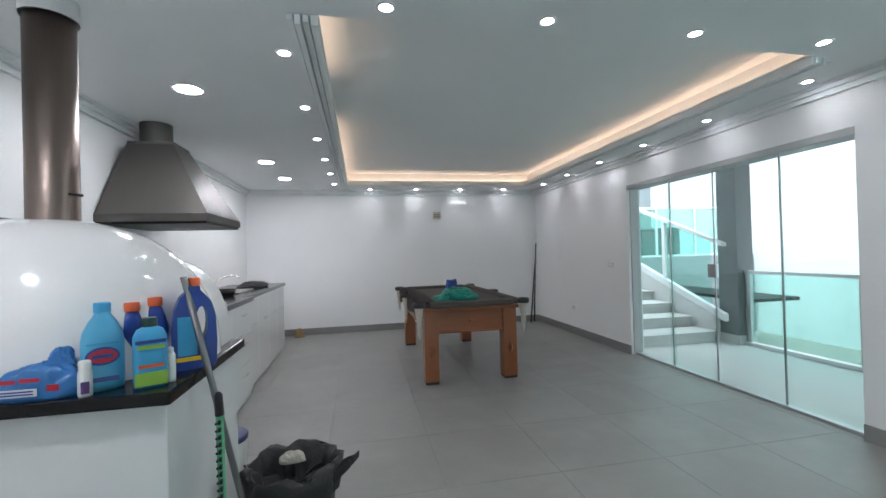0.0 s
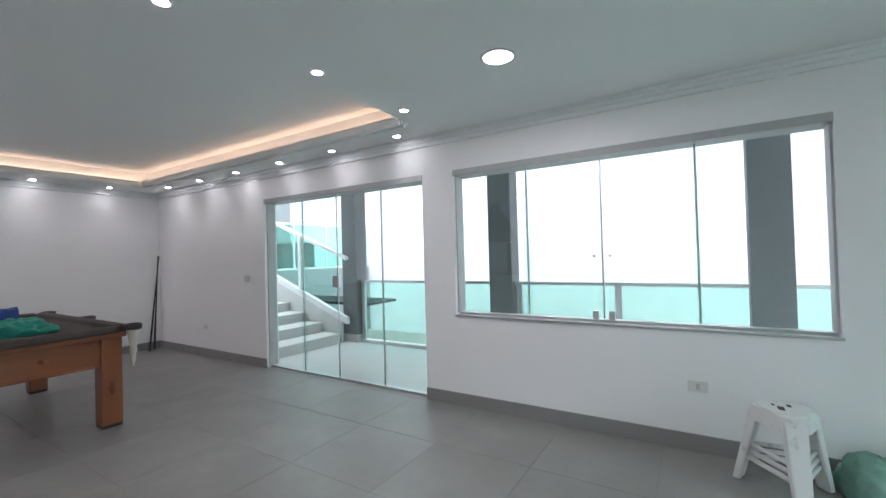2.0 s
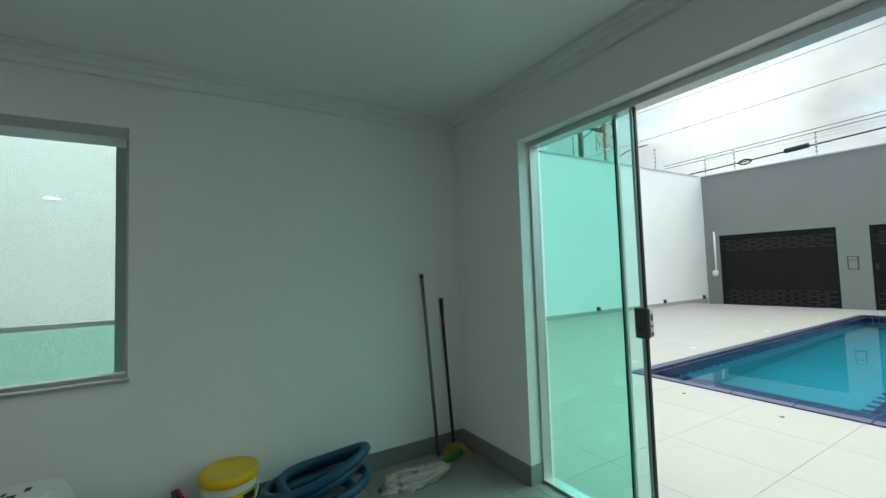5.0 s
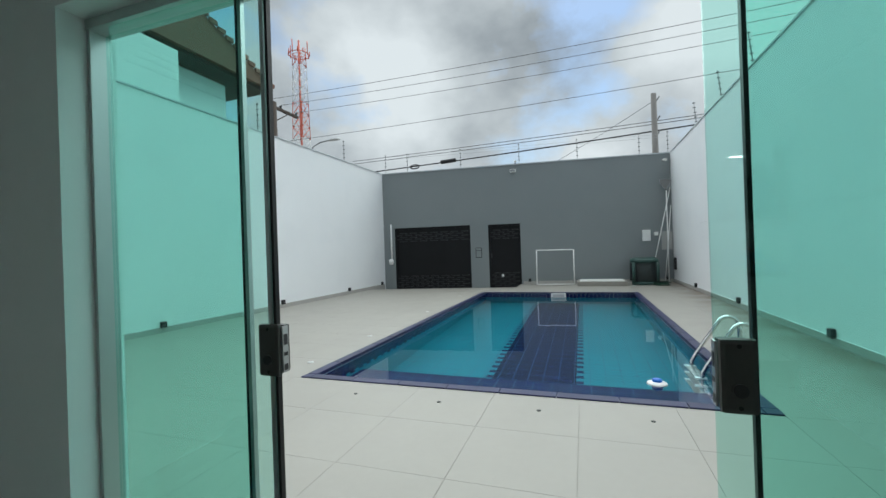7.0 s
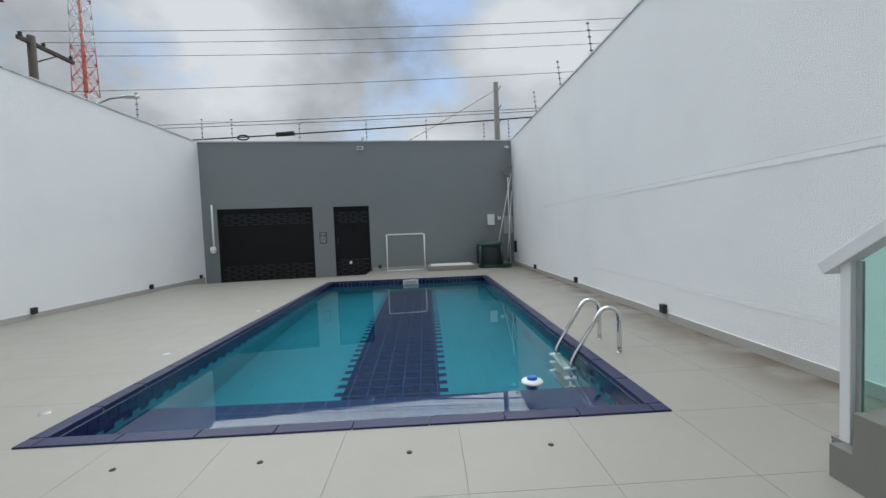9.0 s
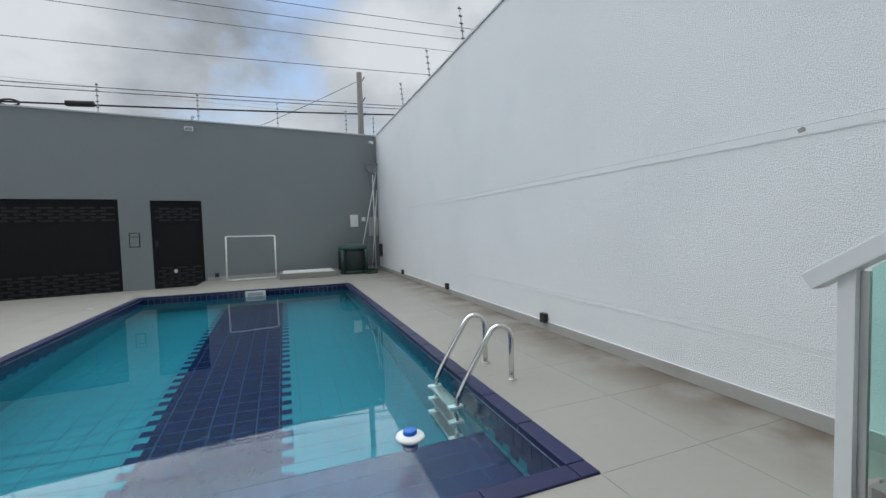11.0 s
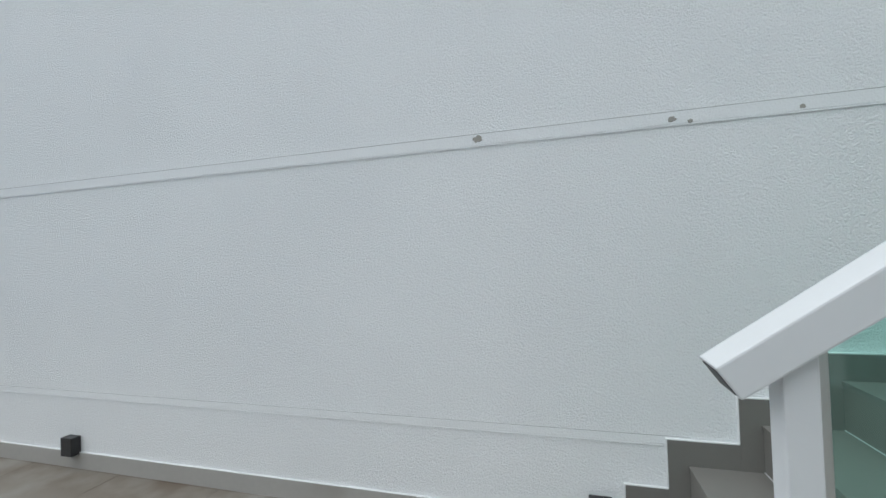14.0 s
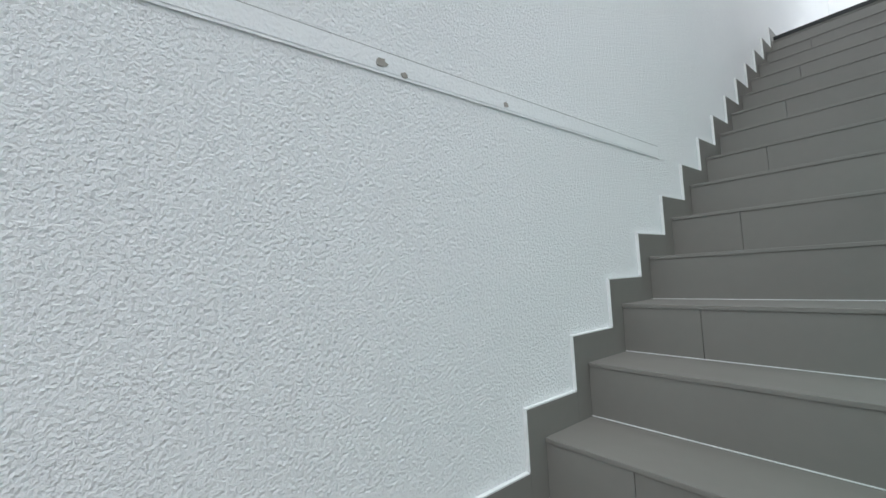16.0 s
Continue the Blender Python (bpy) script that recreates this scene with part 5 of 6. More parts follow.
def plate(name, face, a, z, w, h, label, slots=2):
    """A white wall plate on the east wall (face 'e') or back wall (face 'n')."""
    at = (XE, a, z) if face == "e" else (a, YN, z)
    ob = thing(name, at, label, "switch")
    if face == "e":
        part("plate", boxed(XE - 0.012, XE - 0.0005, a - w / 2, a + w / 2, z - h / 2, z + h / 2, 0.004), WPLATE, ob)
        for k in range(slots):
            c = a + (k - (slots - 1) / 2) * 0.03
            part("insert", boxed(XE - 0.015, XE - 0.0122, c - 0.011, c + 0.011, z - 0.02, z + 0.02, 0.001), ALU if name == "socket" else PVC, ob)
    else:
        part("plate", boxed(a - w / 2, a + w / 2, YN - 0.012, YN - 0.0005, z - h / 2, z + h / 2, 0.003), plain("aged_ivory_plastic", (0.6, 0.57, 0.5), 0.5), ob)
        for k in range(slots):
            part("insert", boxed(a - w / 2 + 0.02, a + w / 2 - 0.02, YN - 0.015, YN - 0.0122, z - h / 2 + 0.02 + 0.035 * k, z - h / 2 + 0.04 + 0.035 * k), BASEB, ob)


plate("socket", "e", -0.24, 0.43, 0.115, 0.072, "white wall socket plate", 1)
plate("light_switch", "e", 4.72, 1.11, 0.12, 0.075, "white double light switch plate")
plate("socket", "e", 5.72, 0.42, 0.10, 0.06, "white wall socket plate low on the wall", 1)
plate("wall_bell", "n", 1.72, 2.01, 0.14, 0.12, "ivory plastic wall box high on the wall")

# ---- cleaning corner ----
st = thing("stool", (3.30, -0.64, 0), "white plastic stool with splayed legs", "stool")
STP = mat("white_stool_plastic", (0.74, 0.74, 0.73), 0.38, var=0.03, dirt=((0.3, 0.28, 0.24), 0.62, 0.75, 16, 0.5))
SCX, SCY = 3.31, -0.645
st_dirs = (radians(68), radians(188), radians(308))
seat = [(SCX + 0.128 * math.cos(a) * (1 + 0.14 * math.cos(3 * (a - st_dirs[0]))), SCY + 0.128 * math.sin(a) * (1 + 0.14 * math.cos(3 * (a - st_dirs[0])))) for a in [2 * math.pi * k / 36 for k in range(36)]]
bm = blank()
hull(bm, [(SCX + (x - SCX) * 1.05, SCY + (y - SCY) * 1.12, 0.375) for x, y in seat], [(x, y, 0.465) for x, y in seat])
bmesh.ops.bevel(bm, geom=[e for e in bm.edges if e.verts[0].co.z > 0.44 and e.verts[1].co.z > 0.44], offset=0.012, segments=3, affect="EDGES")
s_ = part("seat", bm, STP, st)
for dx, dy, w in ((-0.03, 0.02, 0.03), (0.03, -0.02, 0.02), (0.02, 0.05, 0.015)):
    part("stain", boxed(SCX + dx - w, SCX + dx + w, SCY + dy - w / 2, SCY + dy + w / 2, 0.4652, 0.466), DARKSEAL, s_, "dark dried paint spot")
tips = []
for a in st_dirs:
    c, s = math.cos(a), math.sin(a)
    bm = blank()
    t0, t1 = Vector((SCX + 0.128 * c, SCY + 0.128 * s, 0.43)), Vector((SCX + 0.232 * c, SCY + 0.232 * s, 0))
    tips.append((t0, t1))
    side = Vector((-s, c, 0))
    out = Vector((c, s, 0))
    hull(bm, [t1 + side * p + out * q for p, q in ((-0.038, -0.02), (0.038, -0.02), (0.034, 0.02), (-0.034, 0.02))], [t0 + side * p + out * q for p, q in ((-0.058, -0.022), (0.058, -0.022), (0.05, 0.024), (-0.05, 0.024))])
    bmesh.ops.bevel(bm, geom=list(bm.edges), offset=0.005, segments=2, affect="EDGES")
    part("leg", bm, STP, st)
for i in range(3):
    (a0, a1), (b0, b1) = tips[i], tips[(i + 1) % 3]
    for f, r in ((0.50, 0.012), (0.59, 0.013), (0.68, 0.014)):
        bm = blank()
        pa, pb = a0.lerp(a1, f), b0.lerp(b1, f)
        tube(bm, [pa.lerp(pb, 0.08), pa.lerp(pb, 0.92)], r, 8)
        part("stretcher", bm, STP, st)
SHEER = mat("sheer_green_bag", (0.16, 0.32, 0.26), 0.3, var=0.15, scale=14, bump=0.5, bscale=25, dist=0.01)
single("rubbish_bag", crumple(blank(), 3.46, -1.04, 0, 0.12, 0.185, 0.23, 17, 72, 0.24), SHEER, "half-filled sheer green plastic bag by the wall", "bag", (3.46, -1.03, 0))
pk = thing("food_packet", (3.45, -1.24, 0), "upright dark red and black foil packet", "packet")
bm = blank()
hull(bm, [(3.40, -1.24, 0), (3.41, -1.255, 0), (3.47, -1.205, 0), (3.46, -1.19, 0)], [(3.45, -1.175, 0.27), (3.452, -1.18, 0.27), (3.52, -1.15, 0.235), (3.518, -1.145, 0.235)])
part("foil", bm, plain("black_red_foil", (0.03, 0.02, 0.03), 0.3), pk)
bm = blank()
hull(bm, [(3.418, -1.226, 0.17), (3.420, -1.234, 0.17), (3.485, -1.182, 0.17), (3.483, -1.176, 0.17)], [(3.449, -1.174, 0.272), (3.451, -1.183, 0.272), (3.521, -1.151, 0.237), (3.519, -1.144, 0.237)])
part("print", bm, REDL, pk, "dark red printed band")
pb_ = thing("paint_bucket", (3.46, -1.40, 0), "white paint bucket with yellow lid and blue label", "bucket")
bx0, by0 = 3.47, -1.405
part("tub", lathe(blank(), ((0, 0.002), (0.112, 0.002), (0.116, 0.01), (0.132, 0.255)), bx0, by0, 0, 40), PVC, pb_)
part("lid", lathe(blank(), ((0.137, 0.255), (0.141, 0.258), (0.141, 0.30), (0.135, 0.306), (0.12, 0.300), (0, 0.298)), bx0, by0, 0, 40), YELLOW, pb_, "bright yellow snap lid")


def sleeve(a0, a1, z0, z1, grow=0.0012, n=14):
    """A label that wraps round part of the tub."""
    bm = blank()
    q = []
    for k in range(n + 1):
        a = radians(a0 + (a1 - a0) * k / n)
        q.append([bm.verts.new((bx0 + (0.1155 + 0.0655 * z + grow) * math.cos(a), by0 + (0.1155 + 0.0655 * z + grow) * math.sin(a), z)) for z in (z0, z1)])
    for a, b in zip(q, q[1:]):
        f = bm.faces.new((a[0], b[0], b[1], a[1]))
        f.smooth = True
    return bm


part("label", sleeve(80, 262, 0.012, 0.06), BLUE, pb_, "blue printed band")
part("label", sleeve(158, 258, 0.0605, 0.125), plain("sky_blue_print", (0.05, 0.22, 0.62), 0.4), pb_, "sky blue printed label")
part("label", sleeve(160, 256, 0.126, 0.215), YELLOW, pb_, "yellow printed label")
part("print", sleeve(102, 148, 0.13, 0.20, 0.002), plain("grey_print", (0.4, 0.4, 0.42), 0.5), pb_, "grey printed diagram")
part("print", sleeve(205, 240, 0.16, 0.20, 0.0024), RUBBER, pb_, "dark printed oval")
bm = blank()
tube(bm, [(bx0 + 0.14 * math.cos(a), by0 + 0.14 * math.sin(a), 0.23 - 0.11 * math.sin((a - 2.2) / 2.5 * math.pi)) for a in [2.2 + 2.5 * k / 14 for k in range(15)]], 0.004, 8)
part("handle", bm, PVC, pb_, "thin white carrying handle")
HOSE = mat("blue_pool_hose", (0.006, 0.062, 0.13), 0.4, var=0.12, scale=8, bump=0.2, bscale=50)
hs = thing("pool_hose", (3.25, -1.9, 0), "coiled blue pool vacuum hose on the floor", "hose")
pts = []
for k in range(123):
    a = 2 * math.pi * k / 30 + 0.9
    loop = k / 30
    cx, cy = 3.37 + 0.02 * math.sin(loop * 3), -1.79 - 0.02 * loop
    rx, ry = 0.16 + 0.03 * math.sin(loop * 5), 0.255 + 0.035 * math.cos(loop * 4)
    south = 0.5 - 0.5 * math.sin(a + 0.4)
    pts.append((cx + rx * math.cos(a), cy + ry * math.sin(a), 0.029 + 0.040 * loop + 0.034 * loop * south ** 2))
a0, (x0, y0, z0) = a, pts[-1]
for k in range(1, 49):
    s = k / 48
    g = s * s * (3 - 2 * s) if s < 1 else 1.0
    drop = min(1.0, 1.9 * s)
    drop = drop * drop * (3 - 2 * drop)
    a = a0 + 5.0 * s
    cx_, cy_ = cx + (3.04 - cx) * min(1.0, 1.6 * g), cy + (-1.86 - cy) * min(1.0, 1.6 * g)
    pts.append((cx_ + (rx + (0.22 - rx) * g) * math.cos(a), cy_ + (ry + (0.27 - ry) * g) * math.sin(a), z0 + (0.029 - z0) * drop))
end = pts[-1]
pts += [(end[0] + (3.10 - end[0]) * s, end[1] + (-2.20 - end[1]) * s, 0.029) for s in (0.33, 0.66, 1.0)]
bm = blank()
tube(bm, pts, 0.027, 12)
part("coil", bm, HOSE, hs)
bm = blank()
tube(bm, [(3.098, -2.203, 0.032), (3.075, -2.25, 0.032), (3.04, -2.30, 0.030)], [0.032, 0.032, 0.029], 14)
cf = part("cuff", bm, LBLUE, hs, "lighter blue end cuff")
bm = blank()
tube(bm, [(3.0395, -2.301, 0.030), (3.015, -2.335, 0.028)], 0.025, 14)
part("nozzle", bm, PVC, cf, "white hose nozzle")
RAG = mat("beige_rag", (0.42, 0.38, 0.32), 0.9, var=0.15, bump=0.6, bscale=50, dist=0.006)
single("floor_rag", crumple(blank(), 3.33, -2.40, 0, 0.085, 0.19, 0.075, 41, 90, 0.6), RAG, "crumpled beige rag on the floor", "rag", (3.33, -2.44, 0))
GREENP = plain("green_broom_plastic", (0.06, 0.22, 0.03), 0.45)
b1 = thing("floor_squeegee", (3.48, -2.67, 0), "grey squeegee stick with a green head", "squeegee")
bm = blank()
tube(bm, [(3.46, -2.665, 0.05), (3.612, -2.66, 1.255)], 0.0115, 12)
part("stick", bm, GREYST, b1)
bm = blank()
tube(bm, [(3.613, -2.66, 1.2555), (3.617, -2.66, 1.28)], 0.0125, 12)
part("tip", bm, RUBBER, b1)
bm = boxed(-0.2, 0.2, -0.022, 0.022, 0, 0.045, 0.01)
bmesh.ops.transform(bm, matrix=Matrix.Translation((3.40, -2.68, 0.003)) @ Matrix.Rotation(radians(115), 4, "Z"), verts=bm.verts)
part("head", bm, GREENP, b1, "green plastic head")
b2 = thing("broom", (3.55, -2.85, 0), "dark blue broom stick with yellow-green bristles", "broom")
bm = blank()
tube(bm, [(3.545, -2.84, 0.07), (3.612, -2.82, 0.98)], 0.0115, 12)
part("stick", bm, plain("navy_sleeve", (0.012, 0.03, 0.07), 0.4), b2)
bm = blank()
tube(bm, [(3.6122, -2.82, 0.9805), (3.618, -2.818, 1.10)], 0.0135, 12)
part("grip", bm, RUBBER, b2)
bm = blank()
tube(bm, [(3.606, -2.8218, 0.90), (3.609, -2.8209, 0.94)], 0.0122, 12)
part("ring", bm, REDL, b2, "red ring on the stick")
bm = blank()
hull(bm, [(3.43, -2.94, 0), (3.47, -2.965, 0), (3.60, -2.78, 0), (3.56, -2.755, 0)], [(3.50, -2.87, 0.075), (3.52, -2.88, 0.075), (3.57, -2.81, 0.075), (3.55, -2.80, 0.075)])
part("bristles", bm, plain("yellow_green_bristle", (0.30, 0.28, 0.03), 0.8, var=0.3, fine=120), b2, "yellow-green bristles")

# ---- yard things ----
indoors = set(scene.objects)
wl_ = thing("wall_light", (XW, -5.295, 0.13), "small black box light on the boundary wall", "wall light", "deck wall lights")
part("housing", boxed(XW + 0.0005, XW + 0.055, -5.34, -5.25, 0.085, 0.195, 0.004), RUBBER, wl_)
part("lens", boxed(XW + 0.010, XW + 0.045, -5.33, -5.26, 0.0785, 0.0845), ALU, wl_)
for y in (-8.31, -11.40, -14.52):
    copy_thing(wl_, pose(XW, y, 0.13))
for y in (-4.4, -7.48, -10.55, -13.6, -15.85):
    copy_thing(wl_, pose(XEAST, y, 0.13, 0, 0, 180))
for x in (3.08, -1.25):
    copy_thing(wl_, pose(x, grey_y(x), 0.13, 0, 0, 90))


def gate(name, x0, x1, z0, z1, label, pieces):
    ob = thing(name, ((x0 + x1) / 2, grey_y((x0 + x1) / 2), z0), label, "gate")
    part("panel", slant(blank(), x0, x1, z0, z1, -0.06, -0.09), GATE, ob)
    for a, b in ((x0, x0 + 0.07), (x1 - 0.07, x1)):
        part("stile", slant(blank(), a, b, z0, z1, -0.02, -0.0595), GATE, ob)
    part("top_rail", slant(blank(), x0 + 0.071, x1 - 0.071, z1 - 0.06, z1, -0.02, -0.0595), GATE, ob)
    w = (x1 - x0 - 0.144) / pieces
    for zb, zt in ((z0 + 0.05, z0 + 0.62), (z1 - 0.52, z1 - 0.08)):
        rows = int((zt - zb) / 0.075)
        for r in range(rows):
            for k in range(pieces):
                a = x0 + 0.072 + w * (k + (0.5 if r % 2 else 0.0))
                b = min(a + w * 0.72, x1 - 0.072)
                if b - a > 0.05:
                    part("slat", slant(blank(), a, b, zb + 0.075 * r, zb + 0.075 * r + 0.045, -0.038, -0.0594), GATES, ob)
    return ob


gate("garage_gate", 5.12, 7.95, -0.17, 2.155, "wide black steel garage gate with woven slat bands", 7)
pg = gate("pedestrian_gate", 3.36, 4.48, -0.12, 2.135, "black steel pedestrian gate with woven slat bands", 3)
x = 4.40
part("lock_plate", slant(blank(), 4.36, 4.42, 0.95, 1.12, -0.01, -0.0198), RUBBER, pg)
part("paper_slip", slant(blank(), 3.98, 4.05, 0.27, 0.36, -0.03, -0.0379), PVC, pg, "white slip of paper stuck in the slats")
ic = thing("letter_box", (4.83, grey_y(4.83), 1.15), "grey metal letter box in the street wall", "letter box")
part("frame", slant(blank(), 4.72, 4.94, 0.97, 1.33, 0.012, 0.0005), DARKSEAL, ic)
part("door", slant(blank(), 4.74, 4.92, 0.99, 1.22, 0.018, 0.0122), GREY, ic)
part("flap", slant(blank(), 4.74, 4.92, 1.235, 1.315, 0.018, 0.0122), GREY, ic)
gm = thing("gate_motor_pipe", (8.07, grey_y(8.07), 0.9), "white conduit and motor box by the garage gate", "conduit")
bm = blank()
tube(bm, [(8.07, grey_y(8.07) + 0.04, 0.98), (8.07, grey_y(8.07) + 0.04, 2.30)], 0.03, 10)
part("pipe", bm, PVC, gm)
part("motor", lathe(blank(), ((0, -0.12), (0.07, -0.10), (0.09, 0), (0.07, 0.09), (0, 0.1)), 8.07, grey_y(8.07) + 0.095, 0.92, 16), PVC, gm)

gl_ = thing("goal_frame", (2.2, -16.5, 0), "white plastic pipe goal frame leaning on the wall", "goal frame")
yb, yt = -16.46, -16.62
for p, q in (((1.60, yb, 0.02), (1.60, yt, 1.16)), ((2.80, yb + 0.1, 0.02), (2.80, yt + 0.12, 1.17)), ((1.615, yt, 1.16), (2.785, yt + 0.12, 1.17)), ((1.615, yb, 0.02), (2.785, yb + 0.1, 0.02))):
    bm = blank()
    tube(bm, [p, q], 0.02, 10)
    part("pipe", bm, PVC, gl_)
pl = thing("equipment_cover", (0.75, -16.3, 0), "low concrete box with a white lid", "cover")
part("kerb", boxed(0.04, 1.50, -16.75, -15.85, 0, 0.14, 0.01), DECK, pl)
part("lid", boxed(0.12, 1.42, -16.68, -15.92, 0.1405, 0.165, 0.006), PVC, pl, "white lid")
DG = plain("dark_green_plastic_body", (0.012, 0.03, 0.028), 0.45, var=0.1)
pp = thing("heat_pump", (-0.50, -16.45, 0), "dark green pool heat pump with rounded corners", "pump")
LG = plain("mid_green_lid", (0.03, 0.075, 0.065), 0.5)
part("body", oval(blank(), -0.50, -16.45, 0, ((0.36, 0.34, 0.1), (0.38, 0.36, 0.13), (0.38, 0.36, 0.69), (0.36, 0.34, 0.70)), 0.0, 40), DG, pp)
part("foot", oval(blank(), -0.50, -16.45, 0, ((0.36, 0.34, 0.0), (0.37, 0.35, 0.0995)), 0.0, 40), LG, pp, "lighter green base tray")
part("cap", oval(blank(), -0.50, -16.45, 0, ((0.40, 0.38, 0.7005), (0.41, 0.39, 0.715), (0.40, 0.38, 0.79), (0.33, 0.31, 0.835), (0.30, 0.28, 0.84)), 0.0, 40), LG, pp, "lighter green top cover")
for sx in (-1, 1):
    for sy in (-1, 1):
        bm = blank()
        tube(bm, [(-0.50 + sx * 0.335, -16.45 + sy * 0.315, 0.10), (-0.50 + sx * 0.335, -16.45 + sy * 0.315, 0.70)], 0.05, 12)
        part("corner_post", bm, LG, pp)
bm = blank()
for k in range(12):
    box(bm, -0.78 + 0.05 * k, -0.76 + 0.05 * k, -16.094, -16.086, 0.15, 0.66)
    box(bm, -0.884, -0.876, -16.70 + 0.042 * k, -16.685 + 0.042 * k, 0.15, 0.66)
    box(bm, -0.124, -0.116, -16.70 + 0.042 * k, -16.685 + 0.042 * k, 0.15, 0.66)
tagged(part("louvres", bm, RUBBER, pp, "narrow upright louvres"), kind="stuff")
for (xa, ya), (xb, yb2, zb) in (((-1.25, -16.8), (-1.31, -17.14, 2.97)), ((-0.73, -16.98), (-1.44, -17.2, 3.09)), ((-1.16, -16.95), (-1.44, -17.2, 2.5))):
    bm = blank()
    tube(bm, [(xa, ya, 0 if xa < -1 else 0.0), (xb, yb2, zb)], 0.016, 8)
    single("pool_pole", bm, PVC, "white aluminium pool pole leaning in the corner", "pole", (xa, ya, 0), "pool poles")
nt = thing("leaf_net", (-1.31, -17.14, 2.98), "grey pool leaf net on a pole", "net")
hoop = [(-1.47, 3.30), (-1.40, 3.12), (-1.31, 3.02), (-1.22, 3.06), (-1.14, 3.20), (-1.13, 3.34), (-1.30, 3.33), (-1.47, 3.30)]
bm = blank()
tube(bm, [(x, -17.13, z) for x, z in hoop], 0.012, 8)
part("hoop", bm, WIRE, nt)
bm = blank()
hull(bm, [(x, -17.132, z) for x, z in hoop[:-1]], [(-1.31 + (x + 1.31) * 0.7, -17.16, 3.2 + (z - 3.2) * 0.75) for x, z in hoop[:-1]])
part("mesh", bm, plain("grey_net_mesh", (0.22, 0.22, 0.22), 0.9, bump=0.6, bscale=200), nt, "sagging grey mesh")
bm = blank()
tube(bm, [(-1.31, -17.14, 2.972), (-1.31, -17.13, 3.03)], 0.014, 8)
part("socket", bm, RUBBER, nt, "black pole socket")
for nm, x0, x1, z0, z1, m, lb, ct in (("switch_box", -0.82, -0.575, 1.36, 1.73, PVC, "white wall switch box", "box"), ("wall_plate", -1.05, -0.94, 1.53, 1.65, PVC, "small white wall plate", "plate"), ("meter_cabinet", -1.47, -1.15, 1.06, 1.66, mat("pale_grey_cabinet", (0.42, 0.42, 0.41), 0.5), "pale grey meter cabinet", "cabinet")):
    ob = thing(nm, ((x0 + x1) / 2, grey_y((x0 + x1) / 2), z0), lb, ct)
    part("body", slant(blank(), x0, x1, z0, z1, 0.07, 0.0005), m, ob)
    part("door", slant(blank(), x0 + 0.012, x1 - 0.012, z0 + 0.012, z1 - 0.012, 0.076, 0.0702), m, ob)
single("speaker_box", boxed(XW + 0.0005, XW + 0.08, -17.0, -16.86, 0.42, 0.80, 0.01), RUBBER, "small black box on the wall in the corner", "box", (XW, -16.93, 0.42))
gh = thing("garden_hose", (-1.0, -16.2, 0), "green garden hose lying in loops on the deck", "hose")
bm = blank()
tube(bm, [(-0.95 + (0.22 + 0.05 * math.sin(k * 0.37)) * math.cos(k * 0.33), -16.25 + (0.32 + 0.06 * math.cos(k * 0.21)) * math.sin(k * 0.33), 0.011 + 0.016 * (k // 19)) for k in range(95)], 0.010, 8)
part("loops", bm, plain("dark_green_hose", (0.015, 0.06, 0.035), 0.5), gh)
fl = thing("floodlight", (3.52, grey_y(3.52), 3.98), "small white floodlight below the wall cap", "floodlight")
yy = grey_y(3.54)
part("body", boxed(3.44, 3.63, yy + 0.05, yy + 0.10, 3.93, 4.04, 0.006), PVC, fl)
part("glass", boxed(3.455, 3.615, yy + 0.1002, yy + 0.104, 3.945, 4.025), plain("dull_lens", (0.3, 0.31, 0.32), 0.15), fl)
part("bracket", boxed(3.52, 3.55, yy + 0.0005, yy + 0.0495, 3.96, 4.0), ALU, fl)
cm = thing("security_camera", (3.46, yy, WALLTOP + 0.035), "small security camera on the wall cap", "camera")
bm = blank()
tube(bm, [(3.46, yy, WALLTOP + 0.036), (3.46, yy, WALLTOP + 0.12)], 0.012, 8)
part("stem", bm, WIRE, cm)
bm = blank()
tube(bm, [(3.47, yy - 0.05, WALLTOP + 0.12), (3.42, yy + 0.14, WALLTOP + 0.08)], 0.04, 12)
part("body", bm, PVC, cm)
cm2 = copy_thing(cm, pose(-1.28, grey_y(-1.28) + 0.12, WALLTOP - 0.3))

# pool ladder
ld = thing("pool_ladder", (0.0, -7.4, 0), "polished steel pool ladder with plastic steps", "ladder")
for y in (-7.545, -7.085):
    pts = [(-0.305, y, 0.001), (-0.305, y, 0.30)]
    pts += [(-0.20 - 0.105 * math.cos(a), y, 0.335 + 0.105 * math.sin(a)) for a in [math.pi * k / 12 for k in range(1, 10)]]
    pts += [(-0.09, y, 0.355), (0.13, y, 0.0), (0.165, y, -0.07), (0.178, y, -0.16), (0.18, y, -0.25), (0.18, y, -0.95)]
    bm = blank()
    tube(bm, pts, 0.021, 14)
    sd = part("rail", bm, CHROME, ld)
    part("flange", lathe(blank(), ((0.021, 0.002), (0.029, 0.002), (0.028, 0.007), (0.022, 0.009)), -0.305, y, 0, 20), CHROME, sd)
for z in (-0.16, -0.42, -0.68):
    stp = part("step", boxed(0.135, 0.24, -7.517, -7.113, z - 0.02, z + 0.012, 0.004), STEEL, ld, "ribbed steel step")
    for y in (-7.545, -7.085):
        part("clamp", boxed(0.13, 0.245, y - 0.028, y + 0.028, z - 0.025, z + 0.018, 0.006), PVC, stp, "white plastic clamp")
fo = thing("chlorine_float", (0.645, -6.745, -0.13), "white and blue floating chlorine dispenser", "float")
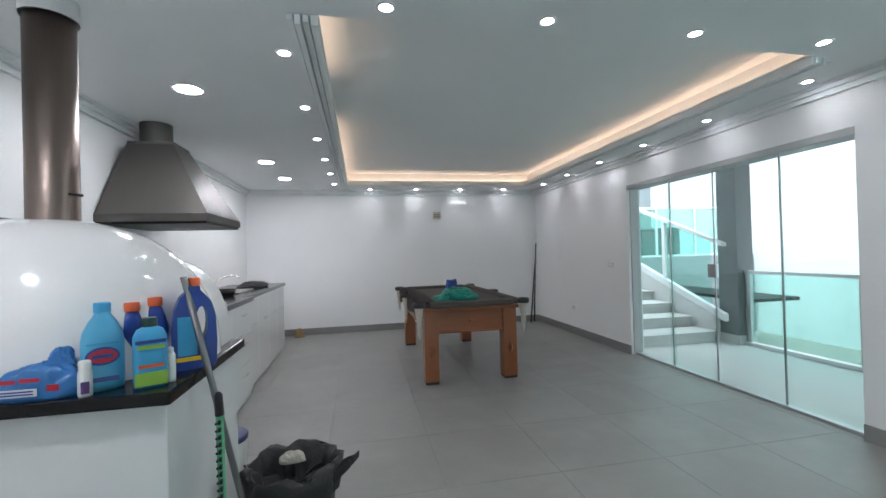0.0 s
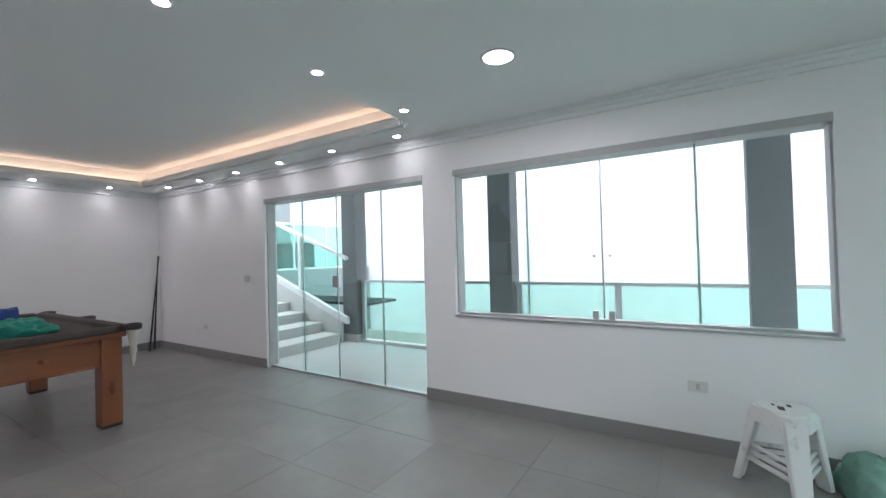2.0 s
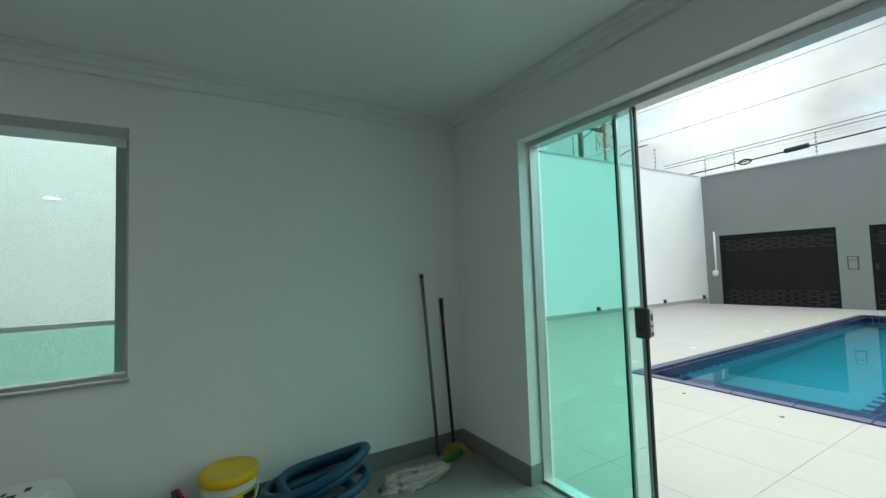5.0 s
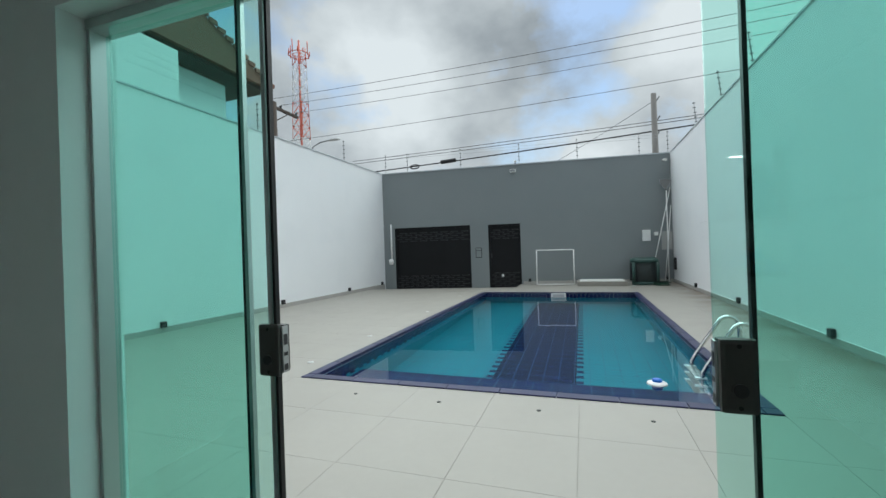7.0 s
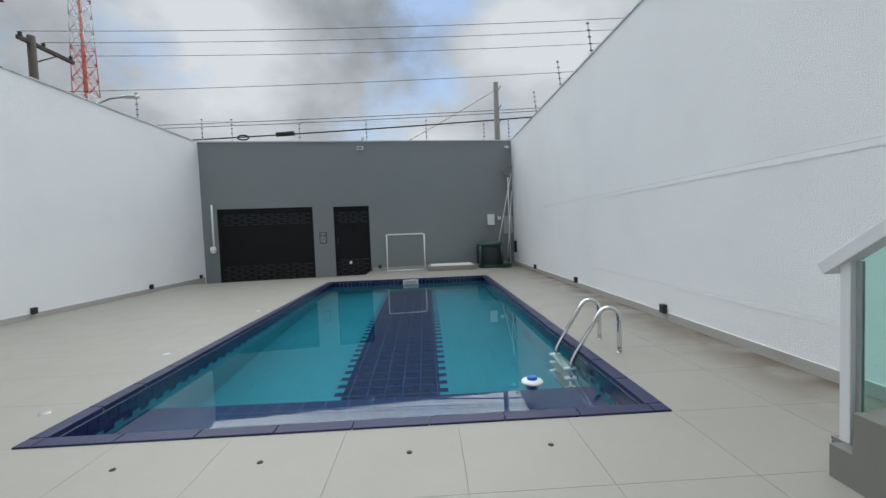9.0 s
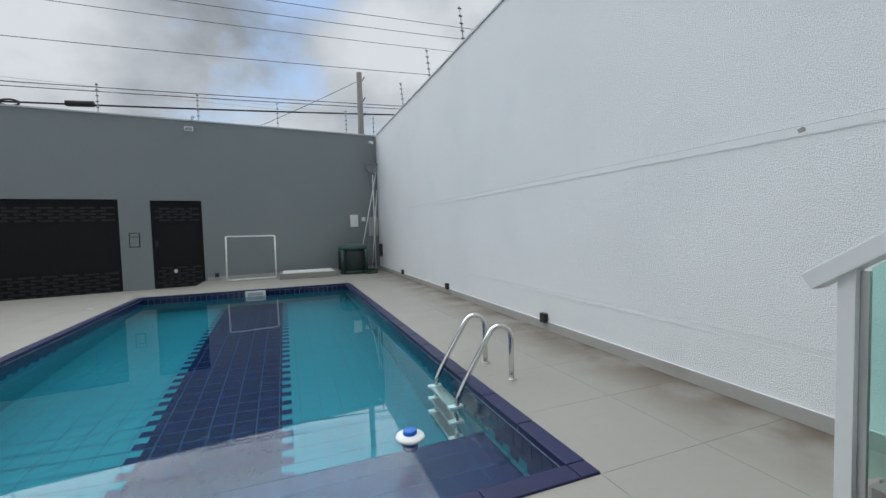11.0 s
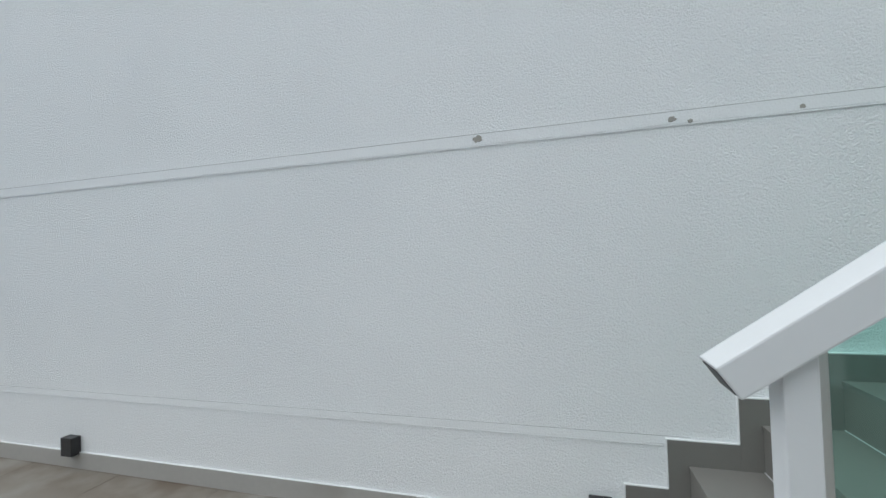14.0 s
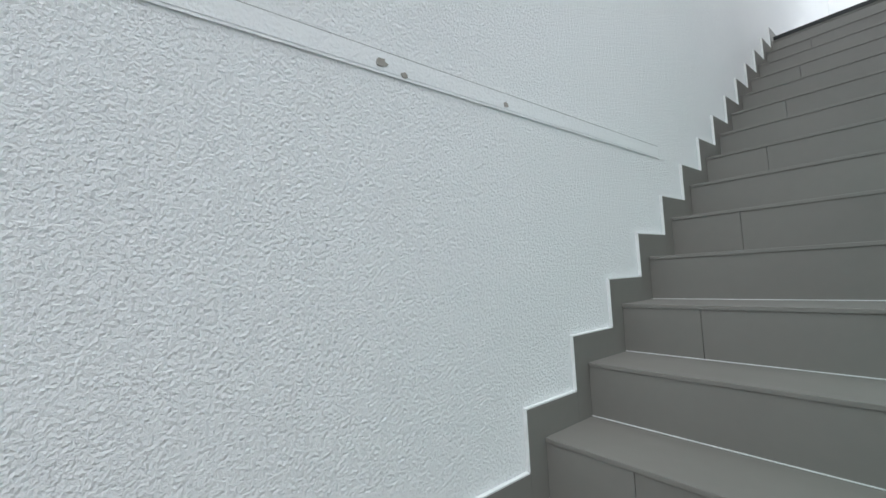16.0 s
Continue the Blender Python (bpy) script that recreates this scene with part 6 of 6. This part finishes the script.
part("disc", lathe(blank(), ((0, -0.02), (0.07, -0.02), (0.095, 0.0), (0.09, 0.018), (0.04, 0.03), (0, 0.03)), 0.645, -6.745, -0.118, 32), PVC, fo)
part("cap", lathe(blank(), ((0.045, 0.0305), (0.045, 0.05), (0.035, 0.056), (0, 0.056)), 0.645, -6.745, -0.118, 24), plain("float_blue", (0.01, 0.12, 0.5), 0.35), fo, "blue cap")
part("basket", lathe(blank(), ((0, -0.14), (0.05, -0.14), (0.055, -0.021), (0, -0.021)), 0.645, -6.745, -0.118, 20), BLUE, fo)
for x, y in ((3.31, -5.50), (2.50, -5.485), (1.67, -5.495), (0.86, -5.485), (4.456, -7.84), (4.43, -6.35), (4.444, -10.3), (4.55, -13.1)):
    big = x > 4
    s = 0.05 if big else 0.017
    bm = lathe(blank(), ((0, 0.0005), (s, 0.0005), (s * 0.9, 0.004), (s * 0.3, 0.003), (0, 0.003)), x, y, 0, 4 if big else 16)
    single("floor_fitting", bm, ALU if big else DARKSEAL, "small square deck drain cover" if big else "small dark deck fitting", "drain", (x, y, 0), "deck fittings")

# chips and stains on the plaster band
for y, z, r, s in ((-5.753, 1.731, 0.022, 1), (-4.965, 1.722, 0.016, 2), (-4.90, 1.708, 0.010, 3), (-4.53, 1.717, 0.011, 4)):
    r0 = random.Random(s)
    bm = blank()
    ring = [(y + r * (1 + r0.uniform(-0.3, 0.3)) * math.cos(a), z + 0.8 * r * (1 + r0.uniform(-0.3, 0.3)) * math.sin(a)) for a in [2 * math.pi * k / 12 for k in range(12)]]
    hull(bm, [(XW + 0.0008, p, q) for p, q in ring], [(XW + 0.0055, y + (p - y) * 0.85, z + (q - z) * 0.85) for p, q in ring])
    part("chip", bm, plain("bare_mortar", (0.34, 0.32, 0.29), 0.9, var=0.3, fine=200), bpy.data.objects["wall_yard_west"], "grey patch of bare mortar")

# ---- fences, wires and the street beyond ----
ef = thing("electric_fence", (3.4, -17, WALLTOP), "electric fence posts and wires on the wall tops", "fence")


def fence_post(x, y, z, h, lean=(0, 0)):
    bm = blank()
    tube(bm, [(x, y, z), (x + lean[0], y + lean[1], z + h)], 0.010, 6)
    p = part("post", bm, WIRE, ef)
    for k in range(5):
        f = (k + 1) / 5.3
        bm = blank()
        tube(bm, [(x + lean[0] * f - 0.03, y + lean[1] * f, z + h * f), (x + lean[0] * f + 0.03, y + lean[1] * f, z + h * f)], 0.012, 6)
        part("insulator", bm, RUBBER, p)


gx_ = [8.25, 7.4, 5.4, 3.33, 1.38, -0.58, -1.45]
for x in gx_:
    fence_post(x, grey_y(x) - 0.08, WALLTOP + 0.036, 0.72)
for y in (-5.5, -10.0, -13.7):
    fence_post(XEAST + 0.08, y, WALLTOP + 0.031, 0.68)
for y in (-5.0, -7.8, -10.6, -12.3, -14.3):
    fence_post(XW - 0.08, y, WALLTOP + 0.031, 0.66, (0.05, -0.05))
bm = blank()
for z in (0.56, 0.66):
    tube(bm, [(x, grey_y(x) - 0.08, WALLTOP + z) for x in gx_], 0.004, 5)
part("wires", bm, WIRE, ef)


def wire(points, r, sag, label, name="power_line"):
    bm = blank()
    a, b = Vector(points[0]), Vector(points[1])
    tube(bm, [a.lerp(b, s) - Vector((0, 0, sag * 4 * s * (1 - s))) for s in [k / 24 for k in range(25)]], r, 6)
    return single(name, bm, CABLE, label, "cable", tuple(a), "overhead lines")


for y in (-24.0, -25.2, -26.8):
    wire(((20.4, y, 11.48), (-26, y, 12.3)), 0.012, 0.5, "thin overhead power line")
wire(((20, -24.0, 8.6), (-26, -24.0, 9.9)), 0.012, 0.4, "thin overhead power line")
sb = wire(((12, -20.0, 5.15), (-14, -20.0, 6.35)), 0.028, 0.15, "thick black telephone cable")
wire(((12, -20.2, 5.85), (-14, -20.2, 6.45)), 0.012, 0.1, "thin black overhead cable")
wire(((12, -20.2, 5.72), (-14, -20.2, 6.38)), 0.012, 0.12, "thin black overhead cable")
wire(((-1.25, -18.6, 6.35), (3.2, -19.8, 4.3)), 0.008, 0.05, "thin service drop cable")
bm = blank()
tube(bm, [(6.6, -20.0, 5.33), (7.3, -20.0, 5.30)], 0.09, 10)
part("splice_case", bm, CABLE, sb)
bm = blank()
tube(bm, [(8.6 + 0.22 * math.cos(a), -20.0, 5.22 + 0.09 * math.sin(a)) for a in [2 * math.pi * k / 16 for k in range(17)]], 0.03, 8)
part("coil", bm, CABLE, sb)
up = thing("utility_pole", (-1.27, -18.6, -3), "weathered concrete utility pole behind the wall", "pole", "utility poles")
bm = blank()
tube(bm, [(-1.27, -18.6, -3), (-1.27, -18.6, 6.62)], [0.16, 0.09], 12)
part("shaft", bm, CONC, up)
for z in (5.2, 5.7, 6.4):
    bm = blank()
    tube(bm, [(-1.45, -18.6, z + 0.1), (-1.36, -18.6, z - 0.05), (-1.18, -18.6, z)], 0.02, 6)
    part("bracket", bm, CABLE, up)
up2 = thing("utility_pole", (20.4, -24.55, -3), "brown timber utility pole with a crossarm", "pole", "utility poles")
bm = blank()
tube(bm, [(20.4, -24.55, -3), (20.4, -24.55, 11.5)], [0.24, 0.17], 12)
part("shaft", bm, BROWNW, up2)
part("crossarm", boxed(20.32, 20.48, -26.95, -23.85, 11.08, 11.26), BROWNW, up2, "dark timber crossarm")
bm = blank()
tube(bm, [(20.4, -24.7, 10.3), (20.4, -25.9, 11.07)], 0.035, 6)
part("brace", bm, BROWNW, up2)
for y in (-24.0, -25.2, -26.8):
    part("insulator", lathe(blank(), ((0.05, 0), (0.1, 0.06), (0.06, 0.1), (0.11, 0.16), (0, 0.22)), 20.4, y, 11.2605, 10), RUBBER, up2)
sl = thing("street_lamp", (16.6, -25.0, -3), "grey street lamp arm beyond the wall", "street lamp")
bm = blank()
tube(bm, [(17.8, -25, -3), (17.8, -25, 8.3), (17.2, -25, 8.55), (16.6, -25, 8.6)], 0.05, 8)
part("arm", bm, WIRE, sl)
part("head", lathe(blank(), ((0, -0.06), (0.5, -0.05), (0.45, 0.04), (0, 0.09)), 16.2, -25, 8.62, 16, 1.0, 0.35), ALU, sl)
tw = thing("radio_tower", (38.0, -50.5, -3), "red and white lattice radio tower far off", "tower")
TW = 1.15
corner = [(38.0 + sx * TW, -50.5 + sy * TW) for sx, sy in ((-1, -1), (1, -1), (1, 1), (-1, 1))]
levels = [-3 + 1.7 * k for k in range(20)]
TOPZ = levels[-1]


def tower_at(i, z):
    f = 1 - 0.45 * (z + 3) / (TOPZ + 3)
    return Vector((38.0 + (corner[i][0] - 38.0) * f, -50.5 + (corner[i][1] + 50.5) * f, z))


for s0 in range(0, 19, 3):
    zs = levels[s0:s0 + 4]
    bm = blank()
    for i in range(4):
        for za, zb in zip(zs, zs[1:]):
            tube(bm, [tower_at(i, za), tower_at(i, zb)], 0.06, 4)
            tube(bm, [tower_at(i, za), tower_at((i + 1) % 4, zb)], 0.035, 4)
            tube(bm, [tower_at((i + 1) % 4, za), tower_at(i, zb)], 0.035, 4)
            tube(bm, [tower_at(i, zb), tower_at((i + 1) % 4, zb)], 0.035, 4)
    part("section", bm, REDS if (s0 // 3) % 2 == 0 else WHITES, tw)
bm = blank()
tube(bm, [(38.0, -50.5, -3), (38.0, -50.5, TOPZ + 2)], 0.13, 8)
part("feeder_mast", bm, REDS, tw)
bm = blank()
for k in range(12):
    a = 2 * math.pi * k / 12
    tube(bm, [(38 + 1.4 * math.cos(a), -50.5 + 1.4 * math.sin(a), TOPZ - 0.2), (38 + 1.4 * math.cos(a), -50.5 + 1.4 * math.sin(a), TOPZ + (1.6 if k % 3 == 0 else 0.5))], 0.07, 5)
tube(bm, [(38 + 1.4 * math.cos(a), -50.5 + 1.4 * math.sin(a), TOPZ) for a in [2 * math.pi * k / 12 for k in range(13)]], 0.06, 5)
part("antenna_ring", bm, REDS, tw)
nb = thing("neighbour_roof", (10, -7, 5.5), "clay tile roof with dark eaves beyond the wall", "roof")
part("eave", hull(blank(), [(9.0, -11.0, 5.56), (16, -11.0, 5.56), (16, -4, 5.56), (9.0, -4, 5.56)], [(9.0, -11.0, 5.64), (16, -11.0, 5.64), (16, -4, 5.64), (9.0, -4, 5.64)]), BROWNW, nb, "dark timber eaves")
part("slope", hull(blank(), [(8.9, -11.1, 5.645), (16, -11.1, 5.645), (16, -4, 5.645), (8.9, -4, 5.645)], [(8.9, -10.9, 5.75), (16, -10.9, 5.75), (16, -4.0, 8.8), (8.9, -4.0, 8.8)]), ROOFT, nb, "weathered clay tiles")
for k in range(30):
    f = k / 30
    part("tile_edge", boxed(8.86, 8.92, -11.1 + 6.6 * f, -11.1 + 6.6 * f + 0.2, 5.70 + 2.92 * f, 5.80 + 2.92 * f), ROOFT, nb)
part("house_wall", boxed(9.6, 15.5, -10.2, -4, -3, 5.555), WALL, nb, "plain house wall")
structure("wall_yard_east_upper", boxed(XEAST, XEAST + 0.16, -7.95, 13.0, WALLTOP + 0.0305, 5.2), YARD, "taller white part of the boundary wall", "wall")

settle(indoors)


# ---- tiles, laid last ----
def tile_field(name, parent, material, x_lines, y_lines, z, gap, skip=()):
    cache = {}
    for x0, x1 in zip(x_lines, x_lines[1:]):
        for y0, y1 in zip(y_lines, y_lines[1:]):
            cx, cy = (x0 + x1) / 2, (y0 + y1) / 2
            if any(a < cx < b and c < cy < d for a, b, c, d in skip):
                continue
            key = (round(x1 - x0, 3), round(y1 - y0, 3))
            if key not in cache:
                w, d = key[0] / 2 - gap / 2, key[1] / 2 - gap / 2
                cache[key] = mesh_of(name, boxed(-w, w, -d, d, -0.0058, 0.0), material)
            ob = new(name, cache[key])
            ob.parent = parent
            ob.location = (cx, cy, z)


def lines(a, b, first, pitch):
    out = [a]
    v = first + math.ceil((a - first) / pitch) * pitch
    while v < b - 0.01:
        if v > a + 0.01:
            out.append(v)
        v += pitch
    return out + [b]


floor_ob, deck_ob = bpy.data.objects["floor"], bpy.data.objects["pavement"]
tile_field("tile", floor_ob, FLOOR, lines(XW, XE, 2.205, 0.70), lines(YS, YN, 1.365, 0.70), 0.0, 0.002)
structure("threshold", boxed(DOOR_S[0], DOOR_S[1], YS2 + 0.061, YS - 0.0005, -0.0055, 0.0), BASEB, "grey threshold of the pool door", "threshold")
structure("threshold_east", boxed(XE + 0.0005, XE2, DOOR_E[0], DOOR_E[1], -0.0055, 0.0), BASEB, "grey threshold of the terrace door", "threshold")
ylow = lines(-15.0, YS2, PY1, 0.71)
tile_field("tile", deck_ob, DECK, lines(XW, PX0, -0.76, 0.71), [v for v in ylow if v < PY1 - 0.01] + [PY1], 0.0, 0.0022)
tile_field("tile", deck_ob, DECK, lines(PX1, XEAST, 4.86, 0.71), [v for v in ylow if v < PY1 - 0.01] + [PY1], 0.0, 0.0022)
tile_field("tile", deck_ob, DECK, lines(XW, XEAST, -0.76, 0.71), [PY1] + [v for v in ylow if v > PY1 + 0.01], 0.0, 0.0022)
tile_field("tile", deck_ob, DECK, lines(PX0, PX1, 0.6, 0.71), [-15.0, PY0], 0.0, 0.0022)
bm = blank()
ring = [(XW, grey_y(XW)), (RAMP_X, grey_y(RAMP_X)), (RAMP_X, -15.0), (XW, -15.0)]
hull(bm, [(x, y, -0.0055) for x, y in ring], [(x, y, 0.0) for x, y in ring])
part("paving_strip", bm, DECK, deck_ob)
ring = [(RAMP_X + 0.002, grey_y(RAMP_X), -0.11), (XEAST, grey_y(XEAST), -0.19), (XEAST, -15.002, -0.006), (RAMP_X + 0.002, -15.002, -0.006)]
bm = blank()
hull(bm, [(x, y, z + 0.0005) for x, y, z in ring], [(x, y, z + 0.006) for x, y, z in ring])
part("paving_ramp", bm, DECK, deck_ob)


# pool coping blocks and waterline tiles
def row(name, parent, material, count, start, step, size, z0, z1, bevel):
    me = mesh_of(name, boxed(-size[0] / 2, size[0] / 2, -size[1] / 2, size[1] / 2, z0, z1, bevel), material)
    for k in range(count):
        ob = new(name, me)
        ob.parent = parent
        ob.location = Vector((start[0] + step[0] * k, start[1] + step[1] * k, 0)) - ORIGIN[parent]


NX, NY = 8, 17
wx, wy = (PX1 - PX0 - 2 * CW) / NX, (PY1 - PY0 - 2 * CW) / NY
part("coping_bed", box(box(box(box(blank(), PX0 + 0.002, IX0 - 0.002, PY0 + 0.002, PY1 - 0.002, -0.0299, -0.004), IX1 + 0.002, PX1 - 0.002, PY0 + 0.002, PY1 - 0.002, -0.0299, -0.004),
     IX0 - 0.001, IX1 + 0.001, PY0 + 0.002, IY0 - 0.002, -0.0299, -0.004), IX0 - 0.001, IX1 + 0.001, IY1 + 0.002, PY1 - 0.002, -0.0299, -0.004), POOLG, pool, "pale grout bed")
for y in ((PY1 + IY1) / 2, (PY0 + IY0) / 2):
    row("coping_block", pool, COPE, NX, (IX0 + wx / 2, y), (wx, 0), (wx - 0.006, CW), -0.0295, 0.012, 0.006)
for x in ((PX0 + IX0) / 2, (PX1 + IX1) / 2):
    row("coping_block", pool, COPE, NY, (x, IY0 + wy / 2), (0, wy), (CW, wy - 0.006), -0.0295, 0.012, 0.006)
    for y in ((PY1 + IY1) / 2, (PY0 + IY0) / 2):
        row("coping_block", pool, COPE, 1, (x, y), (0, 0), (CW - 0.004, CW - 0.004), -0.0295, 0.012, 0.006)
part("grout_band", box(box(box(box(blank(), IX0 + 0.0005, IX0 + 0.004, IY0, IY1, -0.24, -0.031), IX1 - 0.004, IX1 - 0.0005, IY0, IY1, -0.24, -0.031),
     IX0 + 0.0045, IX1 - 0.0045, IY0 + 0.0005, IY0 + 0.004, -0.24, -0.031), IX0 + 0.0045, IX1 - 0.0045, IY1 - 0.004, IY1 - 0.0005, -0.24, -0.031), POOLG, pool, "grout behind the waterline tiles")
ny = int((IY1 - IY0) / 0.1)
nx = int((IX1 - IX0) / 0.1)
py, px = (IY1 - IY0) / ny, (IX1 - IX0) / nx
for x in (IX0 + 0.0065, IX1 - 0.0065):
    row("waterline_tile", pool, NAVY, ny, (x, IY0 + py / 2), (0, py), (0.006, py - 0.005), -0.128, -0.032, 0.0)
row("waterline_tile", pool, NAVY, nx, (IX0 + px / 2, IY0 + 0.0065), (px, 0), (px - 0.005, 0.006), -0.128, -0.032, 0.0)
row("waterline_tile", pool, NAVY, nx, (IX0 + px / 2, IY1 - 0.0065), (px, 0), (px - 0.005, 0.006), -0.128, -0.032, 0.0)
bm = blank()
for x in (IX0 + 0.0065, IX1 - 0.0065):
    for k in range(ny):
        box(bm, x - 0.003, x + 0.003, IY0 + py * k + 0.0025, IY0 + py * (k + 1) - 0.0025, -0.233, -0.134)
for yy in (IY0 + 0.0065, IY1 - 0.0065):
    for k in range(nx):
        box(bm, IX0 + px * k + 0.0025, IX0 + px * (k + 1) - 0.0025, yy - 0.003, yy + 0.003, -0.233, -0.134)
tagged(part("lower_tile_row", bm, NAVY, pool, "second row of navy tiles"), kind="stuff")
